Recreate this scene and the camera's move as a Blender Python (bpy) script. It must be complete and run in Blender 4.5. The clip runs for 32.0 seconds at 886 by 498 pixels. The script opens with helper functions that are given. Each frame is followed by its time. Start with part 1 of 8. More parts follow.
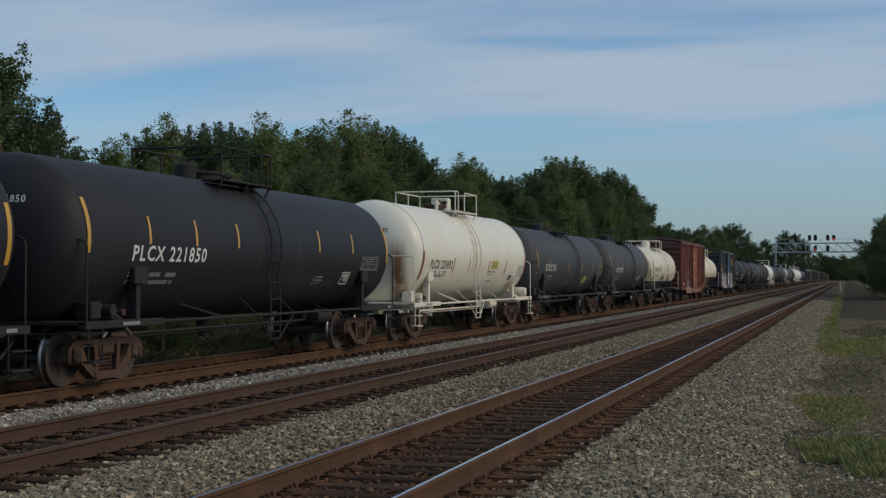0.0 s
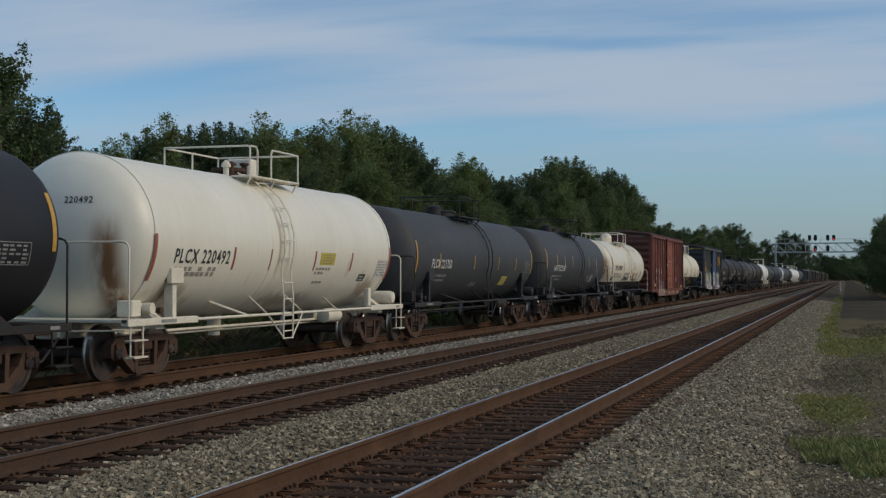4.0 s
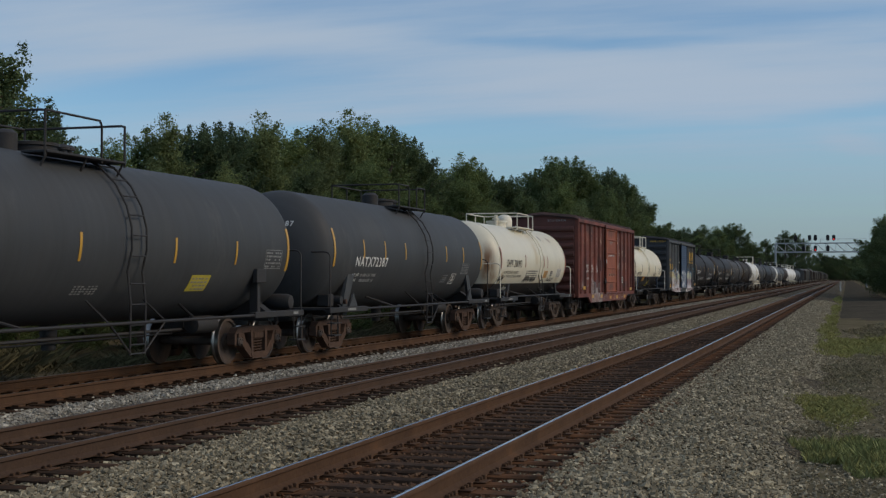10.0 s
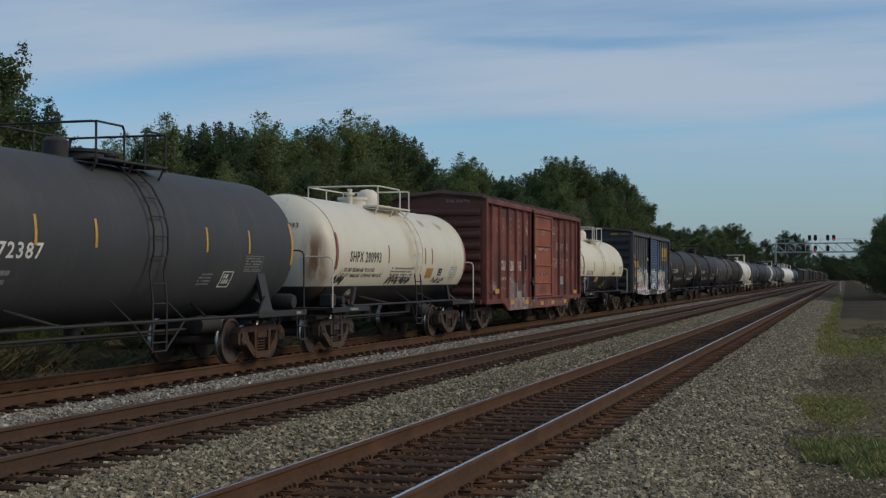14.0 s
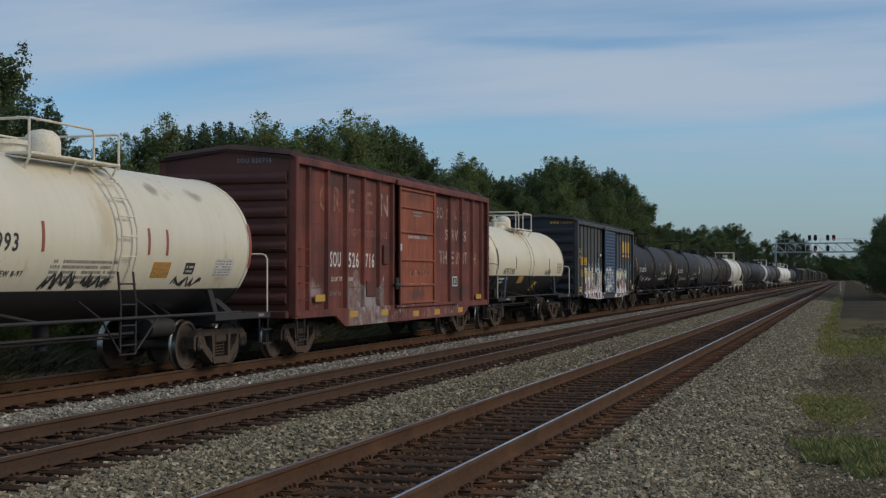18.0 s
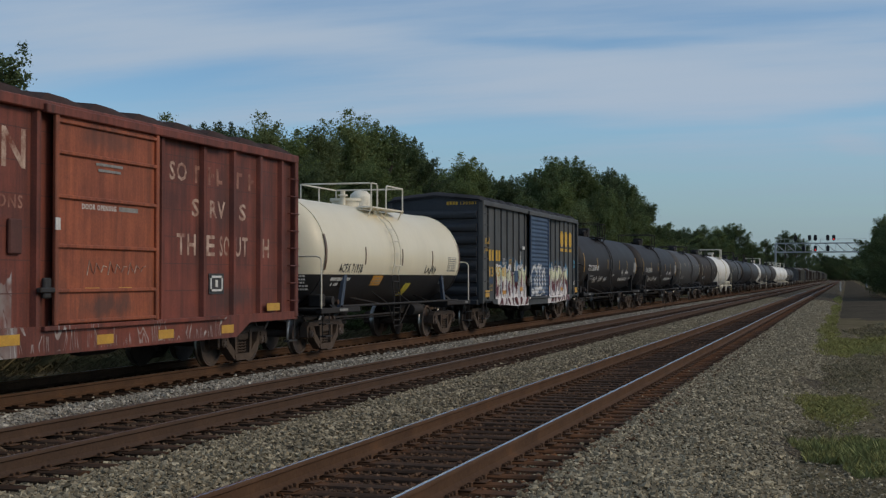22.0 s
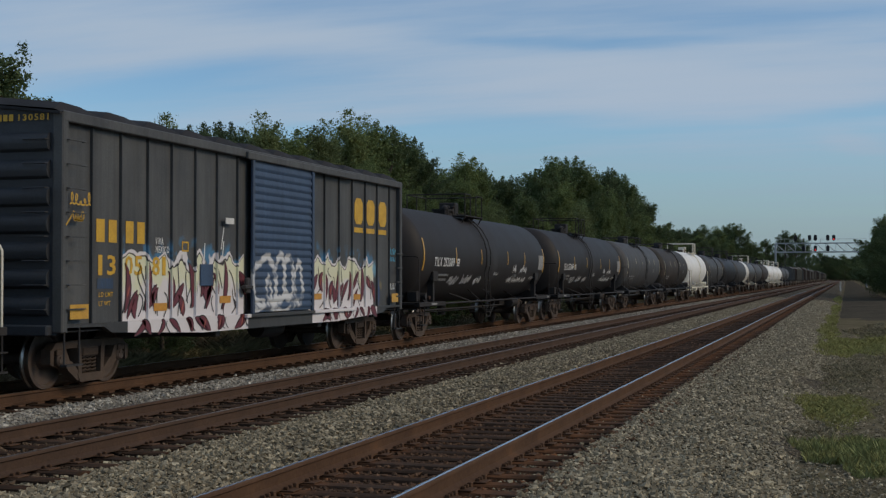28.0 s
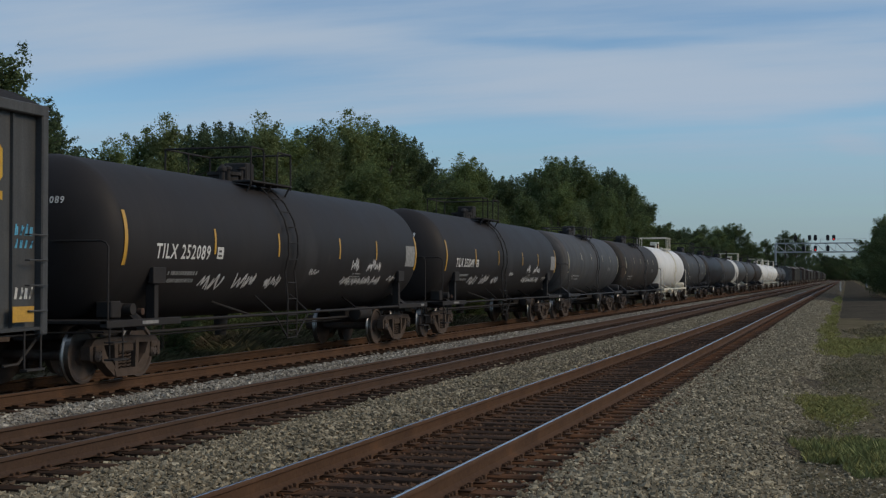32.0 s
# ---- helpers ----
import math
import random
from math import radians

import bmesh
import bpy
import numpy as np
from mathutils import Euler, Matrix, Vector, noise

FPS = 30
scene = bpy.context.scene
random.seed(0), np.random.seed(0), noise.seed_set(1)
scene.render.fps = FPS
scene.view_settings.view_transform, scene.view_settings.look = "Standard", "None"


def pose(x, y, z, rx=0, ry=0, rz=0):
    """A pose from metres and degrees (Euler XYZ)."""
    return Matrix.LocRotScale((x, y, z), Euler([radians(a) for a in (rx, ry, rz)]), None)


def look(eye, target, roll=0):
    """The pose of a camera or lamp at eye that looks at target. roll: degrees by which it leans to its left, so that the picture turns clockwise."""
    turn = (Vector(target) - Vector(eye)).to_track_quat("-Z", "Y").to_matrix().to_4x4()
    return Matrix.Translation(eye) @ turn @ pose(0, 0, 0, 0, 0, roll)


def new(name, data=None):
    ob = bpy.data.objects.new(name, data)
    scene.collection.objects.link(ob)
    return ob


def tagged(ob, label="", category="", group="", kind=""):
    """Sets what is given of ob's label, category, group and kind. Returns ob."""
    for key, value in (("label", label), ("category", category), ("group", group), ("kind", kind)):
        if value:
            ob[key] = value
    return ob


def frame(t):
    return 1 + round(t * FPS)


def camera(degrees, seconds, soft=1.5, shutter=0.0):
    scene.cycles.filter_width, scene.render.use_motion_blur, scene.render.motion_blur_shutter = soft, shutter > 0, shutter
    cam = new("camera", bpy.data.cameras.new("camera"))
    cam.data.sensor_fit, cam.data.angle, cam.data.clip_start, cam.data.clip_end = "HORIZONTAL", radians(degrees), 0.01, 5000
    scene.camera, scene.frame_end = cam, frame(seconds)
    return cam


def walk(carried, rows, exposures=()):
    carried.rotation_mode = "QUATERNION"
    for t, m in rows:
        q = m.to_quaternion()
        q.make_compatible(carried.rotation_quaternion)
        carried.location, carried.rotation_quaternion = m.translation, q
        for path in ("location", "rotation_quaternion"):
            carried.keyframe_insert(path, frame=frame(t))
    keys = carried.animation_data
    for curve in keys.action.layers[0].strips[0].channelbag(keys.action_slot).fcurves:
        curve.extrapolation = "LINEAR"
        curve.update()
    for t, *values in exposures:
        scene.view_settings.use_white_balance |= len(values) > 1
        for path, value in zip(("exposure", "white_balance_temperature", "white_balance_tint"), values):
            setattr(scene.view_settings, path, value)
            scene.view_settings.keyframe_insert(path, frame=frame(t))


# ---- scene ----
# Tracks run along +y; rail tops lie at z = 0; the camera stands beside the line.
cam = camera(37.0, 32.0, soft=1.3)
EYE = Vector((0.0, 0.0, 1.72))
YAW, TILT = radians(16.94), radians(1.246)
AIM = EYE + Vector((-math.sin(YAW) * math.cos(TILT), math.cos(YAW) * math.cos(TILT), math.sin(TILT))) * 10
EXPOSURE = 0.2
walk(cam, [(0, look(EYE, AIM)), (32.0, look(EYE, AIM))], exposures=[(0, EXPOSURE), (32.0, EXPOSURE)])

TRACK_1, TRACK_2, TRACK_3 = -4.155, -8.50, -12.66


def run(t):
    """Metres that the train has rolled towards the camera at t seconds."""
    return 3.7008 * t + 0.0048 * t * t


# ---------------------------------------------------------------- light
SUN_EL, SUN_AZ = radians(31), radians(84)      # azimuth clockwise from +y


CIRRUS = (
    (-0.22, 0.185, 0.30, 0.045, -3, 0.30), (0.10, 0.150, 0.36, 0.045, -6, 0.34), (0.24, 0.165, 0.25, 0.05, -3, 0.12), (-0.10, 0.122, 0.32, 0.022, 4, 0.20),
    (-0.26, 0.105, 0.16, 0.020, 8, 0.18), (0.305, 0.100, 0.07, 0.018, -8, 0.30), (0.10, 0.190, 0.13, 0.012, 3, 0.18),
    (-0.22, 0.148, 0.17, 0.014, 9, -0.20), (0.10, 0.180, 0.20, 0.008, 1, -0.22), (0.31, 0.127, 0.15, 0.012, 6, -0.30), (0.02, 0.112, 0.30, 0.016, 2, -0.16),
)


def make_world():
    w = bpy.data.worlds.new("sky")
    w.use_nodes = True
    scene.world = w
    nt = w.node_tree
    nt.nodes.clear()
    N = nt.nodes.new
    L = nt.links.new
    out, bg = N("ShaderNodeOutputWorld"), N("ShaderNodeBackground")
    sky = N("ShaderNodeTexSky")
    sky.sky_type, sky.sun_disc = "NISHITA", False
    sky.sun_elevation, sky.sun_rotation = SUN_EL, SUN_AZ
    sky.air_density, sky.dust_density, sky.ozone_density = 1.0, 0.1, 4.0
    geo = N("ShaderNodeTexCoord")
    sep = N("ShaderNodeSeparateXYZ")
    L(geo.outputs["Generated"], sep.inputs[0])
    # thin high cloud, spread on a plane far above
    up = N("ShaderNodeMath"); up.operation = "ADD"; up.inputs[1].default_value = 0.10
    L(sep.outputs["Z"], up.inputs[0])
    top = N("ShaderNodeMath"); top.operation = "MAXIMUM"; top.inputs[1].default_value = 0.06
    L(up.outputs[0], top.inputs[0])
    dx = N("ShaderNodeMath"); dx.operation = "DIVIDE"
    dy = N("ShaderNodeMath"); dy.operation = "DIVIDE"
    L(sep.outputs["X"], dx.inputs[0]); L(top.outputs[0], dx.inputs[1])
    L(sep.outputs["Y"], dy.inputs[0]); L(top.outputs[0], dy.inputs[1])
    comb = N("ShaderNodeCombineXYZ")
    L(dx.outputs[0], comb.inputs[0]); L(dy.outputs[0], comb.inputs[1])
    mp = N("ShaderNodeMapping"); mp.inputs["Rotation"].default_value = (0, 0, radians(-22)); mp.inputs["Scale"].default_value = (0.28, 1.0, 1.0)
    L(comb.outputs[0], mp.inputs[0])
    n1 = N("ShaderNodeTexNoise"); n1.inputs["Scale"].default_value = 0.85; n1.inputs["Detail"].default_value = 5; n1.inputs["Roughness"].default_value = 0.45; n1.inputs["Distortion"].default_value = 0.5
    L(mp.outputs[0], n1.inputs["Vector"])
    n2 = N("ShaderNodeTexNoise"); n2.inputs["Scale"].default_value = 4.2; n2.inputs["Detail"].default_value = 8; n2.inputs["Roughness"].default_value = 0.62
    L(mp.outputs[0], n2.inputs["Vector"])
    ad = N("ShaderNodeMath"); ad.operation = "MULTIPLY_ADD"; ad.inputs[1].default_value = 0.42
    L(n2.outputs[0], ad.inputs[0]); L(n1.outputs[0], ad.inputs[2])
    el = N("ShaderNodeMapRange"); el.inputs[1].default_value = 0.02; el.inputs[2].default_value = 0.20; el.inputs[3].default_value = -0.20; el.inputs[4].default_value = 0.16
    L(sep.outputs["Z"], el.inputs[0])
    ad2 = N("ShaderNodeMath"); ad2.operation = "ADD"
    L(ad.outputs[0], ad2.inputs[0]); L(el.outputs[0], ad2.inputs[1])
    cl = N("ShaderNodeMapRange"); cl.interpolation_type = "SMOOTHSTEP"
    cl.inputs[1].default_value, cl.inputs[2].default_value, cl.inputs[3].default_value, cl.inputs[4].default_value = 0.52, 1.12, 0.0, 1.0
    # long streaks of cirrus: bearing, height, half length, half thickness (all as slopes from the eye), slant, weight
    turn = N("ShaderNodeVectorRotate"); turn.rotation_type = "Z_AXIS"; turn.inputs["Angle"].default_value = -YAW
    L(geo.outputs["Generated"], turn.inputs["Vector"])
    tsep = N("ShaderNodeSeparateXYZ"); L(turn.outputs[0], tsep.inputs[0])
    ahead = N("ShaderNodeMath"); ahead.operation = "MAXIMUM"; ahead.inputs[1].default_value = 0.05
    L(tsep.outputs["Y"], ahead.inputs[0])
    uv = []
    for axis in ("X", "Z"):
        dv = N("ShaderNodeMath"); dv.operation = "DIVIDE"
        L(tsep.outputs[axis], dv.inputs[0]); L(ahead.outputs[0], dv.inputs[1])
        uv.append(dv.outputs[0])
    plane = N("ShaderNodeCombineXYZ"); L(uv[0], plane.inputs[0]); L(uv[1], plane.inputs[1])
    wob = N("ShaderNodeTexNoise"); wob.inputs["Scale"].default_value = 9.0; wob.inputs["Detail"].default_value = 4
    wm = N("ShaderNodeMapping"); wm.inputs["Scale"].default_value = (0.5, 1.6, 1)
    L(plane.outputs[0], wm.inputs[0]); L(wm.outputs[0], wob.inputs["Vector"])
    wv = N("ShaderNodeVectorMath"); wv.operation = "MULTIPLY_ADD"; wv.inputs[1].default_value = (0.10, 0.030, 0); wv.inputs[2].default_value = (-0.05, -0.015, 0)
    L(wob.outputs["Color"], wv.inputs[0])
    bent = N("ShaderNodeVectorMath"); bent.operation = "ADD"
    L(plane.outputs[0], bent.inputs[0]); L(wv.outputs[0], bent.inputs[1])
    total = None
    for u, v, lu, lv, slant, weight in CIRRUS:
        m = N("ShaderNodeMapping"); m.vector_type = "TEXTURE"
        m.inputs["Location"].default_value = (u, v, 0); m.inputs["Rotation"].default_value = (0, 0, radians(slant)); m.inputs["Scale"].default_value = (lu, lv, 1)
        L(bent.outputs[0], m.inputs[0])
        ln = N("ShaderNodeVectorMath"); ln.operation = "LENGTH"; L(m.outputs[0], ln.inputs[0])
        fall = N("ShaderNodeMapRange"); fall.interpolation_type = "SMOOTHERSTEP"
        fall.inputs[1].default_value, fall.inputs[2].default_value, fall.inputs[3].default_value, fall.inputs[4].default_value = 0.0, 1.0, weight * 0.55, 0.0
        L(ln.outputs["Value"], fall.inputs[0])
        if total is None:
            total = fall.outputs[0]
        else:
            sm = N("ShaderNodeMath"); L(total, sm.inputs[0]); L(fall.outputs[0], sm.inputs[1])
            total = sm.outputs[0]
    both = N("ShaderNodeMath"); L(ad2.outputs[0], both.inputs[0]); L(total, both.inputs[1])
    L(both.outputs[0], cl.inputs[0])
    gain = N("ShaderNodeVectorMath"); gain.operation = "MULTIPLY"; gain.inputs[1].default_value = (1.03, 1.16, 1.22)
    L(sky.outputs[0], gain.inputs[0])
    mix = N("ShaderNodeMix"); mix.data_type = "RGBA"
    mix.inputs["B"].default_value = (4.38, 5.42, 6.75, 1)
    L(cl.outputs[0], mix.inputs["Factor"]); L(gain.outputs[0], mix.inputs["A"])
    bg.inputs["Strength"].default_value = 0.075
    hz = N("ShaderNodeMapRange"); hz.inputs[1].default_value, hz.inputs[2].default_value, hz.inputs[3].default_value, hz.inputs[4].default_value = 0.0, 0.11, 0.85, 0.0
    L(sep.outputs["Z"], hz.inputs[0])
    mh = N("ShaderNodeMix"); mh.data_type = "RGBA"; mh.inputs["B"].default_value = (1.98, 2.83, 3.80, 1)
    L(hz.outputs[0], mh.inputs["Factor"]); L(mix.outputs["Result"], mh.inputs["A"])
    L(mh.outputs["Result"], bg.inputs["Color"]); L(bg.outputs[0], out.inputs[0])


make_world()
sun = new("sun", bpy.data.lights.new("sun", "SUN"))
sun.data.energy, sun.data.angle, sun.data.color = 1.30, radians(24), (1.0, 0.80, 0.55)
SUN_DIR = Vector((math.sin(SUN_AZ) * math.cos(SUN_EL), math.cos(SUN_AZ) * math.cos(SUN_EL), math.sin(SUN_EL)))
sun.matrix_basis = look(SUN_DIR * 50, (0, 0, 0))


# ---------------------------------------------------------------- materials
def mat(name, a, b=None, rough=0.7, metal=0.0, scale=1.5, fine=40.0, bump=0.15, stain=None, stain_amount=0.0, stretch=(1, 1, 1),
        per="object", vary=0.0, spec=0.5, streak=0.0, grain=0.13, runs=0.0, pale_glints=0.0):
    """A worn painted or natural surface: two tones by coarse noise, fine grain, optional stains, optional shade that varies from piece to piece."""
    b = b or tuple(c * 0.75 for c in a)
    m = bpy.data.materials.new(name)
    m.use_nodes = True
    nt = m.node_tree
    N, L = nt.nodes.new, nt.links.new
    p = nt.nodes["Principled BSDF"]
    p.inputs["Metallic"].default_value = metal
    p.inputs["Specular IOR Level"].default_value = spec
    co = N("ShaderNodeTexCoord")
    mp = N("ShaderNodeMapping"); mp.inputs["Scale"].default_value = stretch
    L(co.outputs["Object"], mp.inputs[0])
    n1 = N("ShaderNodeTexNoise"); n1.inputs["Scale"].default_value = scale; n1.inputs["Detail"].default_value = 5; n1.inputs["Roughness"].default_value = 0.6
    n2 = N("ShaderNodeTexNoise"); n2.inputs["Scale"].default_value = fine; n2.inputs["Detail"].default_value = 3
    L(mp.outputs[0], n1.inputs["Vector"]); L(co.outputs["Object"], n2.inputs["Vector"])
    r1 = N("ShaderNodeMapRange"); r1.inputs[1].default_value, r1.inputs[2].default_value = 0.32, 0.68
    L(n1.outputs[0], r1.inputs[0])
    mx = N("ShaderNodeMix"); mx.data_type = "RGBA"
    mx.inputs["A"].default_value, mx.inputs["B"].default_value = (*a, 1), (*b, 1)
    L(r1.outputs[0], mx.inputs["Factor"])
    col = mx.outputs["Result"]
    g = N("ShaderNodeMapRange"); g.inputs[1].default_value, g.inputs[2].default_value, g.inputs[3].default_value, g.inputs[4].default_value = 0.3, 0.7, 1 - grain, 1 + grain
    L(n2.outputs[0], g.inputs[0])
    sc = N("ShaderNodeVectorMath"); sc.operation = "SCALE"
    L(col, sc.inputs[0]); L(g.outputs[0], sc.inputs["Scale"])
    col = sc.outputs[0]
    if stain:
        n3 = N("ShaderNodeTexNoise"); n3.inputs["Scale"].default_value = scale * 1.7; n3.inputs["Detail"].default_value = 8; n3.inputs["Roughness"].default_value = 0.7
        mp3 = N("ShaderNodeMapping"); mp3.inputs["Scale"].default_value = (1, 1, 1 - streak); mp3.inputs["Location"].default_value = (3.1, 7.7, 1.3)
        L(co.outputs["Object"], mp3.inputs[0]); L(mp3.outputs[0], n3.inputs["Vector"])
        r3 = N("ShaderNodeMapRange"); r3.inputs[1].default_value, r3.inputs[2].default_value = 0.66 - 0.25 * stain_amount, 0.80 - 0.1 * stain_amount
        L(n3.outputs[0], r3.inputs[0])
        m3 = N("ShaderNodeMix"); m3.data_type = "RGBA"; m3.inputs["B"].default_value = (*stain, 1)
        L(r3.outputs[0], m3.inputs["Factor"]); L(col, m3.inputs["A"])
        col = m3.outputs["Result"]
    if vary:
        if per == "island":
            rn = N("ShaderNodeNewGeometry").outputs["Random Per Island"]
        else:
            rn = N("ShaderNodeObjectInfo").outputs["Random"]
        rv = N("ShaderNodeMapRange"); rv.inputs[3].default_value, rv.inputs[4].default_value = 1 - vary, 1 + vary
        L(rn, rv.inputs[0])
        tone = rv.outputs[0]
        if pale_glints:                                        # a few pieces much paler than the rest: glints put into the colour
            pw = N("ShaderNodeMath"); pw.operation = "POWER"; pw.inputs[1].default_value = 9.0
            L(rn, pw.inputs[0])
            ma = N("ShaderNodeMath"); ma.operation = "MULTIPLY_ADD"; ma.inputs[1].default_value = pale_glints
            L(pw.outputs[0], ma.inputs[0]); L(tone, ma.inputs[2])
            tone = ma.outputs[0]
        s2 = N("ShaderNodeVectorMath"); s2.operation = "SCALE"
        L(col, s2.inputs[0]); L(tone, s2.inputs["Scale"])
        col = s2.outputs[0]
    if runs:
        mr = N("ShaderNodeMapping"); mr.inputs["Scale"].default_value = (0.35, 5.0, 0.35)
        nr = N("ShaderNodeTexNoise"); nr.inputs["Scale"].default_value = 1.0; nr.inputs["Detail"].default_value = 6; nr.inputs["Roughness"].default_value = 0.65
        L(co.outputs["Object"], mr.inputs[0]); L(mr.outputs[0], nr.inputs["Vector"])
        rg = N("ShaderNodeMapRange"); rg.inputs[1].default_value, rg.inputs[2].default_value, rg.inputs[3].default_value, rg.inputs[4].default_value = 0.35, 0.68, 1 - runs, 1 + runs
        L(nr.outputs[0], rg.inputs[0])
        s4 = N("ShaderNodeVectorMath"); s4.operation = "SCALE"
        L(col, s4.inputs[0]); L(rg.outputs[0], s4.inputs["Scale"])
        col = s4.outputs[0]
    L(col, p.inputs["Base Color"])
    rr = N("ShaderNodeMapRange"); rr.inputs[3].default_value, rr.inputs[4].default_value = max(0.05, rough - 0.1), min(1, rough + 0.12)
    L(n1.outputs[0], rr.inputs[0]); L(rr.outputs[0], p.inputs["Roughness"])
    if bump:
        bp = N("ShaderNodeBump"); bp.inputs["Strength"].default_value = bump; bp.inputs["Distance"].default_value = 0.01
        L(n2.outputs[0], bp.inputs["Height"]); L(bp.outputs[0], p.inputs["Normal"])
    return m


def per_tree(m):
    """Lets each tree lean towards olive, brown or dark green."""
    nt = m.node_tree
    N, L = nt.nodes.new, nt.links.new
    p = nt.nodes["Principled BSDF"]
    old = p.inputs["Base Color"].links[0].from_socket
    info = N("ShaderNodeObjectInfo")
    mx = N("ShaderNodeMix"); mx.data_type = "RGBA"
    mx.inputs["A"].default_value, mx.inputs["B"].default_value = (0.90, 0.98, 1.03, 1), (1.50, 1.54, 1.36, 1)
    L(info.outputs["Random"], mx.inputs["Factor"])
    s = N("ShaderNodeVectorMath"); s.operation = "MULTIPLY"
    L(old, s.inputs[0]); L(mx.outputs["Result"], s.inputs[1]); L(s.outputs[0], p.inputs["Base Color"])
    thin = N("ShaderNodeBsdfTranslucent"); L(s.outputs[0], thin.inputs["Color"])
    mix = N("ShaderNodeMixShader"); mix.inputs[0].default_value = 0.38
    L(p.outputs[0], mix.inputs[1]); L(thin.outputs[0], mix.inputs[2])
    L(mix.outputs[0], nt.nodes["Material Output"].inputs["Surface"])
    return m


def glow(name, colour, strength):
    m = bpy.data.materials.new(name)
    m.use_nodes = True
    p = m.node_tree.nodes["Principled BSDF"]
    p.inputs["Base Color"].default_value = (*colour, 1)
    p.inputs["Emission Color"].default_value = (*colour, 1)
    p.inputs["Emission Strength"].default_value = strength
    return m


BLACK_TANK = mat("black_tank_paint", (0.0196, 0.0201, 0.0230), (0.0276, 0.0276, 0.0310), 0.55, spec=0.2, scale=0.8, bump=0.0, stain=(0.06, 0.055, 0.05), stain_amount=0.2, streak=0.7, grain=0.02, runs=0.08)
JET_TANK = mat("jet_black_tank_paint", (0.0218, 0.0196, 0.0202), (0.0300, 0.0269, 0.0269), 0.6, spec=0.22, scale=0.8, bump=0.0, stain=(0.05, 0.045, 0.04), stain_amount=0.15, streak=0.7, grain=0.02, runs=0.08)
GREY_TANK = mat("dark_grey_tank_paint", (0.050, 0.053, 0.058), (0.061, 0.063, 0.066), 0.6, spec=0.25, scale=0.7, bump=0.0, stain=(0.09, 0.09, 0.09), stain_amount=0.3, streak=0.6, grain=0.02, runs=0.09)
DUSTY_TANK = mat("dusty_grey_tank_paint", (0.043, 0.044, 0.048), (0.082, 0.083, 0.087), 0.62, spec=0.25, scale=0.9, bump=0.05, stain=(0.07, 0.06, 0.05), stain_amount=0.6, streak=0.8, grain=0.02, runs=0.35)
BROWN_TANK = mat("brown_grey_tank_paint", (0.028, 0.026, 0.025), (0.048, 0.044, 0.041), 0.65, spec=0.18, scale=0.9, bump=0.05, stain=(0.09, 0.06, 0.045), stain_amount=0.6, streak=0.8, grain=0.02, runs=0.35)
WHITE_TANK = mat("white_tank_paint", (0.79, 0.765, 0.655), (0.73, 0.70, 0.585), 0.4, scale=0.6, fine=25, bump=0.0, stain=(0.46, 0.34, 0.20), stain_amount=0.12, streak=0.75, grain=0.02, runs=0.03)
FAR_WHITE = mat("white_car_paint", (0.78, 0.78, 0.76), (0.66, 0.66, 0.64), 0.5, scale=0.6, grain=0.02, runs=0.08)
WHITE_METAL = mat("white_painted_steel", (0.76, 0.72, 0.60), (0.66, 0.60, 0.48), 0.5, scale=4, stain=(0.35, 0.18, 0.08), stain_amount=0.15)
DARK_METAL = mat("dark_painted_steel", (0.031, 0.031, 0.034), (0.044, 0.040, 0.038), 0.6, scale=3, stain=(0.075, 0.048, 0.033), stain_amount=0.25, spec=0.25)
BLACK_METAL = mat("black_painted_steel", (0.025, 0.023, 0.023), (0.036, 0.032, 0.030), 0.7, scale=3, stain=(0.06, 0.042, 0.03), stain_amount=0.2, spec=0.2)
TRUCK_RUST = mat("rusty_cast_steel", (0.100, 0.061, 0.044), (0.066, 0.044, 0.035), 0.85, scale=4, fine=60, bump=0.3, stain=(0.13, 0.075, 0.05), stain_amount=0.4, spec=0.12)
TRUCK_DARK = mat("grimy_cast_steel", (0.098, 0.073, 0.058), (0.064, 0.049, 0.041), 0.85, scale=4, fine=60, bump=0.3, stain=(0.09, 0.06, 0.045), stain_amount=0.3, spec=0.12)
WHEEL_BROWN = mat("brown_wheel_steel", (0.085, 0.058, 0.044), (0.055, 0.042, 0.036), 0.75, scale=5, bump=0.1)
WHEEL_RIM = mat("worn_wheel_tread", (0.36, 0.35, 0.335), (0.27, 0.26, 0.25), 0.36, metal=1.0, scale=8, bump=0.02)
YELLOW = mat("yellow_reflector", (0.58, 0.33, 0.045), (0.47, 0.26, 0.04), 0.4, scale=6, bump=0.02)
RED_STRIP = mat("faded_red_reflector", (0.36, 0.09, 0.05), (0.28, 0.08, 0.05), 0.45, scale=6, bump=0.02)
BROWN_STRIP = mat("brown_reflector", (0.16, 0.09, 0.05), (0.10, 0.06, 0.04), 0.45, scale=6, bump=0.02)
LETTER_WHITE = mat("white_lettering", (0.70, 0.70, 0.68), (0.58, 0.58, 0.56), 0.6, scale=6, bump=0.02)
LETTER_GREY = mat("worn_pale_lettering", (0.30, 0.30, 0.29), (0.18, 0.18, 0.18), 0.7, scale=9, bump=0.02)
LETTER_PALE = mat("pale_spray_paint", (0.60, 0.60, 0.60), (0.40, 0.40, 0.40), 0.7, scale=9, bump=0.02)
LETTER_BLACK = mat("black_lettering", (0.025, 0.025, 0.027), (0.05, 0.05, 0.05), 0.6, scale=6, bump=0.02)
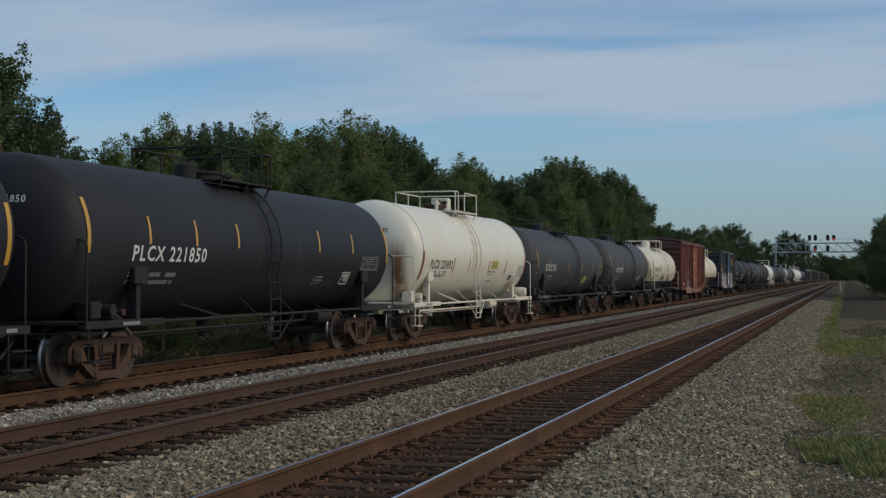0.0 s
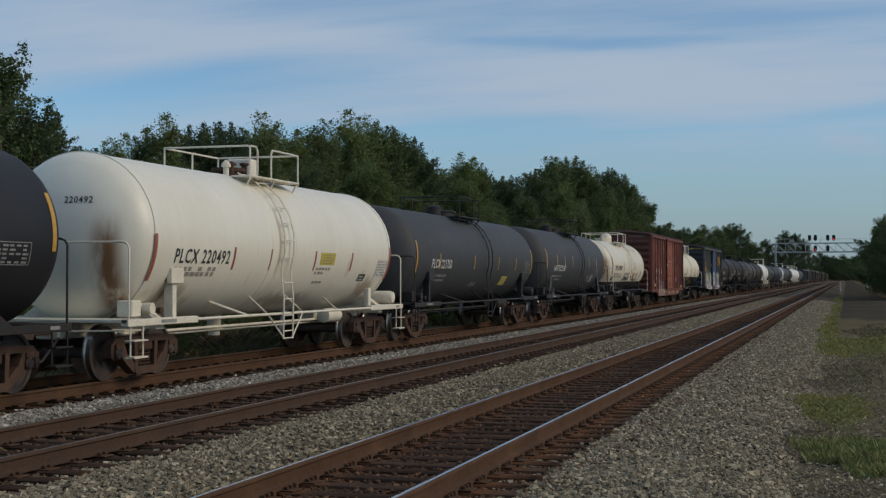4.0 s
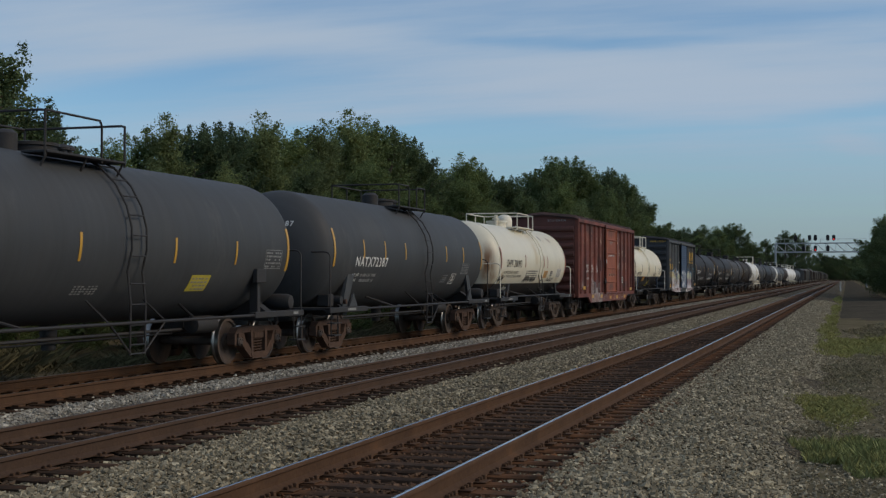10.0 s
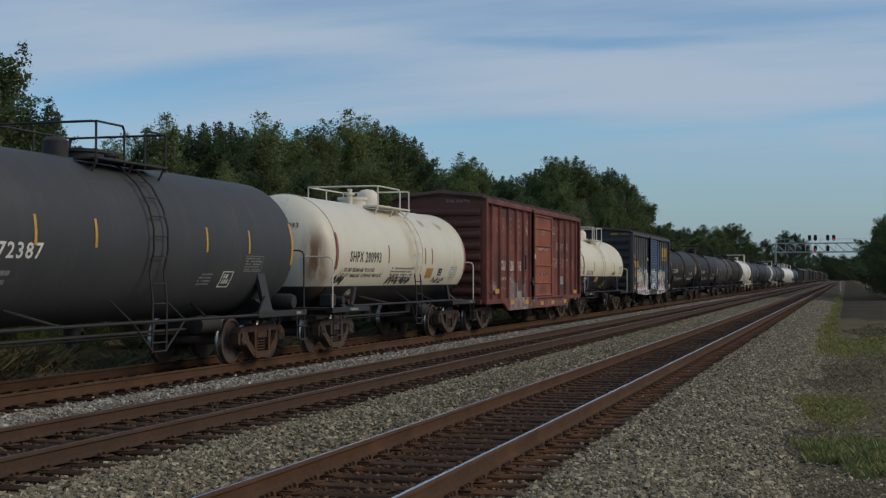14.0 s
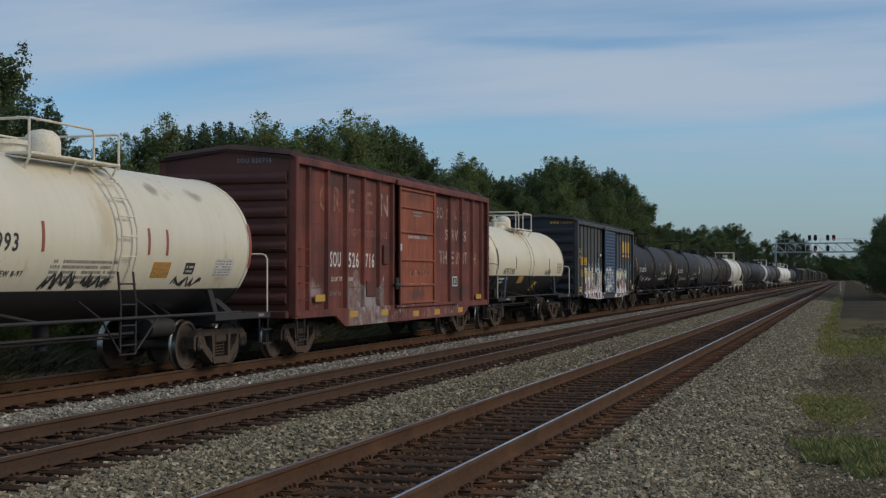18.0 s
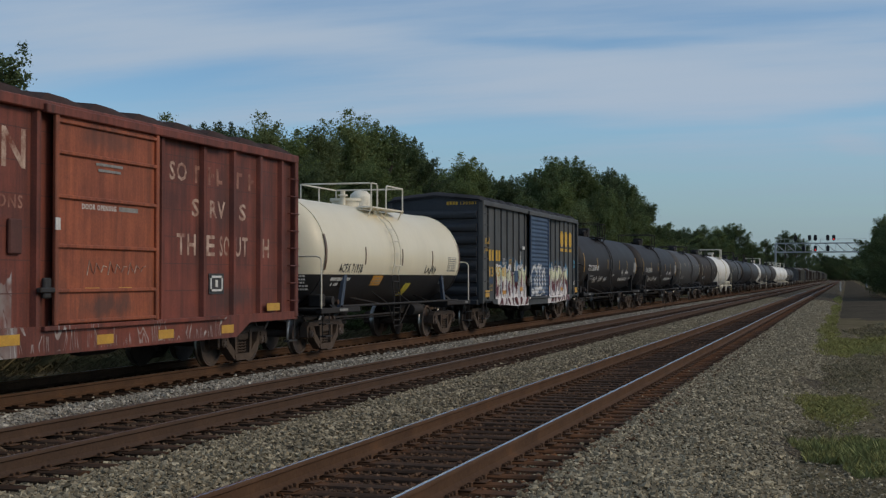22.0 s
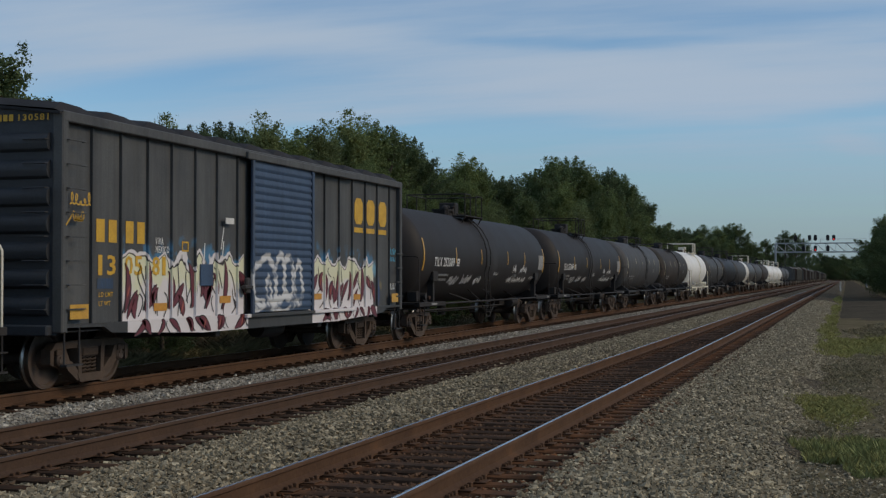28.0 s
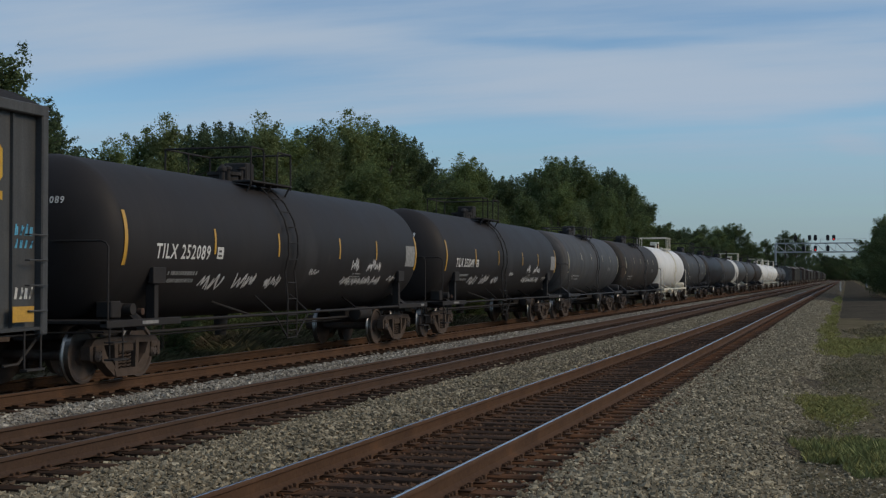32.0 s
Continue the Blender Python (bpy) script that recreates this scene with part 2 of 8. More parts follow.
LETTER_DIM = mat("faint_dark_lettering", (0.22, 0.21, 0.19), (0.34, 0.32, 0.28), 0.7, scale=9, bump=0.02)
LETTER_YELLOW = mat("yellow_lettering", (0.60, 0.36, 0.03), (0.50, 0.29, 0.03), 0.6, scale=4, bump=0.02)
PLACARD_WHITE = mat("placard_white", (0.66, 0.66, 0.64), (0.55, 0.54, 0.52), 0.5, scale=6, bump=0.02)
ORANGE_LABEL = mat("orange_label", (0.55, 0.26, 0.03), (0.45, 0.22, 0.03), 0.5, scale=6, bump=0.02)
YELLOW_LABEL = mat("yellow_label", (0.55, 0.46, 0.05), (0.46, 0.38, 0.05), 0.5, scale=6, bump=0.02)
RAIL_STEEL = mat("rusty_rail_web", (0.104, 0.058, 0.034), (0.072, 0.042, 0.027), 0.9, scale=1.2, fine=30, bump=0.2, stain=(0.14, 0.07, 0.035), stain_amount=0.25, spec=0.12)
RAIL_DULL = mat("dull_brown_rail", (0.082, 0.050, 0.034), (0.062, 0.040, 0.029), 0.8, scale=1.2, fine=30, bump=0.2, spec=0.12)
RAIL_HEAD = mat("polished_rail_head", (0.62, 0.62, 0.64), (0.52, 0.52, 0.54), 0.22, metal=1.0, scale=2, bump=0.02)
RAIL_HEAD_DULL = mat("dull_rail_head", (0.25, 0.22, 0.20), (0.18, 0.16, 0.15), 0.36, metal=0.8, scale=2, bump=0.02)
SLEEPER = mat("weathered_sleeper_timber", (0.062, 0.040, 0.028), (0.036, 0.026, 0.020), 0.95, scale=3, fine=35, bump=0.6, stretch=(0.3, 3, 1), stain=(0.110, 0.056, 0.032), stain_amount=0.6, vary=0.3, spec=0.04)


def rail_rust(m):
    """Rust washed from the rails on to the sleepers: two ragged bands across each."""
    nt = m.node_tree
    N, L = nt.nodes.new, nt.links.new
    p = nt.nodes["Principled BSDF"]
    old = p.inputs["Base Color"].links[0].from_socket
    co, sep = N("ShaderNodeTexCoord"), N("ShaderNodeSeparateXYZ")
    L(co.outputs["Object"], sep.inputs[0])
    side = N("ShaderNodeMath"); side.operation = "ABSOLUTE"; L(sep.outputs["X"], side.inputs[0])
    off = N("ShaderNodeMath"); off.operation = "SUBTRACT"; off.inputs[1].default_value = 0.80; L(side.outputs[0], off.inputs[0])
    dist = N("ShaderNodeMath"); dist.operation = "ABSOLUTE"; L(off.outputs[0], dist.inputs[0])
    n = N("ShaderNodeTexNoise"); n.inputs["Scale"].default_value = 7.0; n.inputs["Detail"].default_value = 5
    L(co.outputs["Object"], n.inputs["Vector"])
    ad = N("ShaderNodeMath"); ad.operation = "MULTIPLY_ADD"; ad.inputs[1].default_value = -0.5
    L(n.outputs[0], ad.inputs[0]); L(dist.outputs[0], ad.inputs[2])
    f = N("ShaderNodeMapRange"); f.inputs[1].default_value, f.inputs[2].default_value, f.inputs[3].default_value, f.inputs[4].default_value = 0.18, -0.06, 0.0, 0.85
    L(ad.outputs[0], f.inputs[0])
    mx = N("ShaderNodeMix"); mx.data_type = "RGBA"; mx.inputs["B"].default_value = (0.142, 0.068, 0.035, 1)
    L(f.outputs[0], mx.inputs["Factor"]); L(old, mx.inputs["A"]); L(mx.outputs["Result"], p.inputs["Base Color"])


SLEEPER_RUSTED = SLEEPER.copy()
SLEEPER_RUSTED.name = "rust_stained_sleeper_timber"
rail_rust(SLEEPER_RUSTED)
STONE = mat("ballast_stone", (0.262, 0.226, 0.156), (0.190, 0.164, 0.114), 0.95, scale=2, fine=60, bump=0.3, per="island", vary=0.45, spec=0.12, pale_glints=0.9)
STONE_FRESH = mat("fresh_grey_ballast_stone", (0.315, 0.295, 0.25), (0.23, 0.213, 0.18), 0.95, scale=2, fine=60, bump=0.3, per="island", vary=0.40, spec=0.12, pale_glints=0.9)
STONE_RUSTY = mat("rusty_ballast_stone", (0.125, 0.075, 0.047), (0.090, 0.056, 0.037), 0.95, scale=2, fine=60, bump=0.3, per="island", vary=0.45, spec=0.12)

STONE_RED = mat("rust_red_ballast_stone", (0.185, 0.082, 0.038), (0.120, 0.060, 0.034), 0.95, scale=2, fine=60, bump=0.3, per="island", vary=0.4, spec=0.12)
STONE_GRIME = mat("grimy_ballast_stone", (0.128, 0.090, 0.060), (0.082, 0.056, 0.038), 0.95, scale=2, fine=60, bump=0.3, per="island", vary=0.5, spec=0.12)


def crushed(name, a, b, scale=21.0):
    """Packed crushed stone: every stone its own tone, shade in the gaps between put into the colour."""
    m = mat(name, a, b, 0.97, scale=0.8, fine=30, bump=0, spec=0.1)
    nt = m.node_tree
    N, L = nt.nodes.new, nt.links.new
    p = nt.nodes["Principled BSDF"]
    base = p.inputs["Base Color"].links[0].from_socket
    co = N("ShaderNodeTexCoord")
    cell = N("ShaderNodeTexVoronoi"); cell.inputs["Scale"].default_value = scale
    L(co.outputs["Object"], cell.inputs["Vector"])
    sep = N("ShaderNodeSeparateColor"); L(cell.outputs["Color"], sep.inputs[0])
    r = N("ShaderNodeMapRange"); r.inputs[3].default_value, r.inputs[4].default_value = 0.5, 1.5
    L(sep.outputs[0], r.inputs[0])
    # colour darkens away from each stone's middle, as crevice shade
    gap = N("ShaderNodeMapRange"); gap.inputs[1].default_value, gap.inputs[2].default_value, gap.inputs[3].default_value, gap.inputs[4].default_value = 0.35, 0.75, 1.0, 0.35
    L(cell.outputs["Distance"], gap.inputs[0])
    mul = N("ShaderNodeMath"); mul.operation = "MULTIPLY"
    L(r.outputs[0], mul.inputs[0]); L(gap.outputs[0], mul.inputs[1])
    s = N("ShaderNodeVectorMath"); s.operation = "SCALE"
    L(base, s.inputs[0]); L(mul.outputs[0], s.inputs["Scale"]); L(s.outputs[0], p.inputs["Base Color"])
    bp = N("ShaderNodeBump"); bp.inputs["Strength"].default_value = 1.0; bp.inputs["Distance"].default_value = 0.05; bp.invert = True
    L(cell.outputs["Distance"], bp.inputs["Height"]); L(bp.outputs[0], p.inputs["Normal"])
    return m


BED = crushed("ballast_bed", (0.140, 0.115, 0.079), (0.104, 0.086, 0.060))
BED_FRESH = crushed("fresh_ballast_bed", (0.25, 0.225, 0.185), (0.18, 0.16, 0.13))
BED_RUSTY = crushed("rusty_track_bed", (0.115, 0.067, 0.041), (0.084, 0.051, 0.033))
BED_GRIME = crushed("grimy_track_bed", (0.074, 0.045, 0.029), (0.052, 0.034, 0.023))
EARTH = mat("earth_and_dry_grass", (0.155, 0.128, 0.084), (0.105, 0.090, 0.058), 1.0, scale=0.5, fine=9, bump=1.0, stain=(0.095, 0.098, 0.042), stain_amount=0.55, spec=0.0)
ROAD = mat("worn_service_road", (0.092, 0.080, 0.062), (0.068, 0.060, 0.048), 1.0, scale=0.35, fine=14, bump=0.8, spec=0.0, stain=(0.052, 0.050, 0.034), stain_amount=0.6, grain=0.25)
GRASS = mat("grass_blade", (0.185, 0.220, 0.088), (0.240, 0.242, 0.100), 0.8, scale=0.9, fine=3, bump=0, per="island", vary=0.35, spec=0.12)
GRASS_YELLOW = mat("yellowing_grass_blade", (0.225, 0.235, 0.080), (0.270, 0.250, 0.098), 0.8, scale=0.6, fine=3, bump=0, per="island", vary=0.35, spec=0.12)
UNDERGROWTH = mat("weedy_undergrowth", (0.125, 0.097, 0.060), (0.098, 0.100, 0.050), 0.9, scale=0.5, fine=3, bump=0, per="island", vary=0.4, spec=0.08)
GRASS_DRY = mat("withered_grass_blade", (0.165, 0.150, 0.088), (0.225, 0.195, 0.135), 0.9, scale=0.8, fine=3, bump=0, per="island", vary=0.4, spec=0.1)
LEAF = per_tree(mat("tree_leaf", (0.128, 0.156, 0.064), (0.091, 0.115, 0.049), 0.75, scale=0.35, fine=2.0, bump=0, per="island", vary=0.17, spec=0.10))
LEAF_DARK = per_tree(mat("dark_tree_leaf", (0.096, 0.122, 0.060), (0.070, 0.093, 0.048), 0.75, scale=0.35, fine=2.0, bump=0, per="island", vary=0.17, spec=0.10))
LEAF_OLIVE = per_tree(mat("olive_tree_leaf", (0.142, 0.164, 0.076), (0.110, 0.130, 0.060), 0.75, scale=0.35, fine=2.0, bump=0, per="island", vary=0.17, spec=0.10))
BARK = mat("tree_bark", (0.105, 0.088, 0.070), (0.070, 0.058, 0.046), 0.95, scale=4, bump=0.6, stretch=(1, 1, 0.2))
GALV = mat("galvanised_steel", (0.42, 0.43, 0.43), (0.33, 0.34, 0.34), 0.5, metal=0.2, scale=3)
SIGNAL_BLACK = mat("signal_black", (0.015, 0.015, 0.016), None, 0.6)
SIGNAL_RED = glow("signal_red_lamp", (0.9, 0.03, 0.03), 1.3)


# ---------------------------------------------------------------- mesh building
class Shape:
    """Collects vertices and faces of one part."""

    def __init__(self):
        self.v, self.f, self.m = [], [], []

    def add(self, vs, fs, k=0):
        o = len(self.v)
        self.v += [tuple(p) for p in vs]
        self.f += [tuple(i + o for i in q) for q in fs]
        self.m += [k] * len(fs)
        return self

    def box(self, x0, x1, y0, y1, z0, z1, k=0, bev=0.0):
        if bev <= 0:
            vs = [(x, y, z) for x in (x0, x1) for y in (y0, y1) for z in (z0, z1)]
            return self.add(vs, [(0, 1, 3, 2), (4, 6, 7, 5), (0, 4, 5, 1), (2, 3, 7, 6), (0, 2, 6, 4), (1, 5, 7, 3)], k)
        b = min(bev, (x1 - x0) * 0.45, (y1 - y0) * 0.45, (z1 - z0) * 0.45)
        bm = bmesh.new()
        bmesh.ops.create_cube(bm, size=1)
        for q in bm.verts:
            q.co = Vector(((x0 + x1) / 2 + q.co.x * (x1 - x0), (y0 + y1) / 2 + q.co.y * (y1 - y0), (z0 + z1) / 2 + q.co.z * (z1 - z0)))
        bmesh.ops.bevel(bm, geom=bm.edges[:], offset=b, segments=1, affect="EDGES")
        bm.verts.index_update()
        self.add([q.co[:] for q in bm.verts], [[q.index for q in face.verts] for face in bm.faces], k)
        bm.free()
        return self

    def rod(self, p0, p1, r, seg=8, k=0, r2=None):
        return self.tube([p0, p1], r, seg, k, r2)

    def tube(self, pts, r, seg=8, k=0, r2=None):
        pts = [Vector(p) for p in pts]
        n = len(pts)
        vs, fs = [], []
        ref = None
        for i, p in enumerate(pts):
            d = (pts[min(i + 1, n - 1)] - pts[max(i - 1, 0)]).normalized()
            if ref is None:
                ref = d.orthogonal().normalized()
            ref = (ref - d * ref.dot(d)).normalized()
            s = d.cross(ref)
            rr = r if r2 is None else r + (r2 - r) * i / (n - 1)
            for j in range(seg):
                a = 2 * math.pi * j / seg
                vs.append(p + (ref * math.cos(a) + s * math.sin(a)) * rr)
        for i in range(n - 1):
            for j in range(seg):
                a, b = i * seg + j, i * seg + (j + 1) % seg
                fs.append((a, b, b + seg, a + seg))
        fs.append(tuple(range(seg))[::-1])
        fs.append(tuple(range((n - 1) * seg, n * seg)))
        return self.add(vs, fs, k)

    def lathe(self, prof, axis="y", seg=32, at=(0, 0, 0), ks=None, k=0):
        """prof: rows of (radius, place along the axis); ends of radius 0 close it."""
        vs, fs, ms = [], [], []
        rings = []
        for r, a in prof:
            if r < 1e-6:
                rings.append([len(vs)])
                vs.append((0, 0, a))
            else:
                rings.append(list(range(len(vs), len(vs) + seg)))
                vs += [(r * math.cos(2 * math.pi * j / seg), r * math.sin(2 * math.pi * j / seg), a) for j in range(seg)]
        for i in range(len(rings) - 1):
            A, B = rings[i], rings[i + 1]
            for j in range(seg):
                j2 = (j + 1) % seg
                if len(A) == 1 and len(B) == 1:
                    continue
                if len(A) == 1:
                    q = (A[0], B[j2], B[j])
                elif len(B) == 1:
                    q = (A[j], A[j2], B[0])
                else:
                    q = (A[j], A[j2], B[j2], B[j])
                fs.append(q)
                ms.append(ks[i] if ks else k)
        if axis == "y":
            vs = [(p[1], p[2], p[0]) for p in vs]
        elif axis == "x":
            vs = [(p[2], p[0], p[1]) for p in vs]
        vs = [(p[0] + at[0], p[1] + at[1], p[2] + at[2]) for p in vs]
        o = len(self.m)
        self.add(vs, fs)
        self.m[o:] = ms
        return self

    def prism(self, poly, x0, x1, k=0, plane="yz"):
        """A polygon in the given plane, drawn out along the third axis from x0 to x1."""
        n = len(poly)

        def place(p, t):
            return {"yz": (t, p[0], p[1]), "xz": (p[0], t, p[1]), "xy": (p[0], p[1], t)}[plane]
        vs = [place(p, x0) for p in poly] + [place(p, x1) for p in poly]
        fs = [tuple(range(n)), tuple(range(n, 2 * n))[::-1]] + [(i, i + n, (i + 1) % n + n, (i + 1) % n) for i in range(n)]
        return self.add(vs, fs, k)

    def frame_plate(self, outer, inner, x0, x1, k=0):
        """A plate in the y-z plane with one opening; both outlines have the same number of corners."""
        n = len(outer)
        vs = [(x0, *p) for p in outer] + [(x0, *p) for p in inner] + [(x1, *p) for p in outer] + [(x1, *p) for p in inner]
        fs = []
        for i in range(n):
            j = (i + 1) % n
            fs += [(i, j, n + j, n + i), (2 * n + i, 3 * n + i, 3 * n + j, 2 * n + j), (i, 2 * n + i, 2 * n + j, j), (n + i, n + j, 3 * n + j, 3 * n + i)]
        return self.add(vs, fs, k)

    def arc(self, y0, y1, a0, a1, r, zc, thick=0.006, n=6, k=0):
        """A curved patch on a lying cylinder; angles in degrees above the level of its axis on the +x side."""
        vs, fs = [], []
        for i in range(n + 1):
            a = radians(a0 + (a1 - a0) * i / n)
            for rr in (r, r + thick):
                for y in (y0, y1):
                    vs.append((rr * math.cos(a), y, zc + rr * math.sin(a)))
        for i in range(n):
            o = 4 * i
            fs += [(o + 2, o + 3, o + 7, o + 6), (o, o + 4, o + 5, o + 1), (o, o + 2, o + 6, o + 4), (o + 1, o + 5, o + 7, o + 3)]
        fs += [(0, 1, 3, 2), (4 * n, 4 * n + 2, 4 * n + 3, 4 * n + 1)]
        return self.add(vs, fs, k)


def mesh_of(name, s, mats, sharp=35):
    me = bpy.data.meshes.new(name)
    me.from_pydata(s.v, [], s.f)
    for m in (mats if isinstance(mats, (list, tuple)) else [mats]):
        me.materials.append(m)
    me.polygons.foreach_set("material_index", s.m)
    bm = bmesh.new()
    bm.from_mesh(me)
    bmesh.ops.recalc_face_normals(bm, faces=bm.faces[:])
    bm.to_mesh(me)
    bm.free()
    me.polygons.foreach_set("use_smooth", [True] * len(me.polygons))
    me.set_sharp_from_angle(angle=radians(sharp))
    return me


def part(name, s, mats, parent=None, label="", at=None):
    """One mesh object from a Shape or a ready mesh, under its thing or part."""
    ob = new(name, s if isinstance(s, bpy.types.Mesh) else mesh_of(name, s, mats))
    ob.parent = parent
    if at:
        ob.matrix_basis = pose(*at)
    if label:
        ob["label"] = label
    return ob


def thing(name, label, category, group="", m=None):
    ob = new(name)
    ob.empty_display_size = 0.3
    if m is not None:
        ob.matrix_basis = m
    return tagged(ob, label, category, group)


LETTER_CACHE = {}


def letters(text, width, height):
    """Flat lettering in a plane (u to the right, v up), fitted to a width and height: vertices and faces."""
    if text not in LETTER_CACHE:
        cu = bpy.data.curves.new("lettering", "FONT")
        cu.body = text
        cu.resolution_u = 2
        cu.offset = 0.018
        cu.space_character = 1.18
        ob = new("lettering", cu)
        dg = bpy.context.evaluated_depsgraph_get()
        me = bpy.data.meshes.new_from_object(ob.evaluated_get(dg))
        vs = np.array([p.co[:2] for p in me.vertices])
        bm = bmesh.new()
        bm.from_mesh(me)
        lo, hi = vs.min(0), vs.max(0)
        for i in range(1, 5):
            z = lo[1] + (hi[1] - lo[1]) * i / 5
            bmesh.ops.bisect_plane(bm, geom=bm.verts[:] + bm.edges[:] + bm.faces[:], plane_co=(0, z, 0), plane_no=(0, 1, 0))
        bm.verts.index_update()
        LETTER_CACHE[text] = ([((p.co.x - lo[0]) / (hi[0] - lo[0]), (p.co.y - lo[1]) / (hi[1] - lo[1])) for p in bm.verts], [[q.index for q in face.verts] for face in bm.faces])
        bm.free()
        bpy.data.objects.remove(ob)
        bpy.data.curves.remove(cu)
        bpy.data.meshes.remove(me)
    vs, fs = LETTER_CACHE[text]
    return [(u * width, v * height) for u, v in vs], fs


def wrap_letters(s, text, y0, width, deg, height, r, zc, slant=0.0):
    """Lettering on the +x side of a lying cylinder, its foot at the angle deg."""
    vs, fs = letters(text, width, height)
    out = []
    for u, v in vs:
        a = radians(deg) + v / r
        out.append(((r + 0.006) * math.cos(a), y0 + u + slant * v, zc + (r + 0.006) * math.sin(a)))
    return s.add(out, fs)


def wrap_words(text, y0, width, deg, height, r, zc, slant=0.0):
    """As wrap_letters, but the two words of a mark come as two shapes."""
    vs, fs = letters(text, width, height)
    if " " not in text:
        return [wrap_letters(Shape(), text, y0, width, deg, height, r, zc, slant)]
    spans = sorted((min(vs[i][0] for i in q), max(vs[i][0] for i in q)) for q in fs)
    reach, best, cut = spans[0][1], 0.0, width
    for a, b in spans:
        if a - reach > best:
            best, cut = a - reach, (a + reach) / 2
        reach = max(reach, b)
    out = []
    for side in (0, 1):
        s = Shape()
        pts = []
        for u, v in vs:
            a = radians(deg) + v / r
            pts.append(((r + 0.006) * math.cos(a), y0 + u + slant * v, zc + (r + 0.006) * math.sin(a)))
        keep = [q for q in fs if (vs[q[0]][0] > cut) == bool(side)]
        used = sorted({i for q in keep for i in q})
        index = {i: k for k, i in enumerate(used)}
        out.append(s.add([pts[i] for i in used], [tuple(index[i] for i in q) for q in keep]))
    return out


def flat_letters(s, text, y0, z0, width, height, x):
    vs, fs = letters(text, width, height)
    return s.add([(x, y0 + u, z0 + v) for u, v in vs], fs)


def end_letters(s, text, x0, z0, width, height, y):
    vs, fs = letters(text, width, height)
    return s.add([(x0 + u, y, z0 + v) for u, v in vs], fs)


# ---------------------------------------------------------------- ground and tracks
def sheet(name, xs, zs, ys, mats, ks, label, category, rough=0.0, seed=1, wander=0.0):
    """A strip of ground: a profile across x, drawn out along y with slight unevenness."""
    s = Shape()
    rnd = random.Random(seed)
    for y in ys:
        for x, z in zip(xs, zs):
            edge = wander * (noise.noise((0, y * 0.35, 3)) + 0.5 * noise.noise((0, y * 1.3, 9))) if x == xs[-1] else 0
            s.v.append((x + edge, y, z + rnd.uniform(-rough, rough)))
    n = len(xs)
    for j in range(len(ys) - 1):
        for i in range(n - 1):
            a = j * n + i
            s.f.append((a, a + 1, a + n + 1, a + n))
            s.m.append(ks[i] if ks else 0)
    ob = new(name, mesh_of(name, s, mats, 180))
    return tagged(ob, label, category, kind="structure")


def steps(a, b, first, grow):
    out, d = [a], first
    while out[-1] + d < b:
        out.append(out[-1] + d)
        d *= grow
    return out + [b]


sheet("ground", [-3000, -400, -60, -30, -18, -16.0, -10, 0, 8, 40, 400, 3000], [-0.9, -0.3, 0.3, 0.25, -0.55, -0.75, -0.75, -0.62, -0.5, -0.6, -0.8, -0.9],
      [-3000, -300, -40] + steps(0, 3000, 6, 1.15), EARTH, None, "brown earth with dry grass beside the railway", "ground")

YS = steps(-6, 60, 0.35, 1.004) + steps(61, 1500, 2.0, 1.06)
bed_x, bed_z = [-16.2, -14.9, -14.2, -13.9], [-0.72, -0.42, -0.27, -0.24]
for c in (TRACK_3, TRACK_2, TRACK_1):
    bed_x += [c - 0.9, c - 0.45, c, c + 0.45, c + 0.9, c + 1.22]
    bed_z += [-0.236, -0.226, -0.226, -0.226, -0.240, -0.246]
    if c != TRACK_1:
        bed_x += [c + 1.42, c + 2.1, c + 2.85, c + 3.05]
        bed_z += [-0.222, -0.170, -0.200, -0.240]
bed_x += [-2.65, -2.1, -1.6, -1.1, -0.6]
bed_z += [-0.238, -0.25, -0.31, -0.42, -0.67]
mids_x = [(a + b) / 2 for a, b in zip(bed_x, bed_x[1:])]
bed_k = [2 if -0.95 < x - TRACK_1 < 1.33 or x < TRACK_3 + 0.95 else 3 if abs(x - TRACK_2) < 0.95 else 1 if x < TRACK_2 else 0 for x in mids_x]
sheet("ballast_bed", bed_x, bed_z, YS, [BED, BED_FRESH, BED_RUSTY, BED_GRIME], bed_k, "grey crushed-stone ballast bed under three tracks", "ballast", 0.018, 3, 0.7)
road = sheet("service_road", [-0.7, -0.3, 2.4, 3.9, 4.9], [-0.69, -0.610, -0.570, -0.546, -0.62], steps(60, 900, 1.5, 1.05), ROAD, None, "worn grey service road along the railway", "road", 0.0015, 5, 0.4)


for v in road.data.vertices:                              # its worn near end fades out under the grass
    v.co.z -= 0.13 * max(0.0, 1 - (v.co.y - 60) / 26) ** 2 + 0.02 * noise.noise((v.co.x * 0.7, v.co.y * 0.25, 2))


def rail_mesh(name, length, head, body):
    """A flat-bottomed rail along +y, its top at z = 0."""
    s = Shape()
    half = [(0.019, 0.0), (0.033, -0.006), (0.036, -0.014), (0.036, -0.036), (0.010, -0.050), (0.0085, -0.135), (0.030, -0.150), (0.076, -0.166), (0.076, -0.178)]
    prof = half + [(-x, z) for x, z in reversed(half)]
    n = len(prof)
    ys = [0, length]
    for y in ys:
        s.v += [(x, y, z) for x, z in prof]
    for i in range(n):
        j = (i + 1) % n
        s.f.append((i, j, j + n, i + n))
        s.m.append(0 if i == n - 1 else 1)
    return mesh_of(name, s, [head, body], 50)


SLEEPERS = {TRACK_1: [], TRACK_2: [], TRACK_3: []}


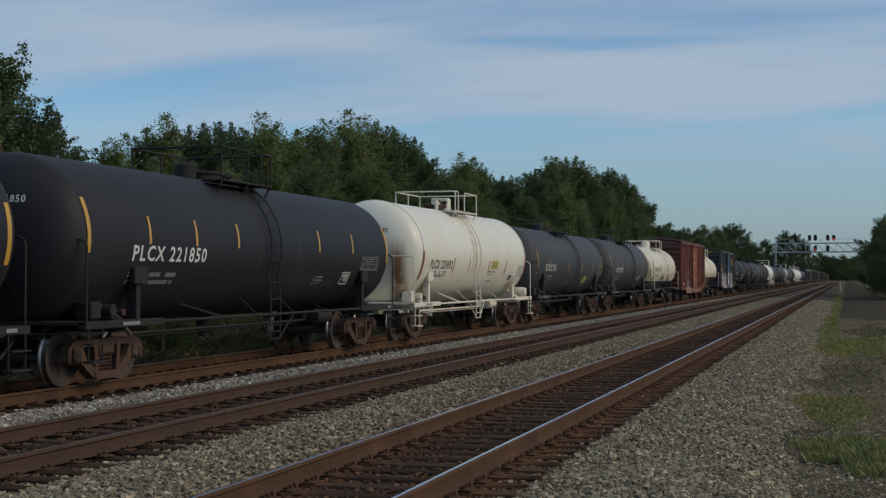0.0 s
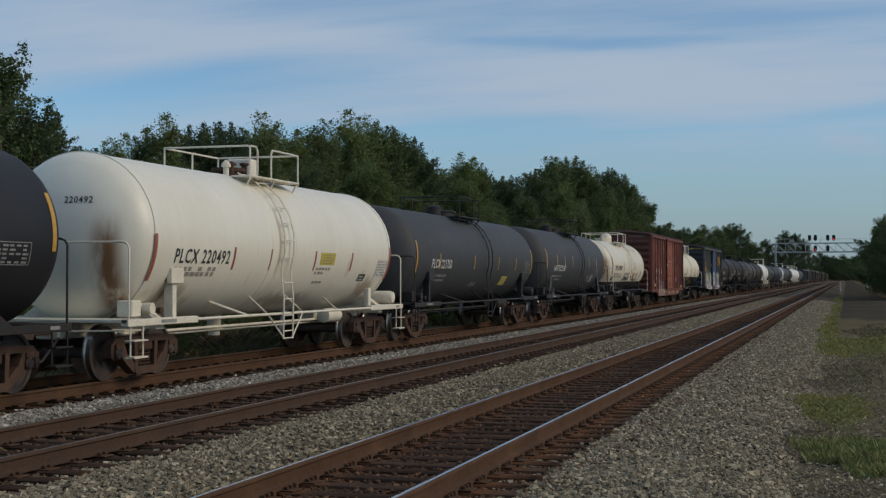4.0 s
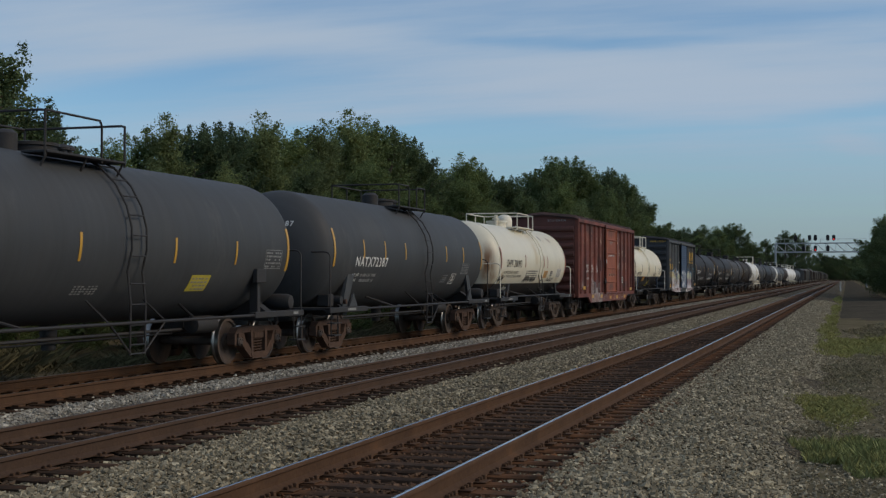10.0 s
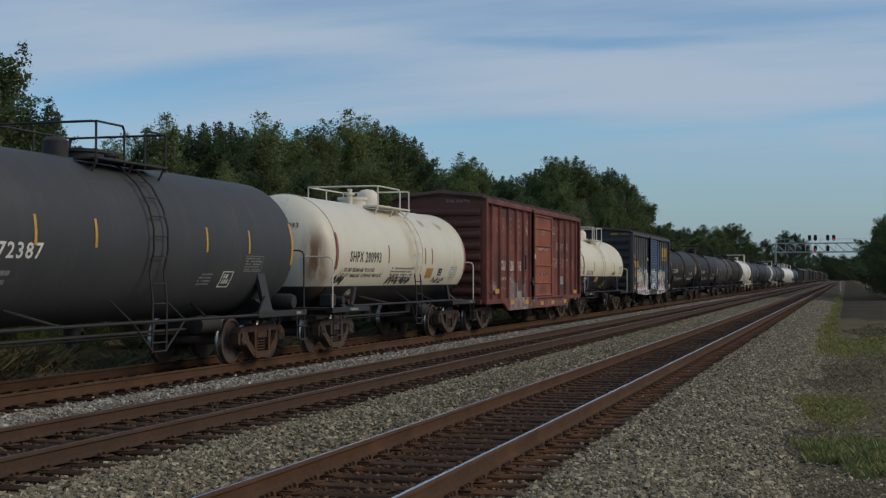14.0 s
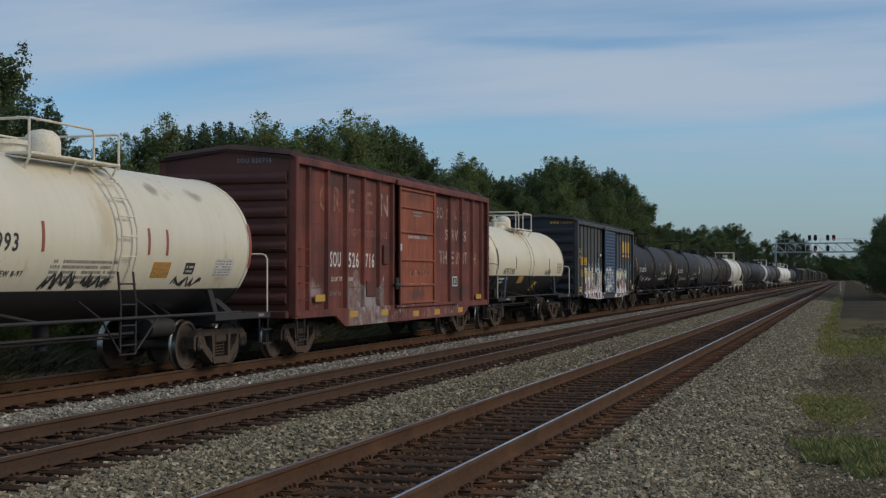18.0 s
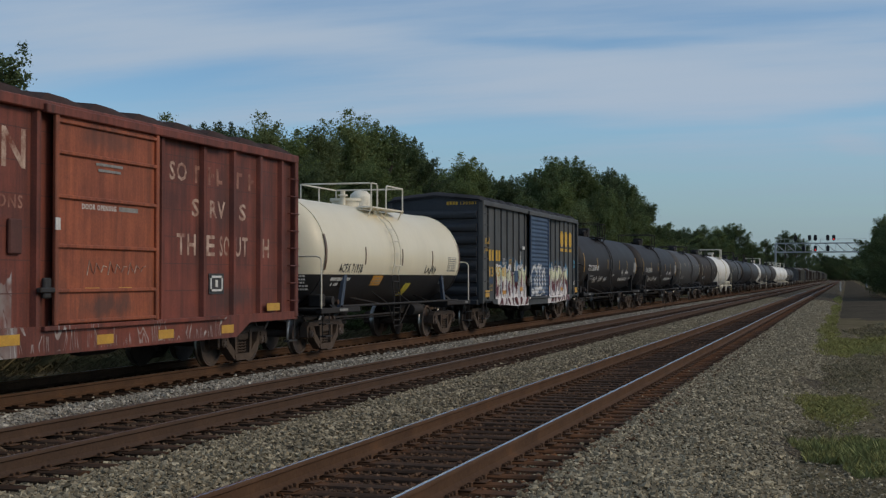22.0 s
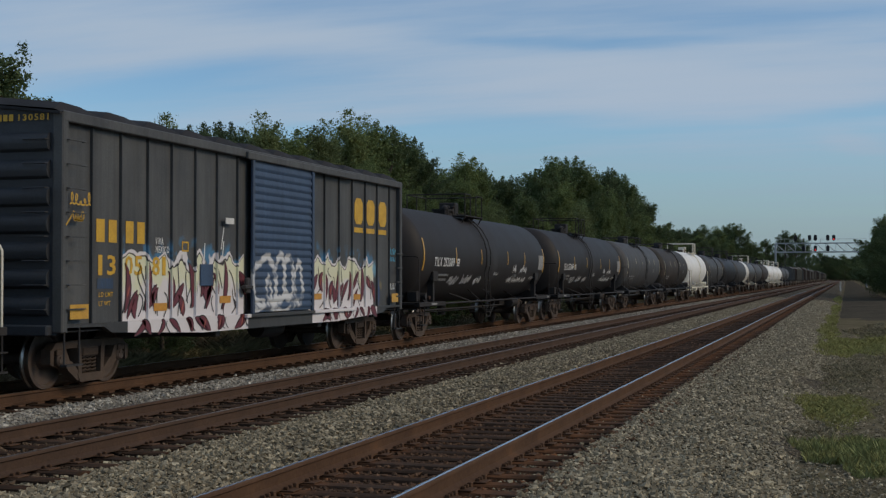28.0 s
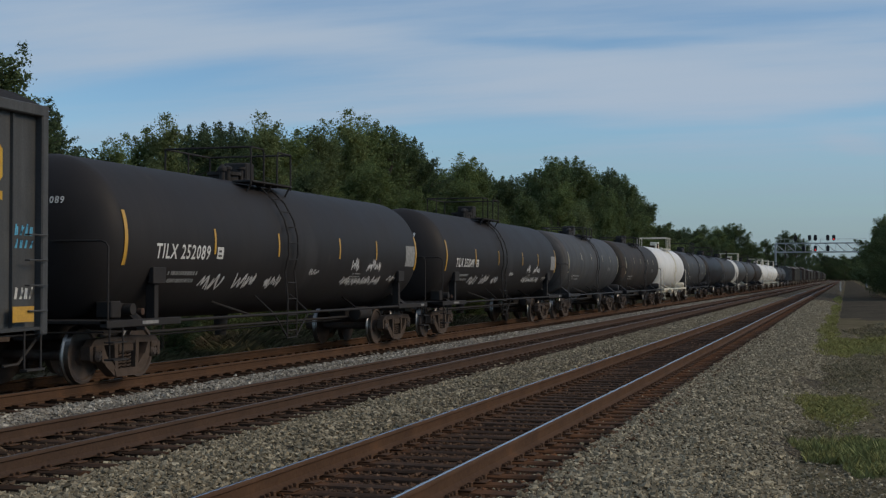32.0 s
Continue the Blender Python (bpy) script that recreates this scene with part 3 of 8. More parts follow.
def build_tracks():
    sleeper = {}
    rnd = random.Random(11)
    for v in range(4):
        s = Shape()
        s.box(-1.30, 1.30, -0.114, 0.114, -0.178, 0, 0, 0.012)
        for i, p in enumerate(s.v):
            s.v[i] = (p[0] + rnd.uniform(-0.03, 0.03), p[1] + rnd.uniform(-0.012, 0.012), p[2] + rnd.uniform(-0.012, 0.004))
        sleeper[v] = mesh_of("sleeper", s, SLEEPER)
        sleeper[v + 4] = mesh_of("sleeper", s, SLEEPER_RUSTED)
    plate = Shape()
    plate.box(-0.19, 0.19, -0.095, 0.095, 0, 0.014, 0, 0.004)
    for dx in (-0.10, 0.10):
        for dy in (-0.05, 0.05):
            plate.box(dx - 0.022, dx + 0.022, dy - 0.014, dy + 0.014, 0.012, 0.045, 0, 0.006)
    plate_me = mesh_of("tie_plate", plate, RAIL_STEEL)
    anchor = Shape()
    anchor.box(-0.10, 0.10, -0.018, 0.018, -0.015, 0.02, 0, 0.006).box(0.07, 0.11, -0.03, 0.03, -0.02, 0.045, 0, 0.006)
    anchor_me = mesh_of("rail_anchor", anchor, RAIL_STEEL)
    for num, (c, head, body, y0) in enumerate(((TRACK_1, RAIL_HEAD, RAIL_STEEL, 6.0), (TRACK_2, RAIL_HEAD_DULL, RAIL_DULL, 8.0), (TRACK_3, RAIL_HEAD_DULL, RAIL_STEEL, 10.0))):
        tr = thing("railway_track", ("rusty railway track with polished rail heads on timber sleepers", "dull brown railway track on timber sleepers",
                                     "rust-coloured railway track carrying the freight train")[num], "railway track", "parallel railway tracks", pose(c, 0, 0))
        tr["kind"] = "structure"
        for side in (-1, 1):
            part("rail", rail_mesh("rail", 1500, head, body), None, tr, at=(side * 0.754, -6, 0))
        n_near = (150, 110, 90)[num]
        far = Shape()
        far_plates = Shape()
        i = 0
        y = y0
        while y < 420:
            SLEEPERS[c].append(y)
            if i < n_near:
                part("sleeper", sleeper[rnd.randrange(4) + (4 if num == 0 else 0)], None, tr, at=(rnd.uniform(-0.04, 0.04), y, -0.192 + rnd.uniform(-0.006, 0.004), 0, 0, rnd.uniform(-0.8, 0.8)))
                for side in (-1, 1):
                    if i < 60 and num < 2:
                        part("tie_plate", plate_me, None, tr, at=(side * 0.754, y, -0.192))
                        if num == 0:
                            part("rail_anchor", anchor_me, None, tr, at=(side * 0.754 + 0.02, y + 0.14, -0.185))
                    else:
                        far_plates.box(side * 0.754 - 0.19, side * 0.754 + 0.19, y - 0.09, y + 0.09, -0.192, -0.165)
            else:
                far.box(-1.30, 1.30, y - 0.114, y + 0.114, -0.36, -0.192 + rnd.uniform(-0.006, 0.004))
                if y < 150:
                    for side in (-1, 1):
                        far_plates.box(side * 0.754 - 0.19, side * 0.754 + 0.19, y - 0.09, y + 0.09, -0.192, -0.165)
            y += 0.5 + rnd.uniform(-0.02, 0.02)
            i += 1
        o = part("far_sleepers", far, SLEEPER_RUSTED if num == 0 else SLEEPER, tr)
        o["kind"] = "stuff"
        o = part("far_tie_plates", far_plates, RAIL_STEEL, tr)
        o["kind"] = "stuff"


def scatter_stones(name, material, zones, label, seed):
    """Loose crushed stones as one mesh of many small angular lumps. zones: x0, x1, y0, y1, count, z at x0, z at x1, size."""
    rng = np.random.default_rng(seed)
    base = np.array([(1, 0, 0), (-1, 0, 0), (0, 1, 0), (0, -1, 0), (0, 0, 1), (0, 0, -1)], float)
    faces = np.array([(0, 2, 4), (2, 1, 4), (1, 3, 4), (3, 0, 4), (2, 0, 5), (1, 2, 5), (3, 1, 5), (0, 3, 5)])
    V, F, o = [], [], 0
    for x0, x1, y0, y1, n, z0, z1, size in zones:
        x = rng.uniform(x0, x1, n) if x0 < -1 else x0 + np.abs(rng.normal(0, 1, n)) * (x1 - x0) * 0.4
        u = rng.uniform(0, 1, n)
        y = y0 + (y1 - y0) * u ** 2.6
        z = np.interp(x, [*bed_x[:-1], -0.65, 0.0, 2.0], [*bed_z[:-1], -0.62, -0.62, -0.60]) + rng.uniform(-0.018, 0.022, n)
        for c, ys in SLEEPERS.items():                   # the sleepers lie mostly bare
            ys = np.array(ys)
            k = np.clip(np.searchsorted(ys, y), 1, len(ys) - 1)
            gap = np.minimum(np.abs(y - ys[k - 1]), np.abs(ys[k] - y))
            bare = (np.abs(x - c) < 1.27) & (gap < 0.125) & (rng.uniform(0, 1, n) < 0.80)
            x, y, z = x[~bare], y[~bare], z[~bare]
            n = len(x)
        sc = size * np.clip(rng.lognormal(-0.15, 0.33, n), 0.4, 1.75)
        b = np.repeat(base[None], n, 0) * rng.uniform(0.6, 1.25, (n, 6, 1)) + rng.uniform(-0.28, 0.28, (n, 6, 3))
        a = rng.uniform(0, 2 * np.pi, n)
        t = rng.uniform(-0.9, 0.9, n)
        ca, sa, ct, st = np.cos(a), np.sin(a), np.cos(t), np.sin(t)
        bx = b[..., 0] * ca[:, None] - b[..., 1] * sa[:, None]
        by = b[..., 0] * sa[:, None] + b[..., 1] * ca[:, None]
        bz = b[..., 2] * ct[:, None] - bx * st[:, None]
        bx = bx * ct[:, None] + b[..., 2] * st[:, None]
        p = np.stack([bx, by, bz * 0.75], -1) * sc[:, None, None] + np.stack([x, y, z], -1)[:, None]
        V.append(p.reshape(-1, 3))
        F.append((faces[None] + (o + 6 * np.arange(n))[:, None, None]).reshape(-1, 3))
        o += 6 * n
    leaf_mesh(name, np.concatenate(V), np.concatenate(F), material, label, "stones").data.shade_flat()


def raw_mesh(name, V, F, material):
    me = bpy.data.meshes.new(name)
    k = F.shape[1]
    me.vertices.add(len(V)); me.vertices.foreach_set("co", V.astype(np.float32).ravel())
    me.loops.add(F.size); me.loops.foreach_set("vertex_index", F.astype(np.int32).ravel())
    me.polygons.add(len(F)); me.polygons.foreach_set("loop_start", np.arange(0, F.size, k, dtype=np.int32))
    me.update(calc_edges=True)
    me.validate()
    me.materials.append(material)
    return me


def leaf_mesh(name, V, F, material, label, category):
    ob = new(name, raw_mesh(name, V, F, material))
    return tagged(ob, label, category, kind="stuff")


build_tracks()


# ---------------------------------------------------------------- trees
def tree_parts(seed, height, width, leaves, leaf, crown_from=0.25, pointed=0.35, loose=0.3, limbs=30):
    """Meshes of one tree: tapered trunk, rising limbs with side shoots, and a crown of separate leaves that sit along the shoots."""
    rng = np.random.default_rng(seed)
    rnd = random.Random(seed)
    s = Shape()
    bend = [(rnd.uniform(-0.3, 0.3), rnd.uniform(-0.3, 0.3), 0) for _ in range(5)]
    pts = [Vector((0, 0, -0.8))] + [Vector((bend[i][0] * i / 4, bend[i][1] * i / 4, height * 0.9 * (i + 1) / 5)) for i in range(5)]
    s.tube(pts, 0.022 * height, 7, 0, 0.003 * height)
    shoots = []
    for i in range(limbs):
        u = (i + rnd.random()) / limbs
        z = height * (crown_from + (0.90 - crown_from) * u)
        wide = (1 - u) ** (0.35 + pointed) * (0.6 + 0.4 * min(1, u * 4))
        spread = width * 0.5 * wide * rnd.uniform(0.5, 1.1)
        a = i * 2.4 + rnd.uniform(-0.5, 0.5)
        root = Vector((0, 0, max(height * 0.10, z - spread * rnd.uniform(0.5, 0.9))))
        tip = Vector((math.cos(a) * spread, math.sin(a) * spread, z))
        mid = root.lerp(tip, 0.55) + Vector((0, 0, -0.10 * spread))
        s.tube([root, mid, tip], 0.005 * height, 4, 0, 0.0012 * height)
        for j in range(8):
            t = 0.28 + 0.72 * (j + rnd.random()) / 8
            p0 = root * (1 - t) ** 2 + mid * (2 * t * (1 - t)) + tip * t * t
            out = Vector((math.cos(a), math.sin(a), 0))
            side = Vector((-math.sin(a), math.cos(a), 0)) * rnd.uniform(-0.9, 0.9)
            d = (out * rnd.uniform(0.05, 0.75) + side + Vector((0, 0, rnd.uniform(0.25, 1.25)))).normalized()
            long = height * rnd.uniform(0.055, 0.125) * (1.15 - 0.45 * u)
            shoots.append((p0, p0 + d * long, long))
            s.tube([p0, p0 + d * long], 0.0012 * height, 3, 0, 0.0004 * height)
    for k in range(7):                                   # the leaders that make the top
        p0 = Vector((rnd.uniform(-0.05, 0.05) * height, rnd.uniform(-0.05, 0.05) * height, height * rnd.uniform(0.80, 0.90)))
        long = height * rnd.uniform(0.07, 0.13)
        shoots.append((p0, p0 + Vector((rnd.uniform(-0.25, 0.25), rnd.uniform(-0.25, 0.25), 1)) * long, long))
    total = sum(q[2] for q in shoots)
    V, F, o = [], [], 0
    quad = np.array([(-0.5, 0, 0), (0, -0.30, 0.05), (0.5, 0, -0.08), (0, 0.30, 0.05)])
    for p0, p1, long in shoots:
        n = max(14, int(leaves * long / total))
        t = rng.uniform(-0.15, 1.08, n)
        r = long * (0.10 + 0.42 * np.clip(1 - t, 0, 1) ** 0.7) * (1 - loose * rng.uniform(0, 0.7))
        off = rng.normal(0, 0.62, (n, 3))
        off[:, 2] = off[:, 2] * 0.8 - 0.15
        c = np.array(p0) + (np.array(p1) - np.array(p0)) * t[:, None] + off * r[:, None]
        sz = leaf * rng.uniform(0.55, 1.4, n)
        e1 = rng.normal(0, 1, (n, 3)); e1[:, 2] -= 0.5
        e1 /= np.linalg.norm(e1, axis=1)[:, None]
        e2 = np.cross(e1, off + rng.normal(0, 0.8, (n, 3))); e2 /= np.linalg.norm(e2, axis=1)[:, None] + 1e-9
        e3 = np.cross(e1, e2)
        p = (quad[None, :, 0, None] * e1[:, None] + quad[None, :, 1, None] * e2[:, None] + quad[None, :, 2, None] * e3[:, None]) * sz[:, None, None] + c[:, None]
        V.append(p.reshape(-1, 3))
        F.append(o + np.arange(4 * n).reshape(-1, 4))
        o += 4 * n
    V = np.concatenate(V)
    k = height / np.percentile(V[:, 2], 99.9)
    V[:, 2] *= k
    s.v = [(x, y, z * k if z > 0 else z) for x, y, z in s.v]
    return mesh_of("trunk", s, BARK, 60), V, np.concatenate(F)


TREE_KINDS = []
for i, (hgt, wid, cnt, leaf, frm, point, loose, limbs, leafmat, lab) in enumerate((
        (9.0, 6.4, 56000, 0.088, 0.12, 0.25, 0.2, 30, LEAF, "leafy green tree in the wood behind the train"),
        (9.0, 4.8, 44000, 0.085, 0.10, 0.75, 0.3, 26, LEAF_OLIVE, "tall olive-green tree with upright leafy shoots"),
        (9.0, 6.6, 50000, 0.092, 0.16, 0.10, 0.5, 26, LEAF_DARK, "dark green broad tree in the wood behind the train"),
        (9.0, 5.6, 42000, 0.085, 0.08, 0.50, 0.3, 26, LEAF, "young green tree with ragged crown beside the line"),
        (9.0, 7.4, 60000, 0.095, 0.10, 0.08, 0.35, 34, LEAF_DARK, "large dark tree with rounded crown"),
        (9.0, 6.8, 30000, 0.088, 0.12, 0.35, 0.6, 24, LEAF_DARK, "loose-leaved dark tree with sky showing through its crown"))):
    trunk, V, F = tree_parts(100 + i, hgt, wid, cnt, leaf, frm, point, loose, limbs)
    TREE_KINDS.append((trunk, raw_mesh("crown", V, F, leafmat), lab))


def tree(kind, x, y, height, turn=0.0, fat=1.0, name="tree", group="trees behind the train", z=-0.8):
    trunk, crown, lab = TREE_KINDS[kind]
    t = thing(name, lab, "tree", group)
    k = height / 9.0
    t.matrix_basis = Matrix.LocRotScale((x, y, z), Euler((0, 0, radians(turn))), (k * fat, k * fat, k))
    part("trunk", trunk, None, t)
    part("crown", crown, None, t)
    return t


OUTLINE = (
    (-22, 30.7, 7.9, 5), (-22, 32.6, 6.7, 5), (-23.5, 32.0, 7.5, 5), (-24, 36.3, 6.5, 5), (-25, 34.4, 7.3, 5), (-25.5, 36.6, 6.6, 5), (-24, 40.1, 6.4, 3), (-24, 43.6, 7.6, 1),
    (-25, 43.9, 7.1, 0), (-25, 47.9, 7.7, 2), (-25, 50.7, 8.1, 2), (-24, 52.5, 8.7, 1), (-26, 54.7, 8.2, 2), (-25, 57.9, 8.5, 0),
    (-24, 58.9, 9.1, 1), (-24, 62.6, 10.0, 1), (-25, 67.9, 10.3, 0), (-25, 71.6, 10.2, 2), (-25, 75.2, 9.7, 2), (-25, 77.4, 9.1, 2),
    (-26, 84.2, 8.9, 3), (-25, 86.8, 10.0, 0), (-25, 91.2, 10.0, 3), (-26, 99.9, 9.4, 2), (-25, 101.3, 9.5, 2), (-26, 111.4, 10.6, 4),
    (-24, 110.2, 11.8, 4), (-25, 123.6, 13.0, 2), (-24, 128.4, 12.4, 0), (-24, 139.8, 13.2, 2), (-24, 149.0, 13.2, 4), (-24, 155.5, 12.4, 2),
    (-30.6, 230, 10.5, 0), (-30.8, 260, 10.7, 0), (-29.5, 290, 12.9, 4), (-27.7, 300, 12.9, 0), (-26.1, 330, 14.8, 4),
    (-29.0, 340, 14.8, 2), (-26.8, 400, 12.4, 0), (-24.4, 430, 13.7, 2), (-28.0, 657, 24.2, 4), (-28.5, 822, 28.0, 4), (-25.5, 935, 22.6, 2),
    (-18.5, 985, 20.5, 4),
)


def build_trees():
    rnd = random.Random(5)
    # outline trees: x, y, height, kind
    for x, y, hgt, k in OUTLINE:
        tree(k, x, y, hgt + 0.9, rnd.uniform(0, 360), rnd.uniform(1.0, 1.25) * (1.1 if y > 600 else 0.68 if 138 < y < 165 else 1.35 if y > 200 else 1.1 if k == 5 else 1.0))
    # the wood in front of and behind them, lower than the outline
    line = sorted((y / -x, hgt / -x) for x, y, hgt, k in OUTLINE)

    def skyline(x, y):
        return float(np.interp(y / -x, [a for a, b in line], [b for a, b in line])) * -x
    y = 22.0
    while y < 175:
        x = -20.2 + rnd.uniform(-1.2, 0.8)
        tree(rnd.choice((0, 1, 3, 3, 1)), x, y, 0.8 + skyline(x, y) * rnd.uniform(0.58, 0.90), rnd.uniform(0, 360), rnd.uniform(1.0, 1.35))
        y += rnd.uniform(2.4, 3.8)
    y = 26.0
    while y < 190:
        x = -28 + rnd.uniform(-2, 2)
        if not 1.36 < y / -x < 1.66:
            tree(rnd.choice((0, 2, 3, 4)), x, y, 0.8 + skyline(x, y) * rnd.uniform(0.78, 0.98), rnd.uniform(0, 360), rnd.uniform(1.2, 1.5))
        y += rnd.uniform(2.2, 3.8)
    # bushes at the foot of the wood
    y = 14.0
    while y < 120:
        tree(rnd.choice((2, 4, 3)), -18.6 + rnd.uniform(-0.6, 0.5), y, 1.9 + rnd.uniform(-0.6, 0.9), rnd.uniform(0, 360), 1.5, "bush", "bushes at the foot of the wood", -0.75)
        y += rnd.uniform(5.0, 10.0)
    # distant wood along the left of the line
    y = 190.0
    while y < 900:
        tree(rnd.choice((0, 2, 4, 4)), -24 - y * 0.012 + rnd.uniform(-4, 1), y, 8.6 + rnd.uniform(-1.8, 1.6) + y * 0.006, rnd.uniform(0, 360), 1.6, "tree", "distant trees along the line")
        y += rnd.uniform(4, 7) * (1 + y * 0.0015)
    # trees on the other side of the service road
    for x, y, hgt, k in ((6.4, 150, 10.4, 4), (5.6, 160, 9.2, 4), (4.9, 176, 9.6, 2), (9.8, 142, 12.0, 4), (6.2, 166, 8.6, 2), (8.0, 178, 9.5, 4), (6.4, 196, 9.2, 2), (12, 150, 11, 4), (7.5, 215, 10, 4),
                         (5.6, 240, 9.0, 2), (7.0, 270, 10, 4), (6.6, 300, 11, 2), (7, 340, 11, 4), (7, 390, 12, 4), (6.5, 450, 12, 2), (6, 520, 12, 4)):
        tree(k, x, y, hgt + 0.8, rnd.uniform(0, 360), 1.3 if y < 230 else 1.15, "tree", "trees beside the service road")
    # the wood that closes the view where the line bends away
    for i in range(22):
        tree(rnd.choice((2, 4)), -16 + i * 1.9 + rnd.uniform(-1, 1), 960 + rnd.uniform(-40, 60), 17 + rnd.uniform(-2, 2.5), rnd.uniform(0, 360), 1.4, "tree", "trees that close the view")


# ---------------------------------------------------------------- signal gantry
def signal_head(gantry, x, y, z, lit):
    s = Shape()
    s.lathe([(0, -0.02), (0.50, -0.02), (0.52, 0.0), (0.50, 0.03), (0, 0.03)], "y", 24, (0, 0, 0.4))
    s.lathe([(0, -0.02), (0.50, -0.02), (0.52, 0.0), (0.50, 0.03), (0, 0.03)], "y", 24, (0, 0, -0.4))
    s.box(-0.5, 0.5, -0.018, 0.028, -0.42, 0.42, 0, 0.01).box(-0.06, 0.06, 0.03, 0.25, -1.1, 0.7, 0, 0.01)
    t = part("signal_head", s, SIGNAL_BLACK, gantry, "black signal head showing red" if lit else "black signal head", at=(x, y, z))
    t.scale = (0.74, 0.74, 0.74)
    for z in (0.5, 0.0, -0.5):
        part("lamp_hood", Shape().tube([(0, -0.38, z), (0, -0.03, z)], 0.17, 12), SIGNAL_BLACK, t)
    lens = Shape()
    lens.lathe([(0, -0.42), (0.15, -0.40), (0.16, -0.36), (0, -0.36)], "y", 16, (0, 0, -0.5 if lit else 0.5))
    part("lens", lens, SIGNAL_RED if lit else SIGNAL_BLACK, t, "glowing red lens" if lit else "")


def build_gantry():
    g = thing("signal_gantry", "pale galvanised steel signal gantry spanning all tracks", "signal gantry", "", pose(0, 323, 0))
    x0, x1, z0, z1 = -16.0, 4.5, 7.75, 9.85
    for yy in (-0.6, 0.6):
        for z in (z0, z1):
            part("chord", Shape().box(x0, x1, yy - 0.09, yy + 0.09, z - 0.12, z + 0.12, 0, 0.02), GALV, g)
        n = 9
        for i in range(n):
            a = x0 + (x1 - x0) * i / n
            b = x0 + (x1 - x0) * (i + 1) / n
            part("diagonal", Shape().rod((a, yy, z1), (b, yy, z0), 0.09, 6), GALV, g)
            part("strut", Shape().rod((b, yy, z0), (b, yy, z1), 0.05, 6), GALV, g)
    for x in (x0, x1):
        for yy in (-0.6, 0.6):
            part("leg", Shape().box(x - 0.2, x + 0.2, yy - 0.15, yy + 0.15, -0.9, z1, 0, 0.03), GALV, g)
    part("walkway", Shape().box(x0, x1, -0.5, 0.5, z0 + 0.12, z0 + 0.17), GALV, g)
    rail = Shape()
    rail.rod((x0, 0.6, z1 + 1.0), (x1, 0.6, z1 + 1.0), 0.03, 6)
    for i in range(11):
        x = x0 + (x1 - x0) * i / 10
        rail.rod((x, 0.6, z1), (x, 0.6, z1 + 1.0), 0.03, 6)
    part("guard_rail", rail, GALV, g)
    for x, z, lit in ((-11.4, 11.1, False), (-8.2, 11.1, False), (-6.9, 11.1, False), (-6.9, 8.6, True), (-4.1, 11.1, False), (-4.1, 8.6, False), (-2.75, 11.1, True), (-9.6, 8.6, False)):
        signal_head(g, x, -0.9, z, lit)


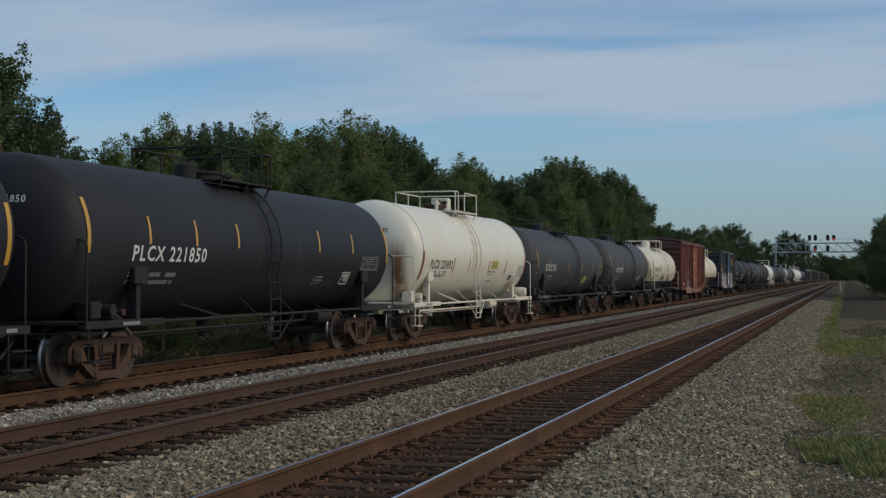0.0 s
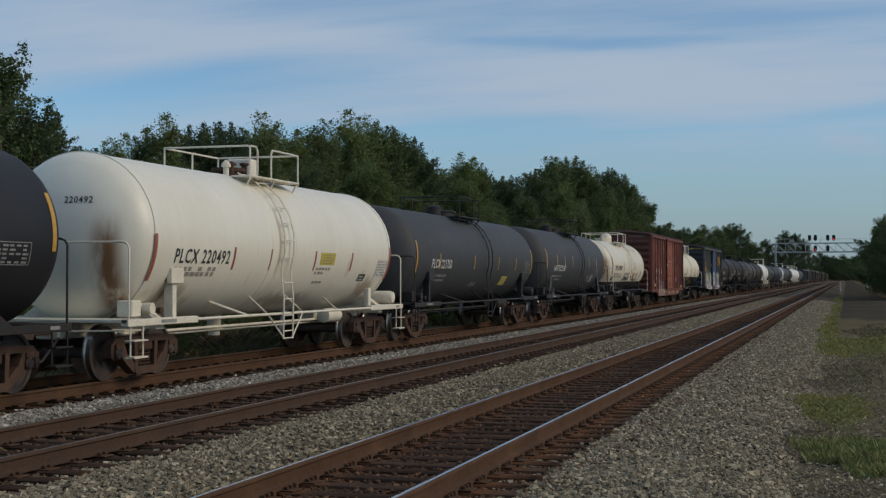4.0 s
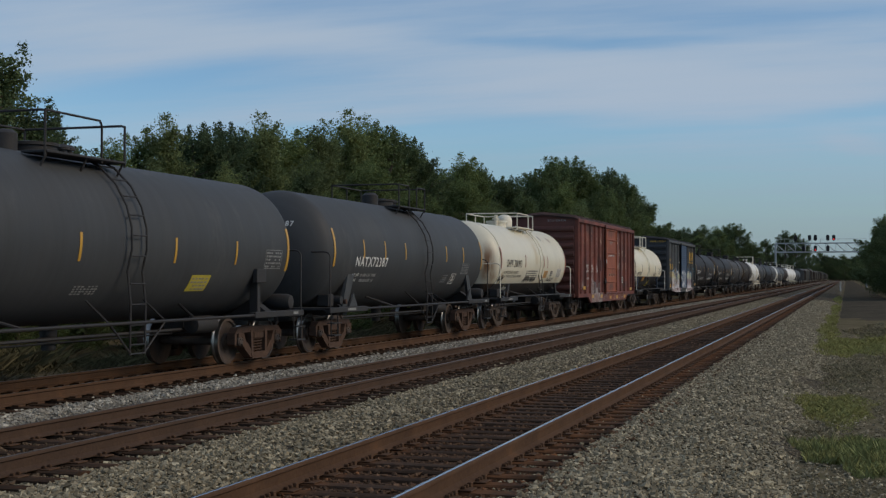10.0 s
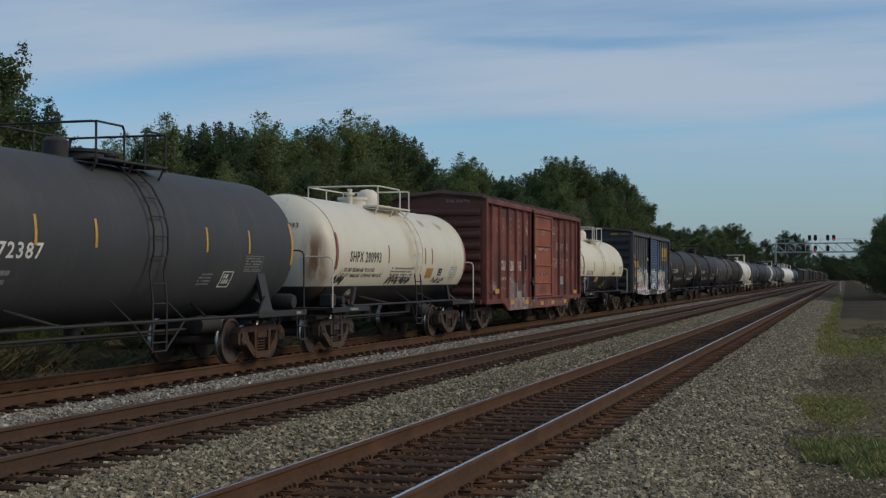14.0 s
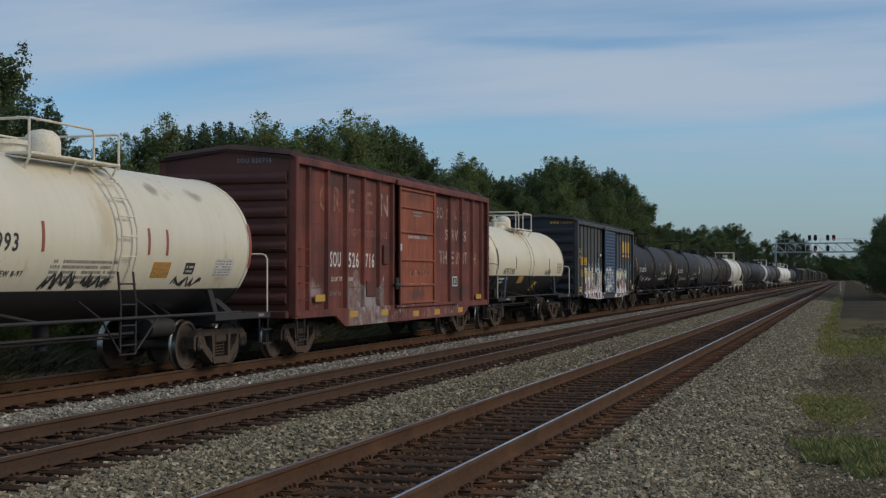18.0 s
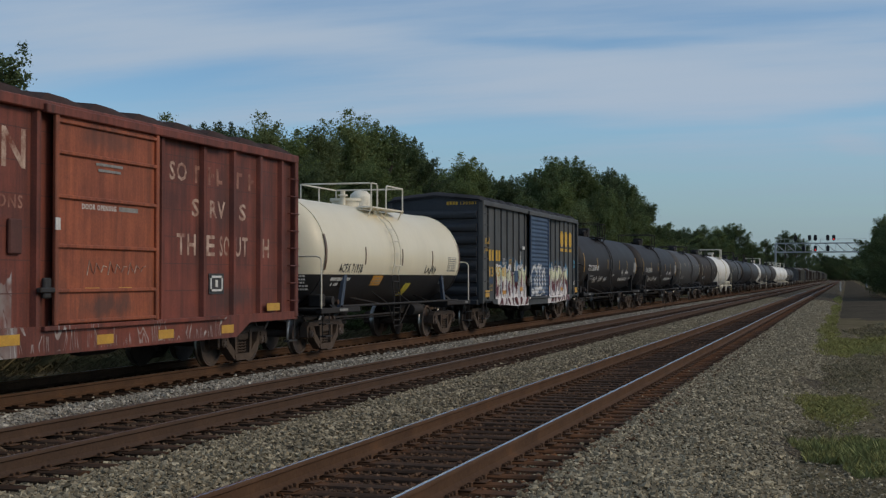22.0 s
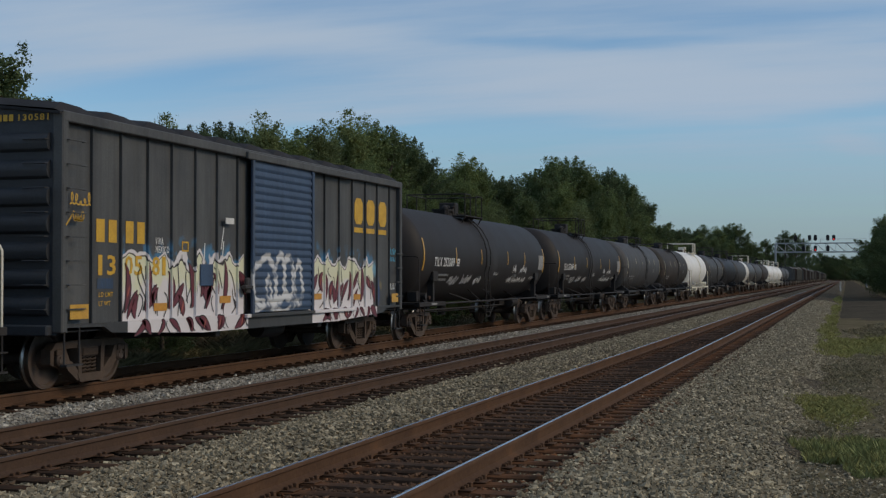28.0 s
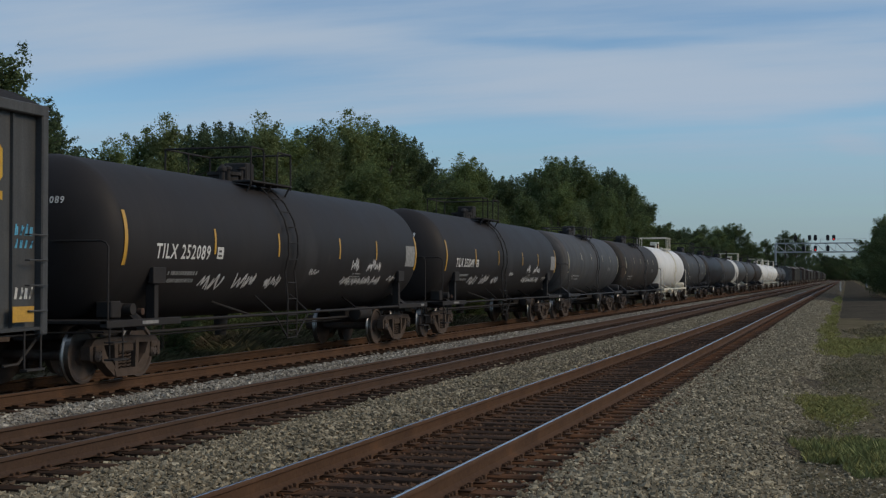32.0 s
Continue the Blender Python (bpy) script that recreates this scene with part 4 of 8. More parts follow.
# ---------------------------------------------------------------- rolling stock: running gear
def truck_meshes(frame_mat, r=0.457):
    s = Shape()
    # bolster across, with centre plate
    s.box(-1.0, 1.0, -0.2, 0.2, 0.46, 0.68, 0, 0.03).box(-0.25, 0.25, -0.25, 0.25, 0.66, 0.78, 0, 0.02)
    bolster = mesh_of("truck_bolster", s, frame_mat)
    sides = []
    for sx in (-1, 1):
        s = Shape()
        a, b = (0.92, 1.08) if sx > 0 else (-1.08, -0.92)
        s.prism([(-1.10, 0.60), (-0.98, 0.72), (-0.45, 0.74), (0.45, 0.74), (0.98, 0.72), (1.10, 0.60), (0.62, 0.62), (-0.62, 0.62)], a, b)
        for q in (-1, 1):
            s.prism([(q * 1.13, 0.62), (q * 1.13, 0.40), (q * 1.05, 0.36), (q * 1.03, 0.60)], a - 0.004, b + 0.004)
            s.prism([(q * 0.78, 0.63), (q * 0.72, 0.63), (q * 0.58, 0.38), (q * 0.66, 0.30), (q * 0.76, 0.36)], a - 0.006, b + 0.006)
            s.prism([(q * 0.72, 0.40), (q * 0.66, 0.28), (q * 0.38, 0.10), (q * 0.30, 0.20), (q * 0.56, 0.42)], a - 0.009, b + 0.009)
            s.prism([(q * 0.40, 0.66), (q * 0.29, 0.66), (q * 0.27, 0.16), (q * 0.36, 0.16)], a - 0.012, b + 0.012)
            s.box(a - 0.03, b + 0.03, q * 0.889 - 0.10, q * 0.889 + 0.10, 0.53, 0.62, 0, 0.01)
        s.prism([(-0.40, 0.21), (0.40, 0.21), (0.33, 0.08), (-0.33, 0.08)], a - 0.02, b + 0.02)
        sides.append(mesh_of("side_frame", s, frame_mat))
    springs = []
    for sx in (-1, 1):
        s = Shape()
        for dy in (-0.15, 0.0, 0.15):
            n = 30
            pts = [(sx * 1.0 + 0.065 * math.cos(i * 2 * math.pi / 6), dy + 0.065 * math.sin(i * 2 * math.pi / 6), 0.20 + 0.28 * i / n) for i in range(n + 1)]
            s.tube(pts, 0.016, 5)
        s.box(sx * 1.0 - 0.09, sx * 1.0 + 0.09, -0.23, 0.23, 0.48, 0.62, 0, 0.02)
        springs.append(mesh_of("spring_nest", s, frame_mat))
    s = Shape()
    prof = [(0, 0.0), (0.085, 0.0), (0.085, 0.66), (0.12, 0.67), (r + 0.026, 0.685), (r + 0.028, 0.71), (r + 0.004, 0.735), (r, 0.82), (r - 0.055, 0.825), (r - 0.075, 0.79),
            (0.16, 0.755), (0.14, 0.82), (0.085, 0.825), (0.075, 0.93), (0.10, 0.94), (0.10, 1.09), (0.07, 1.12), (0, 1.12)]
    ks = [0, 0, 0, 0, 1, 1, 1, 0, 0, 0, 0, 0, 0, 0, 0, 0, 0]
    full = [(q, -x) for q, x in reversed(prof)] + prof[1:]
    s.lathe(full, "x", 28, (0, 0, 0), list(reversed(ks)) + ks)
    for sx in (-1, 1):                                   # bearing cap bolts
        for i in range(3):
            a = 2 * math.pi * i / 3
            s.box(sx * 1.12 - 0.015, sx * 1.12 + 0.015, 0.06 * math.cos(a) - 0.014, 0.06 * math.cos(a) + 0.014, 0.06 * math.sin(a) - 0.014, 0.06 * math.sin(a) + 0.014)
    wheels = mesh_of("wheelset", s, [WHEEL_BROWN, WHEEL_RIM], 30)
    return bolster, sides, springs, wheels, r


GEAR_RUST, GEAR_DARK = truck_meshes(TRUCK_RUST), truck_meshes(TRUCK_DARK)
TURNING = []          # wheelsets that roll: object, place in its truck, radius


def truck(car, y, gear, rolling=True, base=0.889):
    bolster, sides, springs, wheels, r = gear
    t = part("truck", bolster, None, car, at=(0, y, 0))
    for m in sides:
        part("side_frame", m, None, t)
    for m in springs:
        part("spring_nest", m, None, t)
    for q in (-1, 1):
        w = part("wheelset", wheels, None, t, at=(0, q * base, r))
        if rolling:
            TURNING.append((w, (0, q * base, r), r))
    return t


def coupler(car, y, way, m):
    """A knuckle coupler with its shank, pointing along way, and its air hose."""
    s = Shape()
    s.box(-0.09, 0.09, min(y, y + way * 0.62), max(y, y + way * 0.62), 0.78, 0.96, 0, 0.02)
    e = y + way * 0.62
    s.prism([(-0.17, e), (0.17, e), (0.20, e + way * 0.10), (0.14, e + way * 0.26), (0.06, e + way * 0.12), (-0.05, e + way * 0.12), (-0.13, e + way * 0.22), (-0.2, e + way * 0.1)], 0.73, 1.01, plane="xy")
    part("coupler", s, m, car)
    h = Shape()
    h.tube([(0.22, y, 0.72), (0.24, y + way * 0.2, 0.60), (0.2, y + way * 0.45, 0.36), (0.12, y + way * 0.72, 0.34)], 0.024, 6)
    part("air_hose", h, DARK_METAL, car)


def hoop(s, x, y, z0, z1, way, r=0.018, reach=0.5, axis="x"):
    """An inverted-L handrail."""
    if axis == "x":
        s.tube([(x, y, z0), (x, y, z1 - 0.1), (x - way * 0.04, y, z1 - 0.03), (x - way * 0.12, y, z1), (x - way * reach, y, z1)], r, 6)
    else:
        s.tube([(x, y, z0), (x, y, z1 - 0.1), (x, y + way * 0.04, z1 - 0.03), (x, y + way * 0.12, z1), (x, y + way * reach, z1)], r, 6)


# ---------------------------------------------------------------- tank cars
def two_tone(name, upper, lower, z, stain=None):
    """Painted tank with a dark lower part: the colours meet at a height z of the tank's own space."""
    m = mat(name, upper, tuple(c * 0.93 for c in upper), 0.4, scale=0.6, fine=25, bump=0.0, grain=0.02, stain=stain, stain_amount=0.16 if stain else 0, streak=0.75, runs=0.03 if stain else 0.015)
    nt = m.node_tree
    N, L = nt.nodes.new, nt.links.new
    p = nt.nodes["Principled BSDF"]
    old = p.inputs["Base Color"].links[0].from_socket
    co, sep = N("ShaderNodeTexCoord"), N("ShaderNodeSeparateXYZ")
    L(co.outputs["Object"], sep.inputs[0])
    r = N("ShaderNodeMapRange"); r.inputs[1].default_value, r.inputs[2].default_value = z - 0.006, z + 0.006
    L(sep.outputs["Z"], r.inputs[0])
    mx = N("ShaderNodeMix"); mx.data_type = "RGBA"; mx.inputs["A"].default_value = (*lower, 1)
    L(r.outputs[0], mx.inputs["Factor"]); L(old, mx.inputs["B"]); L(mx.outputs["Result"], p.inputs["Base Color"])
    return m


def banded(name, dark, light, y):
    """Dark tank with a light section towards one end."""
    m = mat(name, dark, tuple(c * 1.3 for c in dark), 0.5, scale=0.8)
    nt = m.node_tree
    N, L = nt.nodes.new, nt.links.new
    p = nt.nodes["Principled BSDF"]
    old = p.inputs["Base Color"].links[0].from_socket
    co, sep = N("ShaderNodeTexCoord"), N("ShaderNodeSeparateXYZ")
    L(co.outputs["Object"], sep.inputs[0])
    r = N("ShaderNodeMapRange"); r.inputs[1].default_value, r.inputs[2].default_value = y - 0.01, y + 0.01
    L(sep.outputs["Y"], r.inputs[0])
    mx = N("ShaderNodeMix"); mx.data_type = "RGBA"; mx.inputs["A"].default_value = (*light, 1)
    L(r.outputs[0], mx.inputs["Factor"]); L(old, mx.inputs["B"]); L(mx.outputs["Result"], p.inputs["Base Color"])
    return m


def rust_run(m, y_max, x0, z_top, z_low, strength=0.85):
    """A brown run of rust down the front head of a light tank."""
    nt = m.node_tree
    N, L = nt.nodes.new, nt.links.new
    p = nt.nodes["Principled BSDF"]
    old = p.inputs["Base Color"].links[0].from_socket
    co, sep = N("ShaderNodeTexCoord"), N("ShaderNodeSeparateXYZ")
    n = N("ShaderNodeTexNoise"); n.inputs["Scale"].default_value = 2.5; n.inputs["Detail"].default_value = 6
    mp = N("ShaderNodeMapping"); mp.inputs["Scale"].default_value = (2.2, 2.2, 0.5)
    L(co.outputs["Object"], mp.inputs[0]); L(mp.outputs[0], n.inputs["Vector"])
    L(co.outputs["Object"], sep.inputs[0])

    def band(src, a, b, lo=0.0, hi=1.0):
        r = N("ShaderNodeMapRange"); r.interpolation_type = "SMOOTHSTEP"
        r.inputs[1].default_value, r.inputs[2].default_value, r.inputs[3].default_value, r.inputs[4].default_value = a, b, lo, hi
        L(src, r.inputs[0])
        return r.outputs[0]

    def mul(a, b):
        q = N("ShaderNodeMath"); q.operation = "MULTIPLY"
        L(a, q.inputs[0]); L(b, q.inputs[1])
        return q.outputs[0]
    f = mul(band(sep.outputs["Y"], y_max, y_max - 0.12), band(n.outputs[0], 0.26, 0.54, 0.2, strength))
    f = mul(f, mul(band(sep.outputs["X"], x0 - 0.38, x0), band(sep.outputs["X"], x0 + 0.34, x0 + 0.05)))
    f = mul(f, mul(band(sep.outputs["Z"], z_top, z_top - 0.7), band(sep.outputs["Z"], z_low, z_low + 0.3, 0.3, 1.0)))
    mx = N("ShaderNodeMix"); mx.data_type = "RGBA"; mx.inputs["B"].default_value = (0.20, 0.098, 0.040, 1)
    L(f, mx.inputs["Factor"]); L(old, mx.inputs["A"]); L(mx.outputs["Result"], p.inputs["Base Color"])
    return m


def soil(m, y, z, ry, rz, colour, strength, streak=1.0, grain=3.0):
    """A blotch of dirt or scuffing on a tank or car side round (y, z), broken up by noise; streak above 1 draws it out downwards."""
    nt = m.node_tree
    N, L = nt.nodes.new, nt.links.new
    p = nt.nodes["Principled BSDF"]
    old = p.inputs["Base Color"].links[0].from_socket
    co = N("ShaderNodeTexCoord")
    fit = N("ShaderNodeMapping"); fit.vector_type = "TEXTURE"
    fit.inputs["Location"].default_value = (0, y, z); fit.inputs["Scale"].default_value = (1000, ry, rz)
    L(co.outputs["Object"], fit.inputs[0])
    ln = N("ShaderNodeVectorMath"); ln.operation = "LENGTH"; L(fit.outputs[0], ln.inputs[0])
    mp = N("ShaderNodeMapping"); mp.inputs["Scale"].default_value = (1, 1, 1 / streak); mp.inputs["Location"].default_value = (y, z, ry)
    n = N("ShaderNodeTexNoise"); n.inputs["Scale"].default_value = grain; n.inputs["Detail"].default_value = 7; n.inputs["Roughness"].default_value = 0.68
    L(co.outputs["Object"], mp.inputs[0]); L(mp.outputs[0], n.inputs["Vector"])
    near = N("ShaderNodeMapRange"); near.inputs[1].default_value, near.inputs[2].default_value, near.inputs[3].default_value, near.inputs[4].default_value = 0.1, 1.0, 0.42, -0.30
    L(ln.outputs["Value"], near.inputs[0])
    ad = N("ShaderNodeMath"); L(near.outputs[0], ad.inputs[0]); L(n.outputs[0], ad.inputs[1])
    f = N("ShaderNodeMapRange"); f.interpolation_type = "SMOOTHSTEP"
    f.inputs[1].default_value, f.inputs[2].default_value, f.inputs[3].default_value, f.inputs[4].default_value = 0.50, 0.92, 0.0, strength
    L(ad.outputs[0], f.inputs[0])
    mx = N("ShaderNodeMix"); mx.data_type = "RGBA"; mx.inputs["B"].default_value = (*colour, 1)
    L(f.outputs[0], mx.inputs["Factor"]); L(old, mx.inputs["A"]); L(mx.outputs["Result"], p.inputs["Base Color"])
    return m


def tank_shell(R, zc, half, head, jacket, seams=()):
    s = Shape()
    prof = [(0, -half - head)]
    n = 12
    for i in range(1, n + 1):
        a = math.pi / 2 * i / n
        prof.append((R * math.sin(a), -half - head * math.cos(a)))
    if jacket:
        prof[-1] = (R, -half - 0.02)
        prof += [(R + 0.02, -half - 0.02), (R + 0.02, -half + 0.07), (R, -half + 0.08)]
    for y in seams:
        prof += [(R, y - 0.05), (R + 0.012, y - 0.035), (R + 0.012, y + 0.035), (R, y + 0.05)]
    if jacket:
        prof += [(R, half - 0.08), (R + 0.02, half - 0.07), (R + 0.02, half + 0.02), (R, half + 0.02)]
    for i in range(n, 0, -1):
        a = math.pi / 2 * i / n
        prof.append((R * math.sin(a), half + head * math.cos(a)))
    prof.append((0, half + head))
    return s.lathe(prof, "y", 56, (0, 0, zc))


def bars_on(s, rows, R, zc):
    """Rows of small illegible lettering: y0, y1, angle, height in metres, dashes."""
    rnd = random.Random(len(rows) * 7 + int(abs(rows[0][0]) * 10))
    for y0, y1, deg, hgt, n in rows:
        w = (y1 - y0) / n
        for i in range(n):
            if rnd.random() < 0.12:
                continue
            s.arc(y0 + i * w, y0 + i * w + w * rnd.uniform(0.5, 0.85), deg, deg + math.degrees(hgt / R), R + 0.002, zc, 0.004, 1)
    return s


def tank_car(S, tc, R, zc, half, shell, metal, label, gear=GEAR_RUST, strip=YELLOW, strips=(), end_strips=True, number=None, num_y=(-5, -2.4), num_deg=6, num_h=0.34,
             letter=LETTER_WHITE, ladder_y=0.0, plat=(-1.0, 1.1), rail_h=0.62, rail_mat=None, side_rail=0.98, jacket=False, rolling=True, detail=2, tank_lower=None, sill_mat=None, strip_span=None,
             fittings="valves", seams=(), end_number=None, extra=None, legs=None, leg_top=1.80, head=0.70, overhang=1.95, group="cars of the freight train"):
    """A tank car; y runs along it (its front end at -y), x = +1.6 is its near side, rail tops at z = 0."""
    car = thing("tank_car", label, "tank car", group, pose(TRACK_3, S, 0))
    rail_mat = rail_mat or metal
    sill_mat = sill_mat or rail_mat
    part("tank", tank_shell(R, zc, half, head, jacket, seams), shell, car)
    end = tc + overhang - 0.62
    for q in (-1, 1):
        truck(car, q * tc, gear, rolling)
        coupler(car, q * end, q, TRUCK_DARK)
        s = Shape()
        lo, hi = sorted((q * (tc - 1.6), q * end))
        s.box(-0.22, 0.22, lo, hi, 0.70, 1.02, 0, 0.02)
        part("stub_sill", s, metal, car)
        # saddle that carries the tank over the truck
        s = Shape()
        zt = zc - math.sqrt(R * R - 0.9 ** 2) + 0.02
        s.prism([(-1.35, 0.84), (1.35, 0.84), (1.35, 1.0), (0.95, zt), (0.5, zc - R + 0.06), (-0.5, zc - R + 0.06), (-0.95, zt), (-1.35, 1.0)], q * tc - 0.14, q * tc + 0.14, plane="xz")
        part("bolster_saddle", s, metal, car)
        # end platform deck and steps
        s = Shape()
        lo, hi = sorted((q * (tc + 0.55), q * end))
        s.box(-1.5, 1.5, lo, hi, 0.98, 1.04, 0, 0.01)
        s.box(1.38, 1.52, *sorted((q * (tc - 1.1), q * end)), 0.92, 1.04, 0, 0.01)
        s.box(-1.52, -1.38, *sorted((q * (tc - 1.1), q * end)), 0.92, 1.04, 0, 0.01)
        part("end_platform", s, sill_mat, car)
        for sx in (-1, 1):
            s = Shape()
            y = q * (end - 0.08)
            hoop(s, sx * 1.48, y, 1.0, 2.31 if legs != "slant" else 2.2, sx, reach=1.25)
            part("end_handrail", s, rail_mat, car)
            s = Shape()
            for yy in (q * (end - 0.1), q * (end - 0.5)):
                s.rod((sx * 1.5, yy, 1.0), (sx * 1.5, yy, 0.42), 0.016, 6)
            s.box(sx * 1.5 - 0.09, sx * 1.5 + 0.09, *sorted((q * (end - 0.52), q * (end - 0.08))), 0.40, 0.43)
            s.box(sx * 1.5 - 0.09, sx * 1.5 + 0.09, *sorted((q * (end - 0.52), q * (end - 0.08))), 0.68, 0.70)
            part("step", s, sill_mat, car)
    if detail >= 1:
        s = Shape()
        s.rod((1.48, -tc, side_rail), (1.48, tc, side_rail), 0.028, 8)
        part("side_rail", s, sill_mat, car)
        s = Shape()
        s.rod((-1.48, -tc, side_rail), (-1.48, tc, side_rail), 0.028, 8)
        part("side_rail", s, sill_mat, car)
        for q, dy in ((-1, 0.42), (1, 0.42)):
            s = Shape()
            a = radians(-52)
            s.rod((1.48, q * tc * dy, side_rail), (R * math.cos(a), q * (tc * dy + 0.55), zc + R * math.sin(a)), 0.025, 6)
            part("rail_brace", s, sill_mat, car)
    # top deck with railings round it and fittings between; a gap in the near rail for the ladder
    p0, p1 = plat
    ws = 0.98
    zt = zc + R
    zr = zt + rail_h
    for sx in (-1, 1):
        part("deck", Shape().box(*sorted((sx * 0.55, sx * (ws + 0.04))), p0, p1, zt - 0.10, zt - 0.06, 0, 0.008), rail_mat, car)
        for y in (p0 + 0.05, (p0 + p1) / 2, p1 - 0.05):
            s = Shape()
            s.rod((sx * ws, y, zt - 0.09), (sx * 0.86, y, zc + math.sqrt(R * R - 0.86 ** 2) - 0.02), 0.02, 6)
            part("deck_bracket", s, rail_mat, car)
        for y in (p0, p1):
            part("railing_post", Shape().rod((sx * ws, y, zt - 0.16), (sx * ws, y, zr), 0.021, 6), rail_mat, car)
    for y in (p0, p1):
        part("cross_rail", Shape().tube([(-ws, y, zr), (ws - 0.06, y, zr), (ws, y, zr - 0.02)], 0.021, 6), rail_mat, car)
    part("railing", Shape().rod((-ws, p0, zr), (-ws, p1, zr), 0.021, 6), rail_mat, car)
    part("railing_post", Shape().rod((-ws, (p0 + p1) / 2, zt - 0.1), (-ws, (p0 + p1) / 2, zr), 0.021, 6), rail_mat, car)
    g0, g1 = max(p0 + 0.05, ladder_y - 0.34), min(p1 - 0.05, ladder_y + 0.34)
    if g0 > p0 + 0.1:
        part("railing", Shape().tube([(ws, p0, zr), (ws, g0 - 0.06, zr), (ws, g0, zr - 0.08), (ws, g0, zt - 0.14)], 0.021, 6), rail_mat, car)
    if g1 < p1 - 0.1:
        part("railing", Shape().tube([(ws, g1, zt - 0.14), (ws, g1, zr - 0.08), (ws, g1 + 0.06, zr), (ws, p1, zr)], 0.021, 6), rail_mat, car)
    ym = (p0 + p1) / 2 - 0.1
    if fittings == "dome":
        s = Shape()
        s.lathe([(0.30, zt - 0.08), (0.30, zt + 0.26), (0.27, zt + 0.36), (0.17, zt + 0.45), (0, zt + 0.48)], "z", 24, (0.05, ym + 0.55, 0))
        part("manway_dome", s, rail_mat, car)
        s = Shape()
        s.lathe([(0.36, zt - 0.08), (0.36, zt + 0.12), (0.41, zt + 0.12), (0.41, zt + 0.19), (0, zt + 0.20)], "z", 24, (0.0, ym - 0.45, 0))
        part("manway", s, rail_mat, car)
        s = Shape()
        s.lathe([(0.07, zt - 0.05), (0.07, zt + 0.22), (0.13, zt + 0.23), (0.13, zt + 0.27), (0.06, zt + 0.28), (0.06, zt + 0.36), (0.09, zt + 0.38), (0, zt + 0.40)], "z", 14, (0.1, p0 + 0.25, 0))
        part("relief_valve", s, metal if rail_mat is metal else rail_mat, car)
    elif fittings == "box":
        s = Shape()
        s.box(-0.28, 0.28, ym + 0.35, ym + 0.75, zt - 0.04, zt + 0.42, 0, 0.03)
        part("valve_housing", s, rail_mat, car)
        s = Shape()
        s.lathe([(0.30, zt - 0.08), (0.30, zt + 0.10), (0.36, zt + 0.10), (0.36, zt + 0.17), (0, zt + 0.18)], "z", 20, (0.0, ym - 0.15, 0))
        part("manway", s, TRUCK_RUST if rail_mat is WHITE_METAL else rail_mat, car)
        for i, dy in enumerate((-0.75, -0.5, 0.12)):
            s = Shape()
            s.lathe([(0.06, zt - 0.05), (0.06, zt + 0.14 + 0.05 * i), (0.10, zt + 0.15 + 0.05 * i), (0.10, zt + 0.20 + 0.05 * i), (0.04, zt + 0.28), (0, zt + 0.30)], "z", 12, (0.25, ym + dy, 0))
            part("valve", s, (WHITE_METAL, TRUCK_RUST, TRUCK_RUST)[i] if rail_mat is WHITE_METAL else rail_mat, car)
    else:
        s = Shape()
        s.lathe([(0.42, zt - 0.10), (0.42, zt + 0.10), (0.46, zt + 0.11), (0.46, zt + 0.16), (0.20, zt + 0.19), (0, zt + 0.20)], "z", 24, (0.0, ym, 0))
        part("manway", s, metal, car)
        s = Shape()
        s.lathe([(0.22, zt - 0.08), (0.22, zt + 0.24), (0.15, zt + 0.30), (0, zt + 0.32)], "z", 16, (0.05, ym - 0.8, 0))
        part("valve_housing", s, metal, car)
        for dy in (0.62, 0.80):
            s = Shape()
            s.lathe([(0.07, zt - 0.05), (0.07, zt + 0.10), (0.11, zt + 0.11), (0.11, zt + 0.15), (0.05, zt + 0.2), (0, zt + 0.21)], "z", 12, (0.2, ym + dy, 0))
            part("valve", s, metal, car)
    # ladder over the near side
    if detail >= 1:
        ly = ladder_y
        angs = [72, 55, 38, 22, 8, -6, -20]
        for dy in (-0.24, 0.24):
            pts = [((R + 0.10) * math.cos(radians(a)), ly + dy, zc + (R + 0.10) * math.sin(radians(a))) for a in angs]
            low = [((R + 0.10) * math.cos(radians(-20)), ly + dy, zc + (R + 0.10) * math.sin(radians(-20))), (R + 0.07, ly + dy, 1.3), (R + 0.06, ly + dy, 0.45)]
            part("ladder_rail", Shape().tube(low, 0.020, 6), sill_mat, car)
            part("ladder_rail", Shape().tube(pts, 0.020, 6), rail_mat, car)
        for k, a in enumerate(range(68, -22, -13)):
            x, z = (R + 0.10) * math.cos(radians(a)), zc + (R + 0.10) * math.sin(radians(a))
            part("ladder_rung", Shape().rod((x, ly - 0.24, z), (x, ly + 0.24, z), 0.014, 6), rail_mat, car)
        for z in (1.62, 1.28, 0.94, 0.62, 0.47):
            part("ladder_rung", Shape().rod((R + 0.065, ly - 0.24, z), (R + 0.065, ly + 0.24, z), 0.014, 6), sill_mat, car)
        for q in (-1, 1):
            part("ladder_brace", Shape().rod((1.48, ly + q * 0.9, side_rail), (R + 0.06, ly + q * 0.2, 0.46), 0.018, 6), sill_mat, car)
            part("ladder_brace", Shape().rod((1.48, ly + q * 0.9, side_rail), (1.05, ly + q * 0.9, 1.35), 0.018, 6), sill_mat, car)
        # outlet, brake gear and pipes under the belly
        s = Shape()
